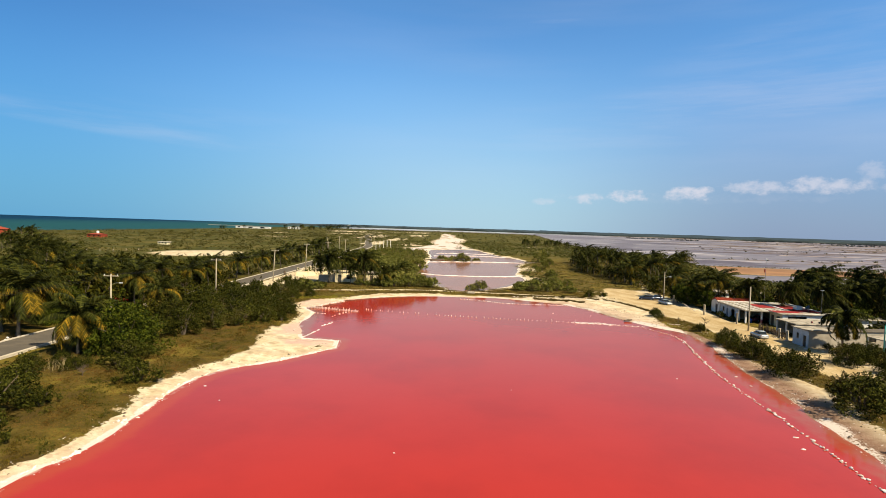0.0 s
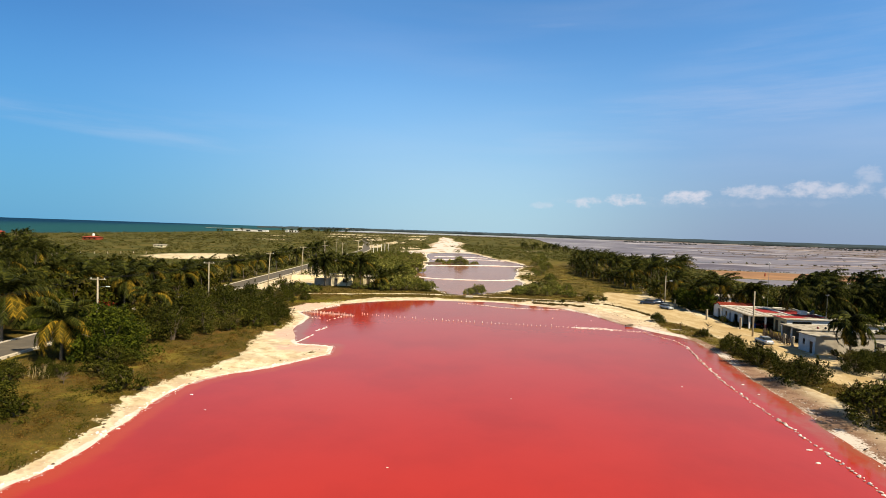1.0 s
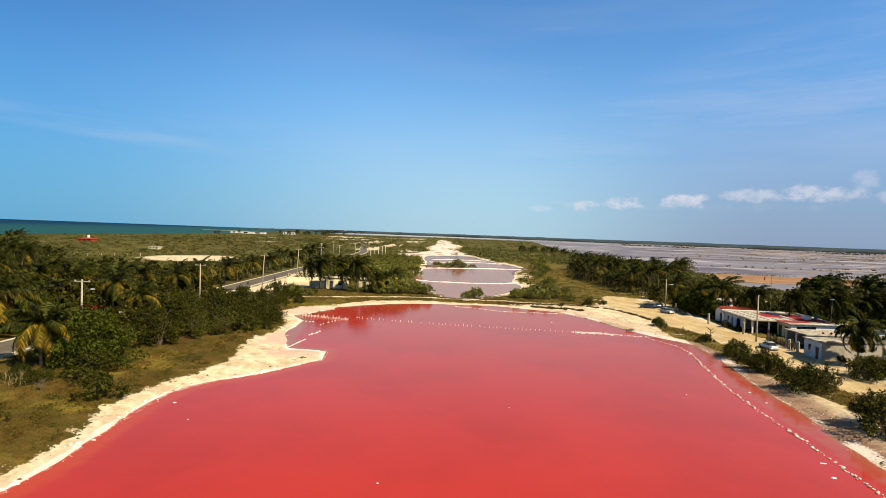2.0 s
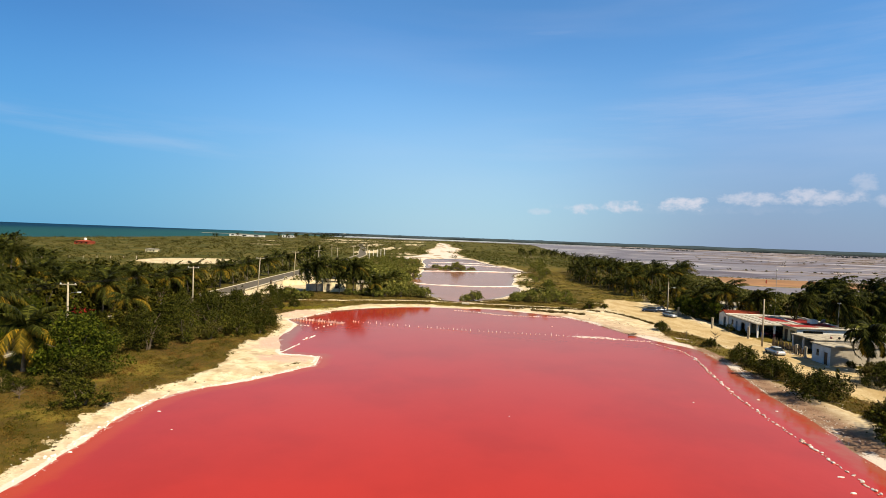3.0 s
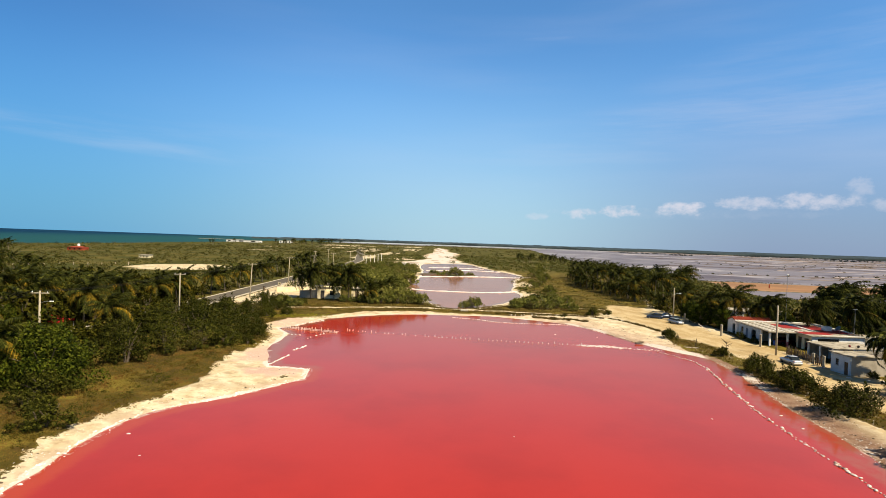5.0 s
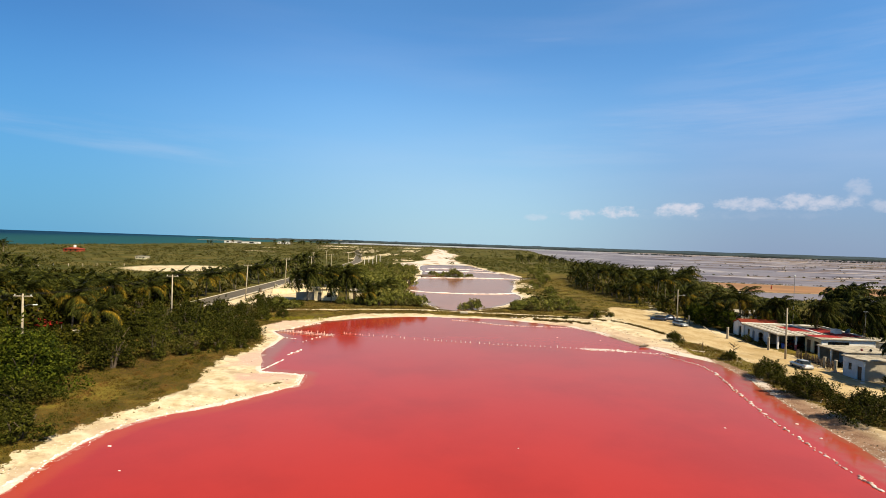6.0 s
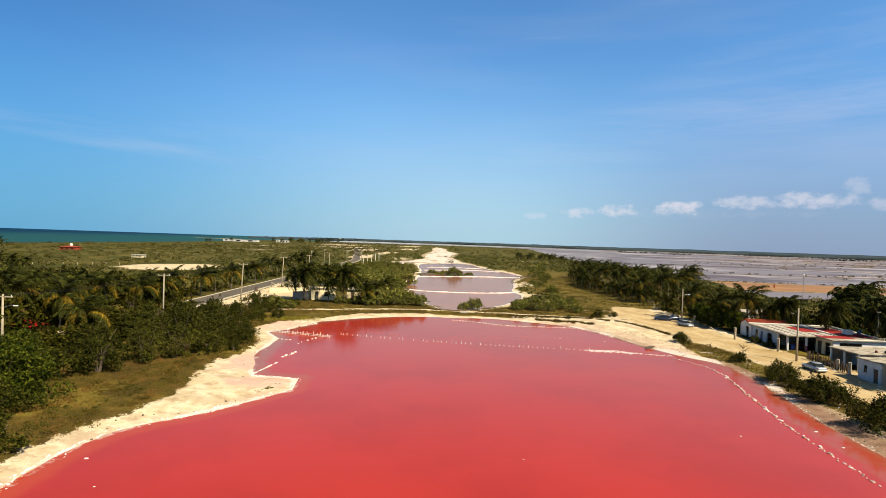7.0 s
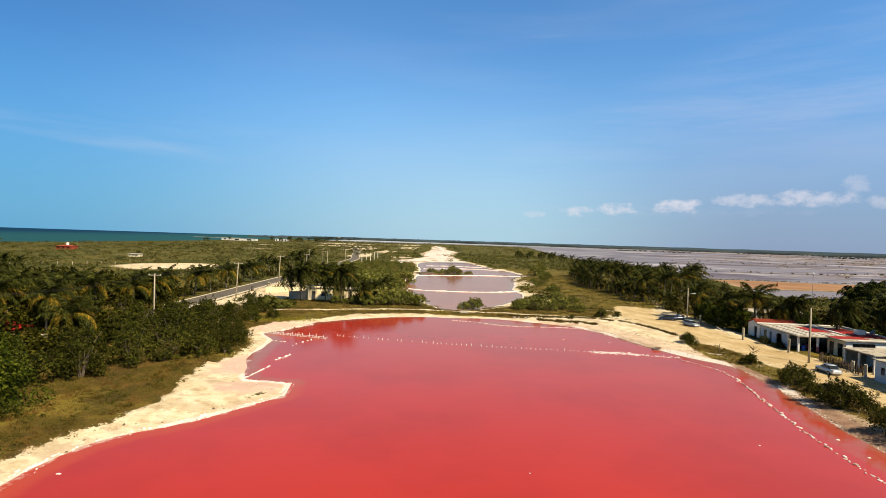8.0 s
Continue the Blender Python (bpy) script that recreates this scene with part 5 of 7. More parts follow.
# tall clump of bleached grass beside the road
clump = thing("straw_clump", "tall clump of bleached dead grass on the bank", "grass", Matrix.Translation((-42.2, 58.6, 0.35)))
straw = random.Random(91)
bm = bmesh.new()
for _ in range(90):
    a, lean_by, tall_by = straw.uniform(0, 6.283), straw.uniform(0.2, 1.5), straw.uniform(0.6, 1.7)
    fx, fy = straw.gauss(0, 0.9), straw.gauss(0, 0.7)
    d = Vector((math.cos(a) * lean_by, math.sin(a) * lean_by, tall_by))
    side_of = Vector((math.sin(a), -math.cos(a), 0)) * 0.014
    root = Vector((fx, fy, -0.1))
    mid_at = root + d * 0.6 + Vector((0, 0, 0.12))
    v = [bm.verts.new(p) for p in (root - side_of, root + side_of, mid_at + side_of, mid_at - side_of, root + d)]
    bm.faces.new(v[:4]), bm.faces.new((v[3], v[2], v[4]))
part("tuft", bm, M["straw"], clump)
for x, y in [(45.4, 102.2)]:
    p = thing("fence_post", "thin leaning wooden post by the shore", "post", Matrix.Translation((x, y, 0.3)))
    part("post", tube([(0, 0, -0.3), (0.05, 0, 0.8), (0.12, 0, 1.5)], [0.06, 0.055, 0.05], 6), M["wood"], p)
plank = thing("plank", "weathered plank lying on the sand", "plank", Matrix.Translation((44.2, 101.0, 0.42)) @ Matrix.Rotation(-0.3, 4, "Z"))
part("board", box(-1.0, 1.0, -0.14, 0.14, 0, 0.07, 0.01), M["stake"], plank)


# ---- salt dykes across the pans and the lagoon ----
def ridge(name, label, points, width, height, material, z=0.0, seed=0, kind="structure"):
    """A low uneven dyke along a line."""
    r = random.Random(seed)
    bm, rows = bmesh.new(), []
    p = smooth_line(points, max(1.5, width * 0.8))
    for i in range(len(p)):
        d = p[min(i + 1, len(p) - 1)] - p[max(i - 1, 0)]
        d = d / np.linalg.norm(d)
        n = np.array([-d[1], d[0]])
        w, h = width * r.uniform(0.35, 1.4), height * r.uniform(0.4, 1.2)
        rows.append([bm.verts.new((*(p[i] + n * w * k), z + hz)) for k, hz in ((-1, -0.15), (-0.45, h * 0.85), (0.1, h), (0.5, h * 0.8), (1, -0.15))])
    for a, b in zip(rows, rows[1:]):
        for j in range(4):
            bm.faces.new((a[j], b[j], b[j + 1], a[j + 1]))
    bm.normal_update()
    me = bpy.data.meshes.new(name)
    bm.to_mesh(me), bm.free()
    me.materials.append(material)
    for f in me.polygons:
        f.use_smooth = True
    return tagged(new(name, me), label, "dyke", kind=kind)


ridge("salt_dyke", "low white salt dyke across the pan", [(-7.5, 198.5), (-2.6, 194.6), (6, 193.2), (14, 193.2), (24, 196.5), (31, 203)], 0.9, 0.25, M["salt"], 0, 1)
ridge("salt_dyke", "low white salt dyke across the pan", [(-8.6, 262), (2, 268), (12, 271.5), (22, 275), (34, 276), (42, 276.5)], 1.0, 0.28, M["salt"], 0, 2)
ridge("salt_dyke", "low white salt dyke across the pan", [(-5, 318), (10, 326), (24, 330), (38, 322)], 1.2, 0.25, M["salt"], 0, 3)
ridge("salt_dyke", "low pale salt dyke across the pan", [(-4, 352), (10, 356), (31, 352)], 1.4, 0.25, M["salt"], 0, 4)
ridge("earth_islet", "low sandy islet with scrub in the salt pan", [(-8, 276), (-1, 286), (6, 282), (13, 279), (19, 281)], 4.0, 0.45, M["earth"], 0, 5)
lag, DYKES = random.Random(3), []
for i in range(60):
    y = 318 * (2000 / 318) ** ((i + lag.uniform(0, 1)) / 60)
    x0 = 165 + y * 0.08 + lag.uniform(0, 0.75) * y
    x1 = x0 + lag.uniform(0.06, 0.5) * y
    tilt = lag.choice((-0.07, -0.05, -0.03, 0.0, 0.05)) + (lag.uniform(-0.25, 0.25) if i % 9 == 4 else 0.0)
    bend = [y + lag.gauss(0, 0.03) * (x1 - x0) + tilt * (x1 - x0) * k / 6 for k in range(7)]
    DYKES.append([(x0 + (x1 - x0) * k / 6, bend[k]) for k in range(7)])
    ridge("lagoon_dyke", "long low mud and salt dyke in the lagoon", DYKES[-1], 0.6 + (y / 130) ** 2 * lag.uniform(0.08, 0.45), 0.12 + 0.0002 * y, M[("earth", "earth", "earth", "mud_pale", "earth", "earth", "earth", "salt_dim")[i % 8]], 0, 10 + i)


def pebbles(name, label, seed, n, area, keep, size, material):
    """Loose stones and debris past counting, as one mesh of small lumps."""
    r = np.random.RandomState(seed)
    x, y = r.uniform(area[0], area[1], n), r.uniform(area[2], area[3], n)
    ok = keep(x, y)
    x, y = x[ok], y[ok]
    z = np.maximum(ground_at(x, y), -0.02)
    base = np.array([(1, 0, 0), (0, 1, 0), (-1, 0, 0), (0, -1, 0), (0, 0, 0.8), (0.7, 0.7, 0.3)])
    faces = np.array([(0, 5, 4), (5, 1, 4), (1, 2, 4), (2, 3, 4), (3, 0, 4), (0, 1, 5)])
    k = size * r.uniform(0.3, 1.4, len(x)) ** 1.5
    v = base[None] * k[:, None, None] * r.uniform(0.5, 1.4, (len(x), 6, 1)) + np.stack([x, y, z], 1)[:, None]
    f = faces[None] + 6 * np.arange(len(x))[:, None, None]
    return tagged(new(name, mesh_np(name, v.reshape(-1, 3), f.reshape(-1, 3), material)), label, "stones", kind="stuff")


def sandy_east(x, y):
    d = away(x, y, POND)
    return (d > 0.1) & (d < 6.5 + 2 * wobble(x, y, 9, 61)) & (wobble(x, y, 3.5, 62) > -0.1)


def sandy_west(x, y):
    d = away(x, y, POND)
    return (d > 0.05) & (d < 2.6 + 1.0 * wobble(x, y, 7, 63)) & (wobble(x, y, 3, 64) > 0.0)


def waterline(x, y):
    d = away(x, y, POND) + wobble(x, y, 4, 65) * 0.3
    return (np.abs(d) < 0.35) & (wobble(x, y, 5, 66) > -0.35) & ~((x < -20.5) & (y > 81) & (y < 118))


pebbles("shore_pebbles", "pale stones and broken salt crust on the shore mud", 71, 6000, (33, 52, 34, 140), sandy_east, 0.05, M["salt"])
pebbles("shore_pebbles", "dark pebbles and debris on the shore sand", 72, 5000, (33, 56, 34, 145), sandy_east, 0.08, M["wood"])
pebbles("shore_pebbles", "pale stones and shell scattered on the west shore", 73, 9000, (-34, -12, 28, 136), sandy_west, 0.04, M["salt"])
pebbles("salt_flakes", "flakes of white salt crust along the waterline", 74, 60000, (-32, 45, 28, 137), waterline, 0.055, M["salt"])
pebbles("crust_blocks", "broken ridge of white salt crust along the west waterline", 75, 42000, (-32, -10, 28, 100), lambda x, y: (np.abs(away(x, y, POND) - 0.35 + wobble(x, y, 3, 67) * 0.35) < 0.16) & (wobble(x, y, 2.5, 68) > -0.15) & ~((x < -20.5) & (y > 81)), 0.10, M["salt"])
pebbles("shore_debris", "dark driftwood chips and weed on the west shore", 76, 1500, (-33, -10, 28, 110), lambda x, y: (away(x, y, POND) > 0.2) & (away(x, y, POND) < 2.2) & (wobble(x, y, 3, 69) > 0.25), 0.10, M["wood"])
pebbles("shore_rubble", "pale coral rubble where the grass meets the sand", 77, 7000, (-36, -18, 28, 110), lambda x, y: (np.abs(away(x, y, SPIT) + 0.7) < 0.7 + 0.5 * wobble(x, y, 3, 70)) & (away(x, y, POND) > 1.5), 0.06, M["sandstone"])


# ---- buildings ----
def wall(u0, u1, z0, z1, openings, thick=0.2, bm=None):
    """A wall along x from u0 to u1 with openings (a, b, bottom, top) that go through it."""
    bm = bm or bmesh.new()
    us = sorted({u0, u1, *[e for o in openings for e in o[:2]]})
    zs = sorted({z0, z1, *[e for o in openings for e in o[2:]]})
    for a, b in zip(us, us[1:]):
        for c, d in zip(zs, zs[1:]):
            if not any(o[0] < (a + b) / 2 < o[1] and o[2] < (c + d) / 2 < o[3] for o in openings):
                box(a, b, 0, thick, c, d, 0, bm)
    bmesh.ops.remove_doubles(bm, verts=bm.verts[:], dist=0.0005)
    return bm


def facing(x, y, heading):
    """Pose for a wall that starts at x, y and runs along heading degrees."""
    return Matrix.Translation((x, y, 0)) @ Matrix.Rotation(radians(heading), 4, "Z")


def window(parent, m, u0, u1, z0, z1, bars=2, glass="glass", frame_mat="wood"):
    """A window set into its opening: pane, frame with bars, and sill."""
    w = part("window", box(u0, u1, 0.09, 0.11, z0, z1), M[glass], parent, "dark window pane", m)
    f = bmesh.new()
    for a, b, c, d in ((u0, u0 + 0.05, z0, z1), (u1 - 0.05, u1, z0, z1), (u0 + 0.05, u1 - 0.05, z0, z0 + 0.05), (u0 + 0.05, u1 - 0.05, z1 - 0.05, z1)):
        box(a, b, 0.06, 0.12, c, d, 0, f)
    for i in range(bars):
        k = u0 + (u1 - u0) * (i + 1) / (bars + 1)
        box(k - 0.015, k + 0.015, 0.07, 0.1, z0 + 0.05, z1 - 0.05, 0, f)
    part("frame", f, M[frame_mat], w)
    part("sill", box(u0 - 0.08, u1 + 0.08, -0.06, 0.08, z0 - 0.07, z0 - 0.002, 0.01), M["kerb"], w)
    return w


def door(parent, m, u0, u1, z0, z1, material):
    d = part("door", box(u0, u1, 0.08, 0.13, z0, z1, 0.01), M[material], parent, "", m)
    part("handle", box(u1 - 0.14, u1 - 0.06, 0.03, 0.08, z0 + 0.95, z0 + 1.05, 0.01), M["metal"], d)
    return d


def dish(x, y, z, label, heading=200):
    t = thing("satellite_dish", label, "satellite dish", Matrix.Translation((x, y, z)) @ Matrix.Rotation(radians(heading), 4, "Z"))
    part("mast", tube([(0, 0, 0), (0, 0, 0.68)], 0.03, 6), M["metal"], t)
    bm = bmesh.new()
    ring0 = bm.verts.new((0, 0.0, 0))
    rings = []
    for k in (1, 2, 3):
        r = 0.52 * k / 3
        rings.append([bm.verts.new((r * math.cos(a), -0.9 * r * r, r * math.sin(a))) for a in np.arange(14) * 2 * math.pi / 14])
    for j in range(14):
        bm.faces.new((ring0, rings[0][j], rings[0][(j + 1) % 14]))
        for a, b in zip(rings, rings[1:]):
            bm.faces.new((a[j], b[j], b[(j + 1) % 14], a[(j + 1) % 14]))
    bmesh.ops.solidify(bm, geom=bm.faces[:], thickness=0.02)
    d = part("reflector", bm, M["dish"], t, "blue-grey dish reflector", Matrix.Translation((0, -0.08, 0.72)) @ Matrix.Rotation(-0.5, 4, "X"), True)
    part("feed_arm", tube([(0, -0.05, -0.3), (0, -0.45, -0.1), (0, -0.5, 0.0)], 0.015, 5), M["metal"], d)


Z0 = 0.38
# long house with arcade and carport
hs = thing("arcade_house", "long white flat-roofed house with arcade, carport and red roof panels", "house", facing(59.9, 105.0, -5) @ Matrix.Translation((0, 0, Z0)))
west_m = Matrix.Translation((0.2, 12.5, 0)) @ Matrix.Rotation(radians(-90), 4, "Z")
part("wall", wall(0, 9.2, -0.2, 2.4, [(1.4, 2.3, 0.9, 1.9), (3.2, 4.1, 0.0, 1.9), (5.4, 7.2, 0.0, 2.0)], 0.2), M["paleblue"], hs, "pale blue-white plaster wall", west_m)
window(hs, west_m, 1.4, 2.3, 0.9, 1.9)
door(hs, west_m, 3.2, 4.1, 0.0, 1.9, "blue_door")
for u0, u1, z in ((3.2, 4.1, 1.9), (5.4, 7.2, 2.0)):
    bm, n, r = bmesh.new(), 10, (u1 - u0) / 2
    pts = [(u0 + r - r * math.cos(math.pi * i / n), z - r * 0.55 + r * 0.55 * math.sin(math.pi * i / n)) for i in range(n + 1)]
    for i in range(n):
        (a, za), (b, zb) = pts[i], pts[i + 1]
        vs = [bm.verts.new((p, q, s)) for q in (0.02, 0.18) for p, s in ((a, za), (b, zb), (b, z + 0.001), (a, z + 0.001))]
        bm.faces.new(vs[3::-1]), bm.faces.new(vs[4:]), bm.faces.new((vs[0], vs[1], vs[5], vs[4]))
    part("arch", bm, M["paleblue"], hs, "arched head of an opening", west_m)
part("wall", wall(0, 13.6, -0.2, 2.4, [(9.4, 10.6, 0, 2.0)], 0.2), M["grey"], hs, "rear wall of the carport", Matrix.Translation((0.2, 5.2, 0)))
part("wall", wall(0, 13.8, -0.2, 2.4, [], 0.2), M["white"], hs, "", Matrix.Translation((0, 12.3, 0)))
part("wall", wall(0, 12.3, -0.2, 2.4, [(7.6, 9.0, 0.9, 1.9)], 0.2), M["white"], hs, "", Matrix.Translation((13.8, 0, 0)) @ Matrix.Rotation(radians(90), 4, "Z"))
for u, v in ((0.1, 0.2), (3.1, 0.2), (6.3, 0.2), (0.1, 3.1), (9.2, 0.2)):
    p = part("pillar", box(u - 0.14, u + 0.14, v - 0.14, v + 0.14, -0.2, 2.4, 0.02), M["white"], hs, "white carport pillar")
    if u > 1:
        part("painted_band", box(u - 0.147, u + 0.147, v - 0.147, v + 0.147, -0.19, 0.95, 0.02), M["faded_red"], p, "faded red painted base")
part("beam", box(-0.1, 13.9, 0.05, 0.35, 2.4, 2.56, 0.02), M["white"], hs)
roof = part("roof", box(-0.45, 14.1, -0.55, 12.75, 2.56, 2.72, 0.03), M["roof"], hs, "weathered pale concrete roof slab")
part("red_panel", box(4.6, 8.0, 4.4, 9.6, 2.72, 2.76, 0.01), M["red"], roof, "red painted roof panel")
part("red_panel", box(9.0, 12.9, 3.6, 9.8, 2.72, 2.76, 0.01), M["red"], roof, "red painted roof panel")
seam = random.Random(92)
for k in range(16):
    u = -0.3 + 0.56 * k
    part("roof_seam", box(u, u + seam.uniform(0.10, 0.20), -0.5 + seam.uniform(0, 1.2), 4.2 + seam.uniform(-1.5, 0.1) if u > 4.2 else 12.3 + seam.uniform(-2.5, 0), 2.722, 2.75, 0.008), M["white" if k % 3 else "roof_dark"], roof, "weathered seam of the roof")
part("roof_kerb", box(8.2, 8.6, 2.0, 12.0, 2.72, 2.88, 0.03), M["white"], roof)
part("roof_kerb", box(-0.4, 14.05, 12.45, 12.7, 2.72, 2.92, 0.03), M["white"], roof)
part("roof_kerb", box(13.6, 14.0, -0.3, 12.4, 2.72, 3.0, 0.03), M["white"], roof)
bm = bmesh.new()
vs = [bm.verts.new(p) for p in ((9.3, -0.52, 2.74), (13.4, -0.52, 2.74), (13.4, 2.8, 2.90), (9.3, 2.8, 2.90), (9.3, -0.52, 2.80), (13.4, -0.52, 2.80), (13.4, 2.8, 2.96), (9.3, 2.8, 2.96))]
for f in ((3, 2, 1, 0), (4, 5, 6, 7), (0, 1, 5, 4), (1, 2, 6, 5), (2, 3, 7, 6), (3, 0, 4, 7)):
    bm.faces.new([vs[i] for i in f])
part("red_panel", bm, M["red"], hs, "sloping red roof panel over the porch")
gw = Matrix.Translation((0.0, 16.6, 0)) @ Matrix.Rotation(radians(-90), 4, "Z")
part("wall", wall(0, 4.1, -0.2, 2.5, [(2.2, 3.3, 0, 2.0)], 0.2), M["white"], hs, "gable wall with a dark doorway", gw)
part("wall", wall(0.2, 7.0, -0.2, 2.5, [], 0.2), M["white"], hs, "", Matrix.Translation((0, 16.4, 0)))
part("wall", wall(0, 4.1, -0.2, 2.5, [], 0.2), M["white"], hs, "", Matrix.Translation((7.2, 12.5, 0)) @ Matrix.Rotation(radians(90), 4, "Z"))
bm = bmesh.new()
vs = [bm.verts.new(p) for p in ((0, 12.78, 2.5), (0, 16.6, 2.5), (0, 14.6, 3.15), (0.2, 12.78, 2.5), (0.2, 16.6, 2.5), (0.2, 14.6, 3.15))]
for f in ((0, 2, 1), (3, 4, 5), (0, 3, 5, 2), (2, 5, 4, 1), (1, 4, 3, 0)):
    bm.faces.new([vs[i] for i in f])
part("gable", bm, M["white"], hs)
tiles = bmesh.new()
for sgn, v0 in ((-1, 12.74), (1, 16.75)):
    for i in range(24):
        a = -0.15 + i * 0.305
        e, r_ = Vector((0, v0, 2.46)), Vector((0, 14.6, 3.22))
        for q in range(5):
            s, t_ = e.lerp(r_, q / 5), e.lerp(r_, (q + 1.12) / 5)
            tube([(a + 0.15, s.y, s.z + 0.03), (a + 0.15, t_.y, t_.z + 0.05)], [0.155, 0.14], 6, tiles)
part("roof", tiles, M["rust"], hs, "red tiled gable roof")

dish(71.8, 104.4, 3.17, "small blue-grey satellite dish on a flat roof", 190)
tank = thing("water_tank", "square white rooftop water tank", "water tank", Matrix.Translation((71.0, 106.4, 3.09)))
part("tank", box(-0.6, 0.6, -0.6, 0.6, 0, 0.95, 0.05), M["white"], tank)
part("lid", tube([(0, 0, 0.95), (0, 0, 1.05)], 0.25, 10), M["grey"], tank)

drum = thing("plastic_drum", "blue plastic drum beside the carport pillar", "drum", Matrix.Translation((61.4, 105.9, Z0)))
part("body", tube([(0, 0, 0), (0, 0, 0.3), (0, 0, 0.6), (0, 0, 0.9)], [0.27, 0.31, 0.31, 0.27], 14), M["blue"], drum, smooth=True)
part("lid", tube([(0, 0, 0.9), (0, 0, 0.95)], 0.28, 14), M["blue"], drum)

# white house with the long window
wh = thing("white_house", "white flat-roofed house with a long dark window", "house", Matrix.Translation((64.5, 100.8, Z0)))
south = Matrix.Identity(4)
part("wall", wall(0, 9, -0.2, 2.65, [(1.0, 4.6, 1.6, 2.3), (6.4, 7.2, 1.3, 1.8)], 0.2), M["white"], wh, "", south)
window(wh, south, 1.0, 4.6, 1.6, 2.3, 4)
window(wh, south, 6.4, 7.2, 1.3, 1.8, 1)
wm = Matrix.Translation((0, 4.0, 0)) @ Matrix.Rotation(radians(-90), 4, "Z")
part("wall", wall(0, 3.8, -0.2, 2.65, [(0.4, 1.4, 0, 2.1), (2.1, 3.3, 0, 2.1)], 0.2), M["cream"], wh, "cream side wall with two doorways", wm)
door(wh, wm, 0.4, 1.4, 0, 2.1, "wood")
part("wall", wall(0.2, 9, -0.2, 2.65, [], 0.2), M["white"], wh, "", Matrix.Translation((0, 3.8, 0)))
part("wall", wall(0.2, 3.8, -0.2, 2.65, [], 0.2), M["white"], wh, "", Matrix.Translation((9.2, 0, 0)) @ Matrix.Rotation(radians(90), 4, "Z"))
rf = part("roof", box(-0.5, 9.5, -0.35, 3.9, 2.65, 2.8, 0.03), M["roof_white"], wh, "white-washed concrete roof slab")
part("parapet", box(1.5, 9.5, -0.35, -0.15, 2.8, 2.9, 0.02), M["white"], rf)
part("red_panel", box(-0.4, 4.6, 1.2, 3.8, 2.8, 2.84, 0.01), M["red"], rf, "red painted roof panel")
part("red_edge", box(6.4, 9.4, 2.6, 2.9, 2.8, 2.9, 0.02), M["red"], rf, "red painted roof strip")
wx = thing("white_annexe", "low white annexe with a pale roof", "house", Matrix.Translation((74.3, 98.6, Z0)))
part("wall", wall(0, 9, -0.2, 2.3, [(2, 3.2, 0.9, 1.8), (5.5, 6.7, 0.9, 1.8)], 0.2), M["white"], wx)
window(wx, south, 2, 3.2, 0.9, 1.8)
window(wx, south, 5.5, 6.7, 0.9, 1.8)
part("wall", wall(0.2, 7, -0.2, 2.3, [], 0.2), M["white"], wx, "", Matrix.Translation((0.2, 0, 0)) @ Matrix.Rotation(radians(90), 4, "Z"))
part("roof", box(-0.2, 9.3, -0.4, 7.4, 2.3, 2.45, 0.03), M["roof_white"], wx)

# open shed with a flat roof
sh = thing("open_shed", "open shed with flat concrete roof over dark clutter", "shed", Matrix.Translation((60.0, 90.0, Z0)))
part("roof", box(0, 8.2, 0, 5.8, 2.5, 2.66, 0.03), M["roof"], sh, "stained concrete roof slab")
for u, v in ((0.25, 0.25), (0.25, 2.9), (0.25, 5.5), (3.4, 0.25)):
    part("post", box(u - 0.11, u + 0.11, v - 0.11, v + 0.11, -0.2, 2.5, 0.02), M["white"], sh)
part("wall", wall(3.6, 8.1, -0.2, 2.5, [(5.0, 6.0, 1.0, 1.9)], 0.18), M["grey"], sh, "", Matrix.Translation((0, 0.1, 0)))
part("wall", wall(0.4, 8.1, -0.2, 2.5, [], 0.18), M["grey"], sh, "", Matrix.Translation((0, 5.5, 0)))
part("wall", wall(0.3, 5.5, -0.2, 2.5, [(1.5, 2.6, 0, 2.0)], 0.18), M["paleblue"], sh, "", Matrix.Translation((3.6, 0, 0)) @ Matrix.Rotation(radians(90), 4, "Z"))
part("table", box(1.2, 2.6, 1.4, 2.2, 0.68, 0.74, 0.01), M["wood"], sh)
for u, v in ((1.3, 1.5), (2.5, 1.5), (1.3, 2.1), (2.5, 2.1)):
    part("table_leg", box(u - 0.04, u + 0.04, v - 0.04, v + 0.04, 0, 0.68), M["wood"], sh)
for i, (x, y) in enumerate([(63.5, 91.2), (64.6, 90.9)]):
    k = thing("cooking_pot", "dark red pot standing on the shed roof", "pot", Matrix.Translation((x, y, Z0 + 2.66)))
    part("body", tube([(0, 0, 0), (0, 0, 0.12), (0, 0, 0.28), (0, 0, 0.36)], [0.10, 0.17, 0.17, 0.10], 10), M["car_red" if i == 0 else "tyre"], k)
dish(67.6, 91.6, Z0 + 2.66, "blue-grey satellite dish on the shed roof", 170)

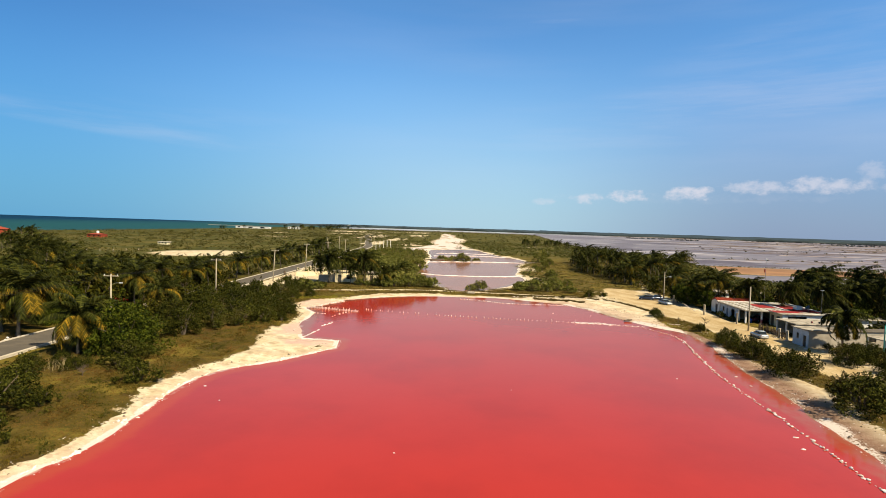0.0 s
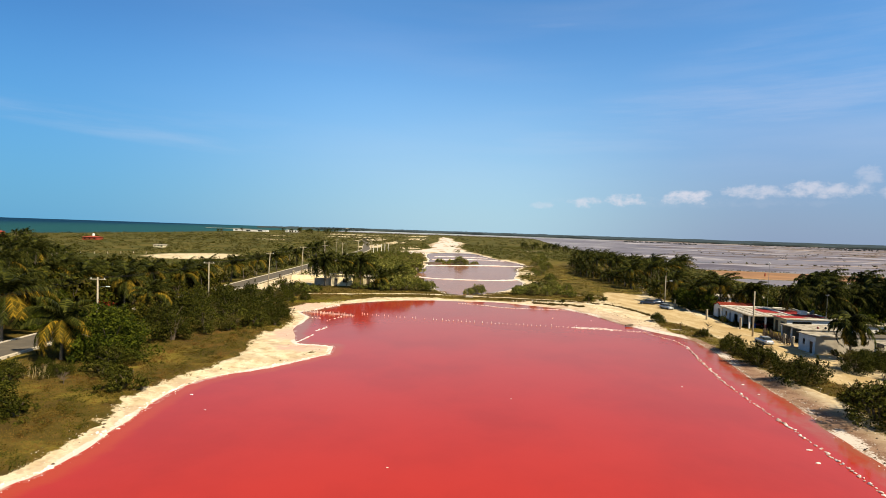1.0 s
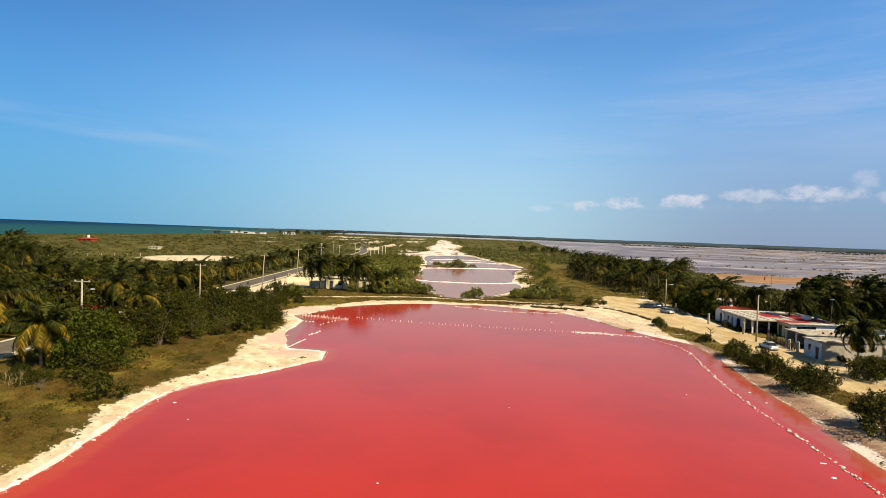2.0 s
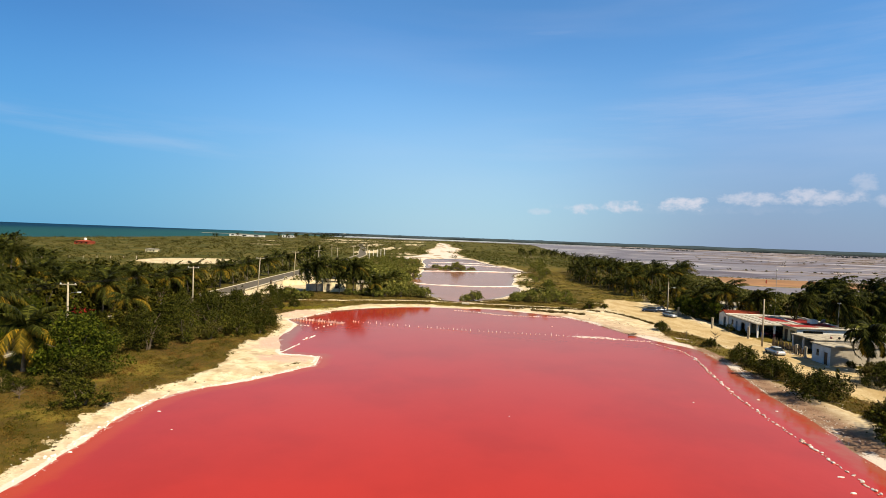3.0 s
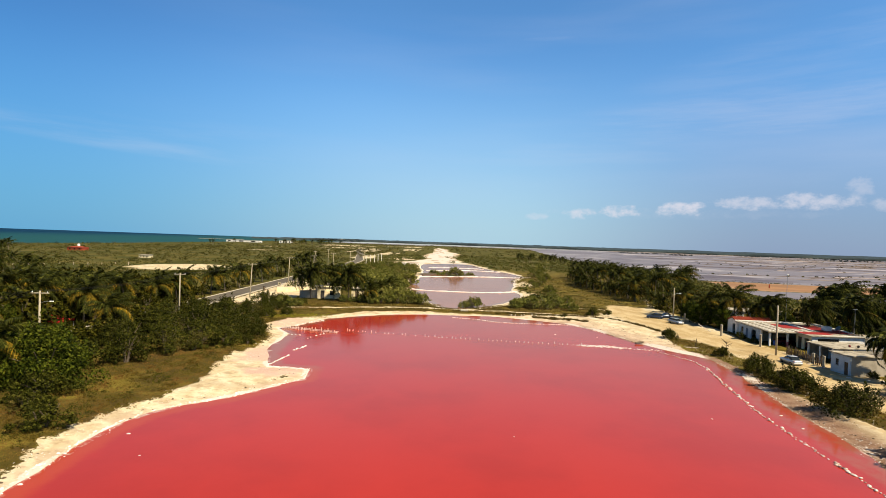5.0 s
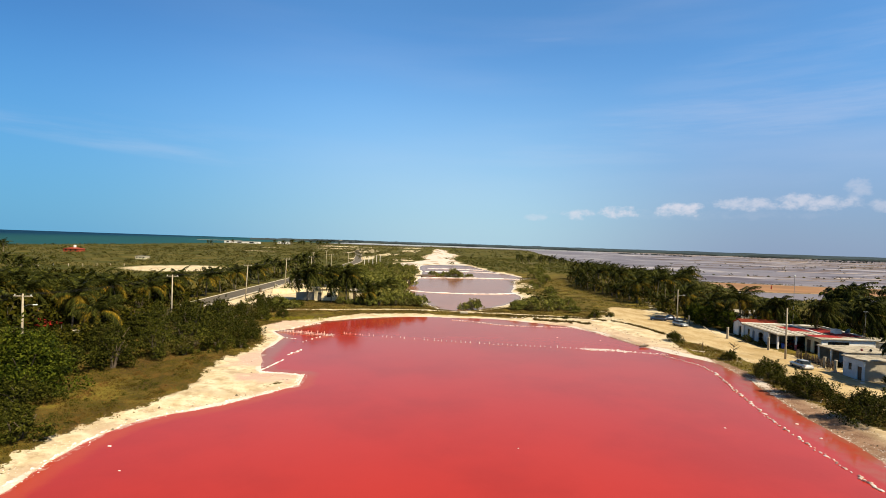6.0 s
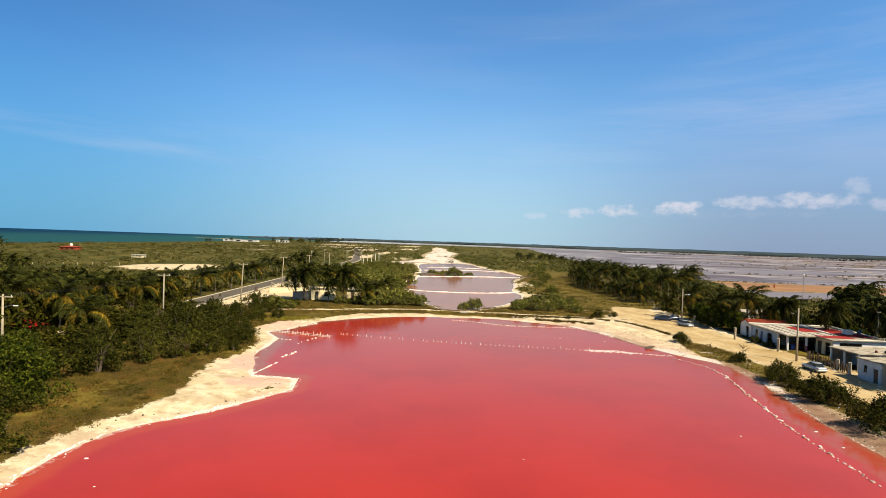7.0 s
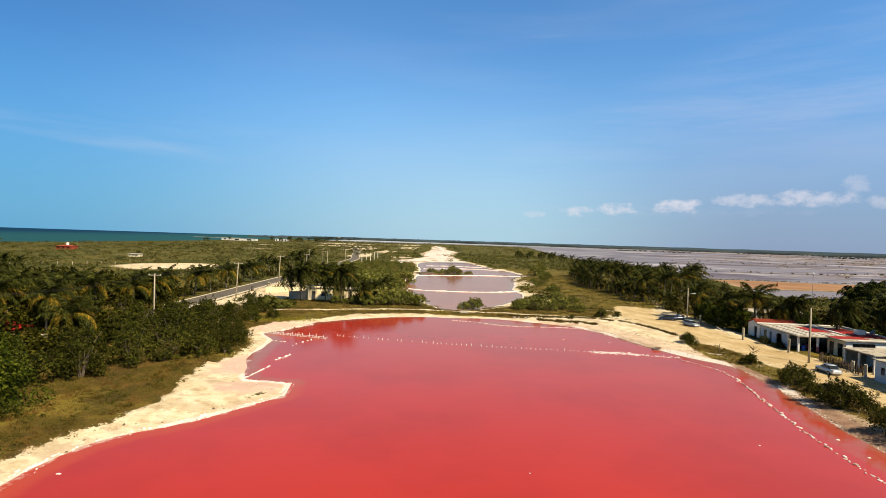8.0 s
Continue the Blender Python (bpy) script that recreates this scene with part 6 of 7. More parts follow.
# white hut and the bare-plaster house behind it
hut = thing("white_hut", "small pale hut with a flat roof, shaded sides coloured blue-white", "hut", Matrix.Translation((57.3, 83.0, Z0)))
hm = Matrix.Translation((0, 3.6, 0)) @ Matrix.Rotation(radians(-90), 4, "Z")
# the pale blue carries the blue-grey shade of the sides away from the sun
part("wall", wall(0, 3.6, -0.2, 2.75, [(0.9, 1.5, 1.15, 2.05), (2.5, 3.25, 0, 1.9)], 0.18), M["paleblue"], hut, "", hm)
window(hut, hm, 0.9, 1.5, 1.15, 2.05, 1)
door(hut, hm, 2.5, 3.25, 0, 1.9, "wood")
part("wall", wall(0.18, 3.7, -0.2, 2.75, [], 0.18), M["grey"], hut, "bare stained plaster wall")
part("wall", wall(0.18, 3.7, -0.2, 2.75, [], 0.18), M["paleblue"], hut, "", Matrix.Translation((0, 3.42, 0)))
part("wall", wall(0.18, 3.42, -0.2, 2.75, [], 0.18), M["grey"], hut, "", Matrix.Translation((3.7, 0, 0)) @ Matrix.Rotation(radians(90), 4, "Z"))
part("roof", box(-0.25, 3.95, -0.25, 3.85, 2.75, 2.9, 0.03), M["roof_white"], hut, "pale flat roof slab")
part("step", box(-0.7, -0.02, 0.2, 1.3, -0.25, 0.1, 0.02), M["kerb"], hut)
gh = thing("plaster_house", "bare grey-brown plaster house with a flat roof", "house", Matrix.Translation((61.3, 83.5, Z0)) @ Matrix.Rotation(radians(6), 4, "Z"))
part("wall", wall(0, 11.5, -0.2, 2.6, [(6.6, 7.9, 1.0, 1.9), (9.4, 10.3, 0, 2.0), (2.4, 3.2, 1.2, 1.9)], 0.2), M["grey"], gh)
window(gh, south, 6.6, 7.9, 1.0, 1.9, 5)
window(gh, south, 2.4, 3.2, 1.2, 1.9, 2)
door(gh, south, 9.4, 10.3, 0, 2.0, "wood")
part("wall", wall(0.2, 2.2, -0.2, 2.6, [], 0.2), M["grey"], gh, "", Matrix.Translation((0.2, 0, 0)) @ Matrix.Rotation(radians(90), 4, "Z"))
part("wall", wall(0.2, 2.2, -0.2, 2.6, [], 0.2), M["grey"], gh, "", Matrix.Translation((11.5, 0, 0)) @ Matrix.Rotation(radians(90), 4, "Z"))
part("wall", wall(0, 11.5, -0.2, 2.6, [], 0.2), M["grey"], gh, "", Matrix.Translation((0, 2.2, 0)))
part("roof", box(-0.1, 11.6, -0.15, 2.5, 2.6, 2.72, 0.03), M["roof_dark"], gh)

shed = thing("roadside_shelter", "small shelter with a flat slab on white posts", "shelter", Matrix.Translation((66.0, 78.6, Z0)))
part("roof", box(0, 6, 0, 4, 2.2, 2.35, 0.03), M["roof"], shed)
for u, v in ((0.2, 0.2), (5.8, 0.2), (0.2, 3.8), (5.8, 3.8)):
    part("post", box(u - 0.1, u + 0.1, v - 0.1, v + 0.1, -0.2, 2.2, 0.02), M["paleblue"], shed)
part("wall", wall(0.3, 5.7, -0.2, 1.0, [], 0.15), M["white"], shed, "", Matrix.Translation((0, 0.1, 0)))
tl = thing("teal_lamp_post", "teal painted post with a curved arm", "lamp post", Matrix.Translation((65.2, 78.0, Z0)))
part("post", tube([(0, 0, -0.2), (0, 0, 3.0), (0.0, 0, 4.6), (0.25, 0, 5.3), (0.8, 0, 5.75), (1.5, 0, 5.9)], [0.1, 0.09, 0.07, 0.06, 0.05, 0.05], 8), M["teal"], tl, smooth=True)
part("lamp_head", box(1.4, 2.0, -0.12, 0.12, 5.84, 5.98, 0.03), M["metal"], tl)

bk = thing("roof_behind_trees", "pale roofed house half hidden behind trees", "house", Matrix.Translation((71, 136, Z0)))
part("wall", wall(0, 12, -0.2, 2.5, [(2, 3.2, 1, 2), (7, 8.2, 1, 2)], 0.2), M["white"], bk)
part("wall", wall(0, 6, -0.2, 2.5, [], 0.2), M["white"], bk, "", Matrix.Translation((0.0, 6.2, 0)) @ Matrix.Rotation(radians(-90), 4, "Z"))
part("roof", box(-0.4, 12.4, -0.4, 6.6, 2.5, 2.68, 0.03), M["roof_white"], bk)

# rough stake fence before the shed, and concrete posts
fence = thing("stake_fence", "rough fence of weathered stakes and clutter", "fence", Matrix.Translation((58.8, 98.6, Z0)))
sm = [part("stake", tube([(0, 0, -0.3), (0.03, 0.02, 0.6), (0.0, 0.06 * k, 1.15 + 0.12 * k)], [0.075, 0.07, 0.05], 6), M["wood"] if k != 2 else M["bark"], fence) for k in range(4)]
for k, ob in enumerate(sm):
    ob.matrix_basis = Matrix.Translation((-0.03 * k, -0.3 * k, 0))
for i in range(4, 50):
    hang("stake", rng.choice(sm).data, fence, "", Matrix.Translation((-0.02 * i + rng.gauss(0, 0.2), -0.21 * i, rng.uniform(-0.35, 0.1))) @ Matrix.Rotation(rng.uniform(0, 6), 4, "Z"))
for z in (0.45, 0.9):
    part("rail", tube([(0, 0, z), (-0.5, -5, z + 0.06), (-1.0, -10.2, z - 0.05)], 0.035, 6), M["wood"], fence)


def concrete_post(x, y, h, label="square concrete gate post beside the track", r=0.16):
    t = thing("concrete_post", label, "post", Matrix.Translation((x, y, Z0)) @ Matrix.Rotation(rng.uniform(0, 1), 4, "Z"), "concrete posts")
    part("post", box(-r, r, -r, r, -0.3, h, 0.025), M["concrete"], t)
    part("cap", box(-r - 0.02, r + 0.02, -r - 0.02, r + 0.02, h, h + 0.05, 0.01), M["kerb"], t)


for x, y, h in ((57.6, 103.9, 2.2), (56.4, 114.6, 2.2), (57.6, 88.4, 1.7), (57.9, 91.0, 1.6), (57.3, 132.2, 2.0)):
    concrete_post(x, y, h)
stone_row("stone_heap", "heap of pale rubble stones beside the road", [(-61.0, 69.5), (-59.6, 71.6), (-58.8, 74.0)], 0.16, 0.42, ROCKS, 0.5, 0.5)
stone_row("stone_border", "low border of pale stones before the hut", [(57.4, 88.0), (56.8, 89.5), (57.2, 91.2)], 0.35, 0.5, ROCKS, 0.3, 0.45)
stone_row("stone_border", "low border of pale stones round a flower bed", [(56.4, 82.2), (58.8, 80.6), (62.2, 79.6), (65.0, 79.8)], 0.45, 0.5, ROCKS, 0.1, 0.42)
brd = thing("leaning_plank", "long plank leaning by the roadside trees", "plank", Matrix.Translation((56.9, 119.5, Z0)) @ Matrix.Rotation(2.3, 4, "Z"))
part("board", tube([(0, 0, 0), (2.6, 0, 1.3)], 0.07, 5), M["stake"], brd)
small_bush = copy_thing(shrub_c, place(None, 58.3, 111.4, 20, 0.75) @ Matrix.Diagonal([1 / s for s in shrub_c.scale] + [1]))
tagged(small_bush, "small leafy bush before the house wall")
for x, y, k in ((59.2, 108.3, 0.55), (59.8, 82.0, 0.55), (62.2, 81.7, 0.5), (64.5, 82.2, 0.6)):
    tagged(copy_thing(shrub_c, place(None, x, y, 60 * k, k) @ Matrix.Diagonal([1 / s for s in shrub_c.scale] + [1])), "small leafy bush before the house wall")

# ---- west side: cream house by the road ----
ch = thing("cream_house", "small cream plastered house with a flat roof, under palms", "house", facing(-31.2, 156.2, 16) @ Matrix.Translation((0, 0, Z0)))
part("wall", wall(0, 6.2, -0.2, 3.05, [(0.9, 1.8, 0, 2.2), (3.3, 4.5, 1.0, 2.2)], 0.2), M["cream"], ch)
door(ch, south, 0.9, 1.8, 0, 2.2, "dark")
window(ch, south, 3.3, 4.5, 1.0, 2.2, 2)
part("wall", wall(0.2, 5.8, -0.2, 3.05, [], 0.2), M["cream"], ch, "", Matrix.Translation((0.2, 0, 0)) @ Matrix.Rotation(radians(90), 4, "Z"))
part("wall", wall(0.2, 5.8, -0.2, 3.05, [(2, 3, 1, 2)], 0.2), M["cream"], ch, "", Matrix.Translation((6.2, 0, 0)) @ Matrix.Rotation(radians(90), 4, "Z"))
part("wall", wall(0, 6.2, -0.2, 3.05, [], 0.2), M["cream"], ch, "", Matrix.Translation((0, 5.8, 0)))
cr = part("roof", box(-0.3, 6.5, -0.3, 6.3, 3.05, 3.2, 0.03), M["roof"], ch)
part("parapet", box(-0.3, 6.5, -0.3, -0.1, 3.2, 3.5, 0.02), M["cream"], cr)
part("parapet", box(6.3, 6.5, -0.1, 6.3, 3.2, 3.5, 0.02), M["cream"], cr)
# grey instead of cream: the wall's shade is given by its material
part("porch_wall", wall(-4.6, 0, -0.2, 2.2, [], 0.2), M["grey"], ch, "side wall with its shade put into the grey colour", Matrix.Translation((0, 0.8, 0)))
for u, v in ((2.2, 2.4), (4.6, 3.6)):
    tk = thing("water_tank", "small pale rooftop water tank", "water tank", Matrix.Translation((-31.2 + u, 156.8 + v, Z0 + 3.2)))
    part("tank", tube([(0, 0, 0), (0, 0, 0.5), (0, 0, 0.8), (0, 0, 0.95)], [0.5, 0.52, 0.5, 0.2], 12), M["roof_white"], tk, smooth=True)
c2 = thing("cream_house", "cream house with a small yellow upper room, among palms", "house", Matrix.Translation((-22.4, 158.5, Z0)))
part("wall", wall(0, 9, -0.2, 2.7, [(1, 2, 0, 2.1), (4, 5.2, 1, 2), (6.8, 7.8, 1, 2)], 0.2), M["cream"], c2)
door(c2, south, 1, 2, 0, 2.1, "wood")
window(c2, south, 4, 5.2, 1, 2)
window(c2, south, 6.8, 7.8, 1, 2)
part("wall", wall(0.2, 6, -0.2, 2.7, [], 0.2), M["cream"], c2, "", Matrix.Translation((9.0, 0, 0)) @ Matrix.Rotation(radians(90), 4, "Z"))
part("wall", wall(0.2, 6, -0.2, 2.7, [], 0.2), M["cream"], c2, "", Matrix.Translation((0.2, 0, 0)) @ Matrix.Rotation(radians(90), 4, "Z"))
part("roof", box(-0.3, 9.3, -0.3, 6.3, 2.7, 2.85, 0.03), M["roof"], c2)
up = part("upper_room", wall(0, 3.2, 2.85, 4.6, [(0.6, 1.4, 3.5, 4.2)], 1.8), M["ochre"], c2, "ochre yellow upper room", Matrix.Translation((4.6, 1.2, 0)))
part("upper_roof", box(-0.2, 3.4, -0.2, 2.0, 4.6, 4.75, 0.03), M["cream"], up)
# boundary wall, gate posts and roadside things
for pts, h in (([(-46.4, 170.5), (-37.0, 174.5)], 1.5), ([(-46.4, 170.5), (-47.2, 182.0)], 1.3), ([(-37.0, 174.5), (-36.0, 162.5)], 1.5)):
    (x0, y0), (x1, y1) = pts
    L = math.hypot(x1 - x0, y1 - y0)
    b = thing("boundary_wall", "low cream plastered boundary wall", "wall", facing(x0, y0, math.degrees(math.atan2(y1 - y0, x1 - x0))) @ Matrix.Translation((0, 0, Z0)))
    part("wall", box(0.1, L - 0.1, 0, 0.2, -0.2, h, 0.02), M["cream"], b)
    part("coping", box(0.05, L - 0.05, -0.04, 0.24, h, h + 0.08, 0.02), M["kerb"], b)
for x, y, h in ((-49.7, 184.0, 1.7), (-48.6, 182.0, 1.7), (-50.0, 208.0, 2.2), (-50.8, 228.0, 2.4), (-47.5, 166.0, 1.2)):
    concrete_post(x, y, h, "white roadside concrete post", 0.18)
bl = thing("rubbish_drum", "dark rusty drum at the road edge", "drum", Matrix.Translation((-50.6, 172.5, 0.5)))
part("body", tube([(0, 0, -0.1), (0, 0, 0.35), (0, 0, 0.8), (0, 0, 1.2)], [0.32, 0.36, 0.36, 0.33], 12), M["bark"], bl)
part("rim", tube([(0, 0, 1.2), (0, 0, 1.26)], 0.37, 12), M["tyre"], bl)

tent = thing("red_awning", "red canvas awning on thin poles under palms", "awning", Matrix.Translation((-60.5, 97.0, Z0 - 0.45)))
bm = bmesh.new()
apex, base = bm.verts.new((0, 0, 3.3)), [bm.verts.new(p) for p in ((-2.4, -1.9, 2.4), (2.4, -1.9, 2.4), (2.4, 1.9, 2.4), (-2.4, 1.9, 2.4))]
low = [bm.verts.new(v.co - Vector((0, 0, 0.25))) for v in base]
for i in range(4):
    j = (i + 1) % 4
    bm.faces.new((base[i], base[j], apex)), bm.faces.new((low[i], low[j], base[j], base[i]))
bmesh.ops.solidify(bm, geom=bm.faces[:], thickness=0.02)
part("canopy", bm, M["tarp"], tent)
for u in (-2.3, 2.3):
    for v in (-1.8, 1.8):
        part("pole", tube([(u, v, -0.2), (u, v, 2.42)], 0.04, 6), M["metal"], tent)

# far houses on the shore
def far_house(x, y, w, d, h, walls, roof_mat, label, hip=0.0, n=3, name="beach_house"):
    t = thing(name, label, "house", Matrix.Translation((x, y, 0.4)))
    op = [(w * (i + 0.3) / n, w * (i + 0.65) / n, 0.8, h * 0.8) for i in range(n)]
    part("wall", wall(0, w, -0.3, h, op, 0.25), M[walls], t)
    for o in op:
        part("window", box(o[0], o[1], 0.1, 0.14, o[2], o[3]), M["glass"], t)
    part("wall", wall(0.25, d, -0.3, h, [], 0.25), M[walls], t, "", Matrix.Translation((0.25, 0, 0)) @ Matrix.Rotation(radians(90), 4, "Z"))
    part("wall", wall(0.25, d, -0.3, h, [], 0.25), M[walls], t, "", Matrix.Translation((w, 0, 0)) @ Matrix.Rotation(radians(90), 4, "Z"))
    part("wall", wall(0, w, -0.3, h, [], 0.25), M[walls], t, "", Matrix.Translation((0, d, 0)))
    bm = bmesh.new()
    o, i = 0.5, max(0.5, d * 0.45) if hip else 0.3
    lo = [bm.verts.new(p) for p in ((-o, -o, h), (w + o, -o, h), (w + o, d + o, h), (-o, d + o, h))]
    hi = [bm.verts.new(p) for p in ((i, i, h + hip + 0.3), (w - i, i, h + hip + 0.3), (w - i, d - i, h + hip + 0.3), (i, d - i, h + hip + 0.3))]
    bm.faces.new(lo[::-1]), bm.faces.new(hi)
    for k in range(4):
        bm.faces.new((lo[k], lo[(k + 1) % 4], hi[(k + 1) % 4], hi[k]))
    part("roof", bm, M[roof_mat], t)
    return t


far_house(-279, 424, 11, 8, 2.4, "rust", "rust", "low red beach house in the scrub", 0.6)
cap = thing("roof_tank", "white tank on a red roof", "water tank", Matrix.Translation((-273, 428, 3.68)))
part("tank", tube([(0, 0, 0), (0, 0, 1.4), (0, 0, 1.9)], [1.0, 1.0, 0.4], 10), M["white"], cap)
far_house(-182, 345, 6, 5, 1.7, "cream", "roof_white", "low cream hut in the scrub")
far_house(-366, 418, 22, 12, 4.2, "rust", "rust", "large house with a red hipped roof", 2.4)
far_house(-420, 1150, 50, 18, 4.0, "white", "roof_white", "long low white building near the sea", 0, 2)
far_house(-455, 1190, 30, 14, 4.0, "white", "roof_white", "long low white building near the sea", 0, 2)
far_house(-352, 1230, 26, 14, 5.5, "white", "roof_white", "long low white building near the sea", 0, 4)
far_house(-440, 2500, 18, 12, 7.0, "white", "roof_white", "far white building on the headland", 3, 4)
pier = thing("far_pier", "far pale pier in the sea", "pier", Matrix.Translation((-640, 1480, 0)))
part("deck", box(0, 120, -3, 3, 1.6, 2.6, 0.1), M["roof_white"], pier)
for i in range(12):
    part("pile", tube([(5 + i * 10, 0, -2), (5 + i * 10, 0, 1.6)], 0.6, 6), M["concrete"], pier)


far_palm = palm(9, 5.0, 13, 4.6, 11, "distant coconut palm standing in the coastal scrub", 0, (1.2, -0.3, -0.3), 0.8, 0.2)
fp = [(-271, 337, 1.0), (-262, 342, 1.1), (-284, 374, 1.1), (-209, 256, 1.0), (-200, 250, 0.9), (-216, 268, 1.1), (-296, 380, 1.0), (-332, 823, 1.0), (-352, 860, 1.0), (-385, 1050, 1.1), (-140, 205, 0.9), (-152, 214, 1.0), (-163, 222, 0.9), (-132, 188, 1.0)]
fp += [(rng.uniform(-330, -215), rng.uniform(980, 1300), rng.uniform(1.0, 1.5)) for _ in range(22)] + [(rng.uniform(80, 126), rng.uniform(470, 600), rng.uniform(0.7, 0.95)) for _ in range(26)]
fp += [(rng.uniform(-74, -62), rng.uniform(236, 330), rng.uniform(0.8, 1.1)) for _ in range(12)]
spread(far_palm, upwind(fp), "distant coconut palms")
for i in range(9):
    p = thing("field_post", "thin pale fence post in the scrub", "post", Matrix.Translation((-182 + i * 4.4, 246 + i * 3.2, Z0)), "field fence posts")
    part("post", tube([(0, 0, -0.2), (0.02, 0, 1.5)], [0.1, 0.08], 6), M["stake"], p)


# ---- poles and wires ----
def pole(x, y, top, arm=1.9, lean=0.0, label="grey concrete utility pole with a crossarm", lamp=False):
    t = thing("utility_pole", label, "utility pole", Matrix.Translation((x, y, Z0)), "utility poles")
    h = top - Z0
    part("shaft", tube([(0, 0, -0.5), (lean * 0.5, 0, h * 0.5), (lean, 0, h)], [0.165, 0.135, 0.10], 8), M["concrete"], t, smooth=True)
    if arm:
        c = part("crossarm", box(lean - arm / 2, lean + arm / 2, -0.06, 0.06, h - 0.35, h - 0.22, 0.01), M["concrete"], t)
        for u in (-0.45, 0.0, 0.45):
            part("insulator", tube([(lean + u * arm * 0.95, 0, h - 0.22), (lean + u * arm * 0.95, 0, h - 0.05)], [0.06, 0.04], 6), M["light_white"], c)
    if lamp:
        a = part("lamp_arm", tube([(lean, 0, h - 1.6), (lean + 0.6, 0, h - 1.3), (lean + 1.3, 0, h - 1.25)], 0.03, 6), M["metal"], t)
        part("lamp_head", box(lean + 1.2, lean + 1.7, -0.1, 0.1, h - 1.33, h - 1.2, 0.03), M["light_white"], a)
    return (x + lean, y, top - 0.05)


west_line = [(-48.2, 42, 9.4), (-48.0, 77, 9.3), (-47.6, 112.5, 9.4), (-48.4, 153.5, 9.5), (-49.3, 193.5, 9.9), (-49.8, 234, 9.4), (-49.6, 275, 9.4), (-48.2, 318, 9.4), (-46, 362, 9.4)]
tops = [pole(x, y, z, 2.2, 0.45 if 150 < y < 200 else 0.0, lamp=i == 1) for i, (x, y, z) in enumerate(west_line)]
for x, y, z in ((-64, 300, 9.4), (-66, 345, 9.4)):
    pole(x, y, z, 1.6)
east_tops = [pole(55.7, 96.5, 8.5, 0, 0.0, "slim grey concrete utility pole beside the track"), pole(57.0, 137.5, 7.8, 0, 0.0, "slim grey concrete utility pole beside parked cars", True), pole(57.5, 50, 8.3, 0, 0.0, "slim grey concrete utility pole beside the track")]


def wires(name, label, stations, offsets, sag=0.6):
    t = thing(name, label, "power line", Matrix.Translation(stations[0]))
    o = Vector(stations[0])
    for a, b in zip(stations, stations[1:]):
        for u in offsets:
            A, B = Vector(a) - o + Vector((u, 0, 0)), Vector(b) - o + Vector((u, 0, 0))
            part("wire", tube([A.lerp(B, k / 6) - Vector((0, 0, sag * 4 * (k / 6) * (1 - k / 6))) for k in range(7)], 0.012, 4), M["tyre"], t)


wires("power_line", "three thin sagging overhead wires between poles", tops, (-0.95, 0.0, 0.95))
wires("power_line", "single sagging overhead wire along the track", [east_tops[2], east_tops[0], east_tops[1]], (0.0,))
lamp = thing("mast_light", "tall thin steel mast with a small white light", "mast", Matrix.Translation((71.5, 118.6, Z0)))
part("mast", tube([(0, 0, -0.2), (0, 0, 6), (0, 0, 12)], [0.06, 0.05, 0.04], 6), M["metal"], lamp)
part("lamp_head", tube([(0, 0, 11.95), (0, 0, 12.2), (0, 0, 12.4)], [0.12, 0.2, 0.08], 8), M["light_white"], lamp)
mast2 = thing("mast_light", "thin steel yard mast with a flat lamp", "mast", Matrix.Translation((72.6, 102.0, 3.25)))
part("mast", tube([(0, 0, -0.1), (0, 0, 4.4)], 0.05, 6), M["metal"], mast2)
part("lamp_head", box(-0.35, 0.35, -0.12, 0.12, 4.4, 4.5, 0.02), M["light_white"], mast2)
for i in range(5):
    p = thing("marker_post", "slim white post beside the far road", "post", Matrix.Translation((-43.5 + i * 1.2, 352 + i * 12, Z0)), "far white posts")
    part("post", tube([(0, 0, -0.2), (0, 0, 6.0)], [0.2, 0.15], 6), M["white"], p)
tp = thing("orange_post", "small orange marker post on the mud flat", "post", Matrix.Translation((157, 262, 0.1)))
part("post", tube([(0, 0, -0.2), (0, 0, 1.0), (0, 0, 1.8)], [0.25, 0.3, 0.18], 8), M["rust"], tp)


# ---- cars ----
def loft(sections, bm=None):
    """Closed skin through sections (x, half width, low, high, tuck)."""
    bm = bm or bmesh.new()
    rings = []
    for x, w, lo, hi, tuck in sections:
        mid = lo + (hi - lo) * 0.55
        rings.append([bm.verts.new(p) for p in ((x, -w * 0.92, lo), (x, w * 0.92, lo), (x, w, mid), (x, w - tuck, hi - 0.04), (x, (w - tuck) * 0.9, hi), (x, -(w - tuck) * 0.9, hi), (x, -(w - tuck), hi - 0.04), (x, -w, mid))])
    for a, b in zip(rings, rings[1:]):
        for j in range(8):
            bm.faces.new((a[j], a[(j + 1) % 8], b[(j + 1) % 8], b[j]))
    bm.faces.new(rings[0][::-1]), bm.faces.new(rings[-1])
    bmesh.ops.recalc_face_normals(bm, faces=bm.faces[:])
    return bm


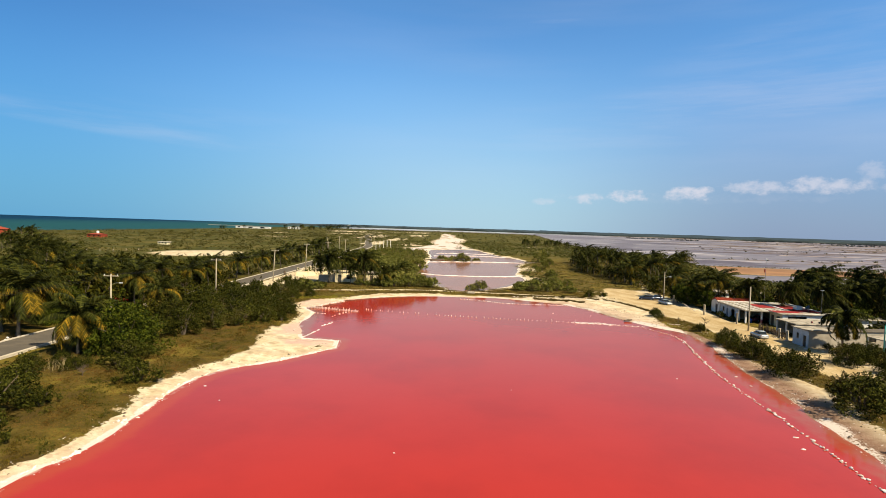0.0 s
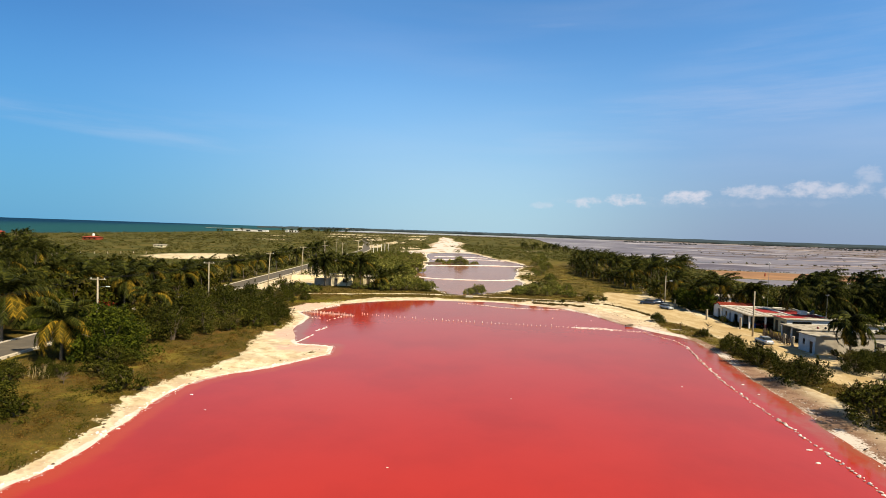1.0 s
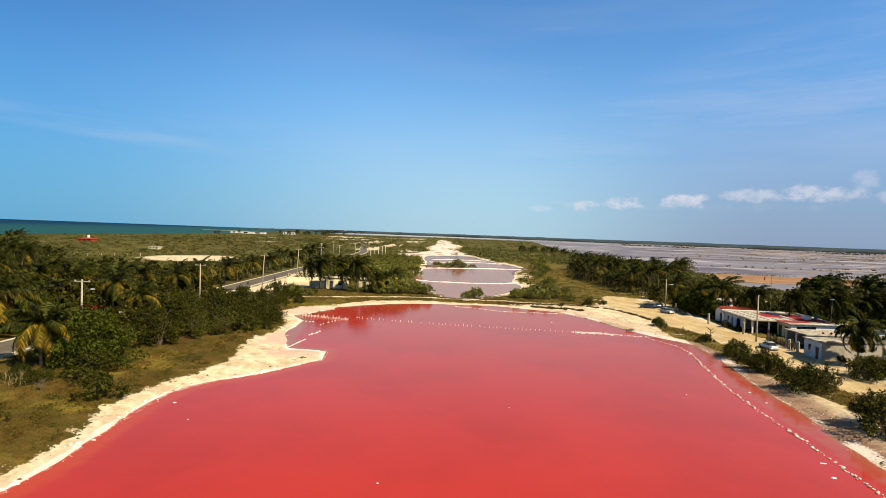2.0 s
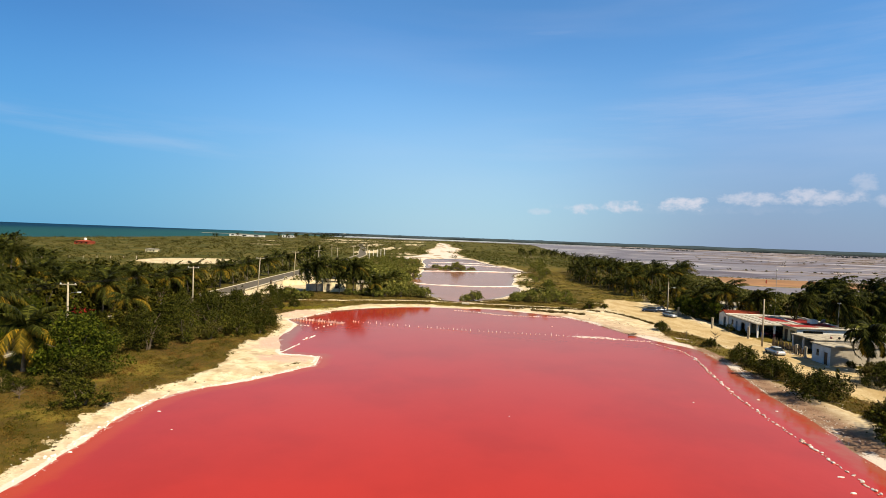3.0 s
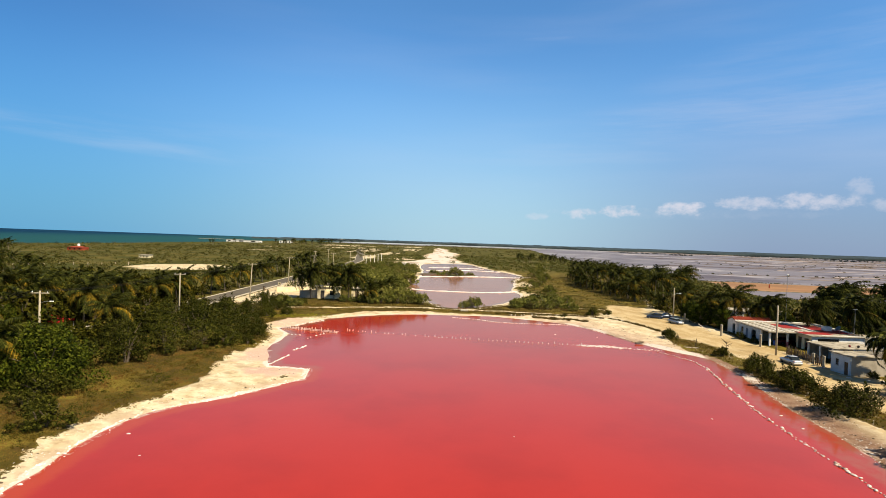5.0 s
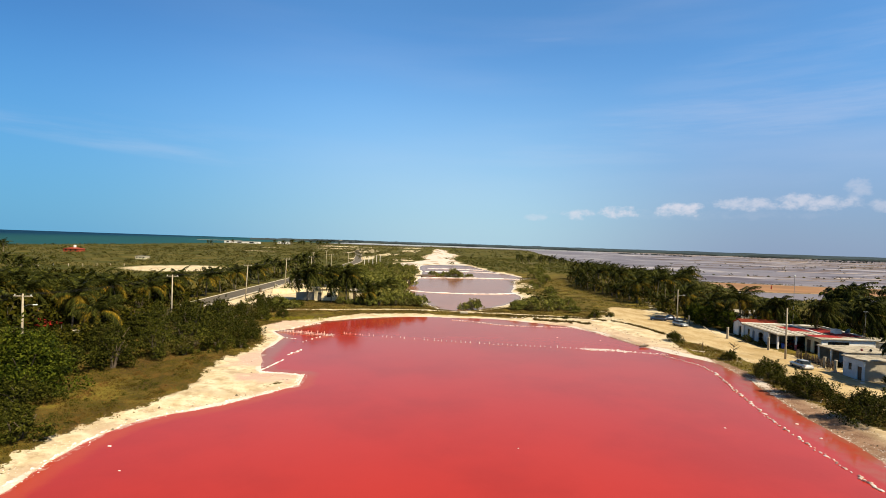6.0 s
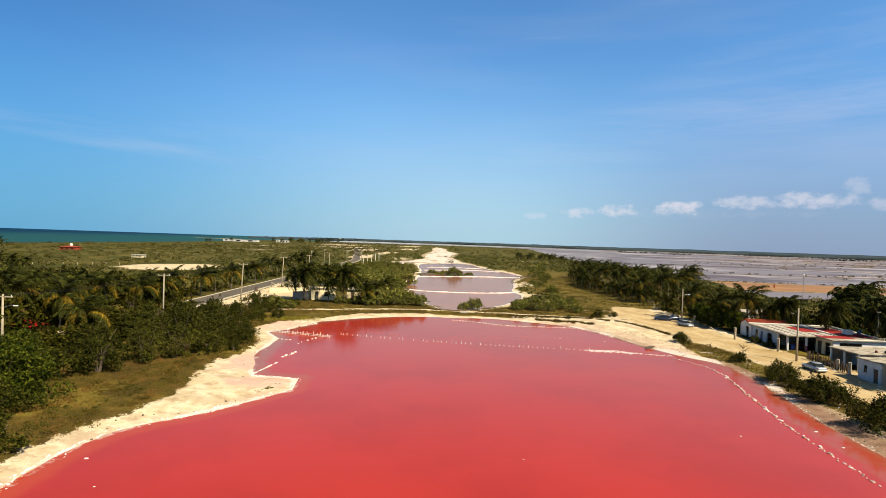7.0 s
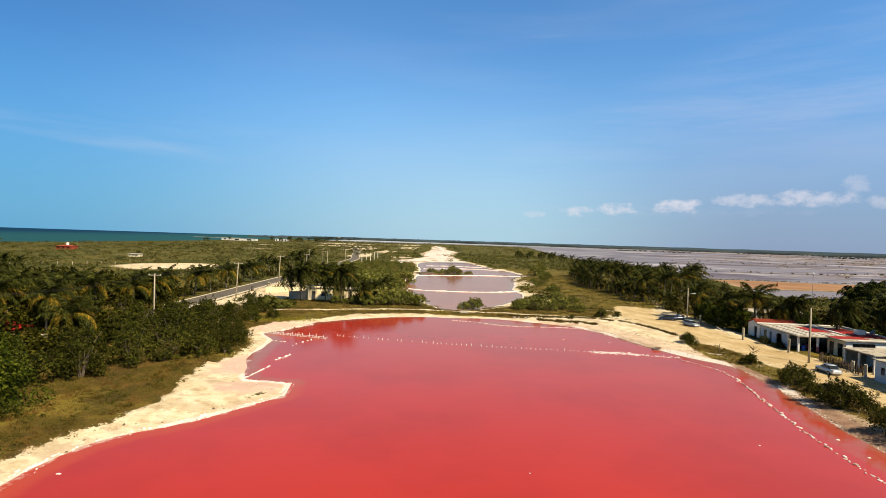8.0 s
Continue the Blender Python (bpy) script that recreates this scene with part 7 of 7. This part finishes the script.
def car(x, y, heading, paint, label, sedan=True, z=Z0):
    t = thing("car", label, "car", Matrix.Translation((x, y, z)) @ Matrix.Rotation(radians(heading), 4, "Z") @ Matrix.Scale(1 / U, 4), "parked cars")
    tail = 0.92 if sedan else 1.0
    body = part("body", loft([(-2.05, 0.72, 0.35, 0.78, 0.05), (-1.95, 0.80, 0.25, tail - 0.06, 0.06), (-1.3, 0.84, 0.22, tail, 0.07), (0.0, 0.85, 0.22, 0.92, 0.07), (0.95, 0.84, 0.22, 0.90, 0.08), (1.7, 0.80, 0.24, 0.78, 0.1), (2.0, 0.68, 0.32, 0.62, 0.1)]), M[paint], t, "", None, True)
    back = -1.45 if sedan else -1.95
    part("greenhouse", loft([(back, 0.70, 0.86, 0.92, 0.02), (back + 0.5 if sedan else back + 0.25, 0.76, 0.86, 1.38, 0.14), (0.15, 0.76, 0.86, 1.40, 0.14), (0.95, 0.72, 0.86, 0.92, 0.02)]), M["glass"], t, "dark car windows")
    part("roof_panel", loft([(back + (0.42 if sedan else 0.2), 0.60, 1.36, 1.40, 0.02), (-0.4, 0.63, 1.38, 1.44, 0.03), (0.22, 0.58, 1.36, 1.41, 0.02)]), M[paint], t, "", None, True)
    for u in (-0.62, 0.02):
        for s in (-1, 1):
            part("pillar", tube([(u, s * 0.775, 0.88), (u + 0.02, s * 0.645, 1.39)], 0.035, 5), M[paint], t)
    for u in (-1.28, 1.28):
        for s in (-1, 1):
            w = part("wheel", tube([(u, s * 0.66, 0.3), (u, s * 0.86, 0.3)], 0.3, 16), M["tyre"], t)
            part("rim", tube([(u, s * 0.80, 0.3), (u, s * 0.868, 0.3)], [0.2, 0.18], 12), M["metal"], w)
    for s in (-1, 1):
        part("tail_light", box(-2.04, -1.92, s * 0.62 - 0.13, s * 0.62 + 0.13, 0.68, 0.82, 0.02), M["light_red"], t)
        part("headlight", box(1.78, 1.94, s * 0.58 - 0.16, s * 0.58 + 0.16, 0.55, 0.68, 0.02), M["light_white"], t)
        part("mirror", box(0.62, 0.78, s * 0.93 - 0.08, s * 0.93 + 0.08, 0.9, 1.02, 0.02), M[paint], t)
    part("bumper", box(-2.1, -2.0, -0.7, 0.7, 0.36, 0.55, 0.03), M[paint], t)
    part("number_plate", box(-2.115, -2.102, -0.24, 0.24, 0.6, 0.71), M["light_white"], t, "plain white plate")


car(54.2, 90.6, 88, "car_silver", "silver sedan parked on the sandy track")
car(54.2, 129.6, -75, "car_silver", "silver car parked beside the trees", False)
car(52.6, 137.6, 160, "car_blue", "dark blue car parked at the end of the track", False)
car(55.6, 138.6, 185, "car_blue", "dark car parked in the shade of trees")
car(64.6, 108.0, 10, "car_red", "dark red car parked inside the carport")


# ---- far vegetation ----
def scrub(name, label, seed, n, area, keep, size, leaf, leaves_per=28, share=0.26, vary=(0.6, 1.5)):
    """Low bushes past counting, as one mesh of leaf clumps."""
    r = np.random.RandomState(seed)
    x0, x1, y0, y1 = area
    x = r.uniform(x0, x1, n)
    y = y0 * (y1 / y0) ** r.uniform(0, 1, n)
    ok = keep(x, y)
    x, y = x[ok], y[ok]
    s = size(y) * r.uniform(*vary, len(x))
    z = np.maximum(ground_at(x, y), 0)
    q, f = leaf_quads(r, np.stack([x, y, z + s * 0.4], 1), s, leaves_per, s.mean() * share, 0.5)
    q[:, 2] = np.maximum(q[:, 2], 0.1)
    return tagged(new(name, mesh_np(name, q, f, leaf)), label, "scrub", kind="stuff")


def dry_land(x, y):
    return (away(x, y, PANS) > 3) & (away(x, y, CHANNEL) > 3 - 12 * np.clip(wobble(x, y, 38, 25), 0, 1)) & (away(x, y, LAGOON) > 6) & (away(x, y, COAST) > 10) & (away(x, y, POND) > 9) & (np.abs(x + 55) > 6) \
        & (np.hypot((x + 121) / 24, (y - 272) / 29) > 1)


def west(x, y):
    return dry_land(x, y) & (x < -60) & (wobble(x, y, 40, 21) + 0.5 * wobble(x, y, 14, 22) > -0.25)


def middle(x, y):
    return dry_land(x, y) & (x > -48) & (x < 150 + y * 0.12) & ~((x > 36) & (x < 96) & (y < 330)) & ~((x < -13) & (y < 178)) & (y > 150) & (wobble(x, y, 60, 23) > -0.45)


def forest_edge(x, y):
    """Where the forest on the horizon begins."""
    return np.maximum(2400 - 0.55 * np.maximum(x, 0) + 60 * wobble(x, 0 * y, 300, 28), 1600)


scrub("coastal_scrub", "low olive-green coastal scrub", 31, 8200, (-440, -60, 130, 700), west, lambda y: 1.0 + y * 0.0012, M["leaf_far"], 15, 0.27, (0.4, 1.6))
scrub("coastal_thicket", "dark rounded thicket bushes in the coastal scrub", 41, 520, (-440, -64, 170, 900), lambda x, y: west(x, y) & (wobble(x, y, 55, 27) > 0.12), lambda y: 2.0 + y * 0.0014, M["leaf_dark"], 70, 0.16, (0.5, 1.5))
scrub("coastal_scrub", "low olive-green coastal scrub far along the shore", 32, 3600, (-520, -60, 650, 2600), west, lambda y: 1.2 + y * 0.0006, M["leaf_far"], 16, 0.2)
scrub("pan_scrub", "dense green scrub between the salt pans", 33, 5000, (-48, 150, 150, 600), middle, lambda y: 1.1 + y * 0.0015, M["leaf_pan"], 22, 0.24, (0.4, 1.7))
scrub("pan_scrub", "far green scrub between the salt pans", 34, 3500, (-300, 420, 560, 2600), lambda x, y: dry_land(x, y) & (wobble(x, y, 110, 24) + 0.5 * wobble(x, y, 40, 26) > 0.0), lambda y: 1.5 + y * 0.0008, M["leaf_far"], 14, 0.26, (0.4, 1.7))
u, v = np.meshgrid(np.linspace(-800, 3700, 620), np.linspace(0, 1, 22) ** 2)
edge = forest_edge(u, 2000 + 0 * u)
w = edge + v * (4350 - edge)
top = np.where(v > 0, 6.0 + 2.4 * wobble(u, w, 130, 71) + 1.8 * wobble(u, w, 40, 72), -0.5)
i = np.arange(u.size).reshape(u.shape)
tagged(new("far_forest", mesh_np("far_forest", np.stack([u, w, top], -1).reshape(-1, 3), np.stack([i[:-1, :-1], i[:-1, 1:], i[1:, 1:], i[1:, :-1]], -1).reshape(-1, 4), M["leaf_haze"], True)), "closed canopy of the far mangrove forest, haze in its colour", "forest", kind="stuff")
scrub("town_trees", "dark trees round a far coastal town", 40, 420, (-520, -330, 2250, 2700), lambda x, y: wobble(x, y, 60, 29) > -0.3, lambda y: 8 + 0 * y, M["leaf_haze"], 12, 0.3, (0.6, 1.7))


def herb_patch(share, seed):
    return lambda x, y: (away(x, y, POND) > 2.2 + 0.8 * wobble(x, y, 5, 81)) & (away(x, y, SPIT) > 0.8) & (wobble(x, y, 7, seed) + 0.5 * wobble(x, y, 2.6, seed + 1) > share)


scrub("bank_herbs", "low golden-brown herbs on the grassy bank", 83, 5200, (-40, -27, 28, 118), herb_patch(0.15, 84), lambda y: 0.26 + 0 * y, M["herb_gold"], 16, 0.24, (0.4, 1.5))
scrub("bank_herbs", "low dark green herbs on the grassy bank", 86, 4200, (-41, -27, 28, 118), herb_patch(0.25, 87), lambda y: 0.30 + 0 * y, M["herb_green"], 16, 0.22, (0.4, 1.6))
scrub("samphire", "yellow-green salt plants on the wet shore", 93, 1500, (-35, -22, 119, 129), lambda x, y: (away(x, y, POND) > 0.8) & (np.abs(y - 123.5 - 0.35 * (x + 28)) < 2.2 + wobble(x, y, 3, 94)), lambda y: 0.16 + 0 * y, M["samphire"], 14, 0.3, (0.5, 1.6))
scrub("meadow_herbs", "patches of low brown and green herbs in the meadow", 88, 5000, (34, 96, 143, 290), lambda x, y: meadow(x, y) & (wobble(x, y, 11, 89) > 0.1), lambda y: 0.42 + 0 * y, M["leaf_far"], 12, 0.28, (0.4, 1.6))


def dyke_tufts(name, label, seed, lines, leaf):
    """Low tufts growing along the lagoon dykes, past counting."""
    r = np.random.RandomState(seed)
    c, s = [], []
    for line in lines:
        p = smooth_line(line, 5.0 + 0.006 * line[0][1])
        for x, y in p[r.uniform(size=len(p)) < 0.14 + 0.55 * (r.uniform() < 0.4)]:
            k = (0.5 + 0.0016 * y) * r.uniform(0.5, 1.6)
            c.append((x + r.normal(0, 2), y + r.normal(0, 1), 0.2 + 0.4 * k)), s.append(k)
    q, f = leaf_quads(r, np.array(c), np.array(s) * 1.25, 16, 0.5, 0.35)
    return tagged(new(name, mesh_np(name, q, f, leaf)), label, "scrub", kind="stuff")


dyke_tufts("lagoon_scrub", "dark low mangrove tufts along the lagoon dykes", 36, DYKES, M["leaf_far"])
scrub("flat_edge_scrub", "brown scrub along the edge of the mud flat", 37, 600, (135, 420, 296, 312), lambda x, y: np.abs(y - 300 + (x - 160) * 0.04) < 4, lambda y: 0.7 + 0 * y, M["leaf_far"], 20)



def islets(name, label, seed, centres, leaf):
    """Low mangrove islets standing in the lagoon, past counting."""
    r = np.random.RandomState(seed)
    c = []
    for x, y, w in centres:
        n = int(w * 1.0)
        c.append(np.stack([x + r.normal(0, w, n), y + r.normal(0, w * 0.12, n), np.full(n, 1.5)], 1))
    c = np.concatenate(c)
    q, f = leaf_quads(r, c, r.uniform(2.0, 3.6, len(c)), 8, 1.8, 0.5)
    q[:, 2] = np.maximum(q[:, 2], -0.1)
    return tagged(new(name, mesh_np(name, q, f, leaf)), label, "scrub", kind="stuff")


r = np.random.RandomState(38)
spread_x = r.uniform(420, 2100, 26)
islet_at = [(x, max(1150.0, 2300 - 0.42 * x + r.normal(0, 130)), r.uniform(14, 60)) for x in spread_x]
islet_at += [(520, 1485, 16), (600, 1520, 34), (630, 1380, 14), (1078, 2060, 70), (1005, 1684, 30), (954, 1262, 26), (1270, 1775, 50), (609, 1974, 40)]
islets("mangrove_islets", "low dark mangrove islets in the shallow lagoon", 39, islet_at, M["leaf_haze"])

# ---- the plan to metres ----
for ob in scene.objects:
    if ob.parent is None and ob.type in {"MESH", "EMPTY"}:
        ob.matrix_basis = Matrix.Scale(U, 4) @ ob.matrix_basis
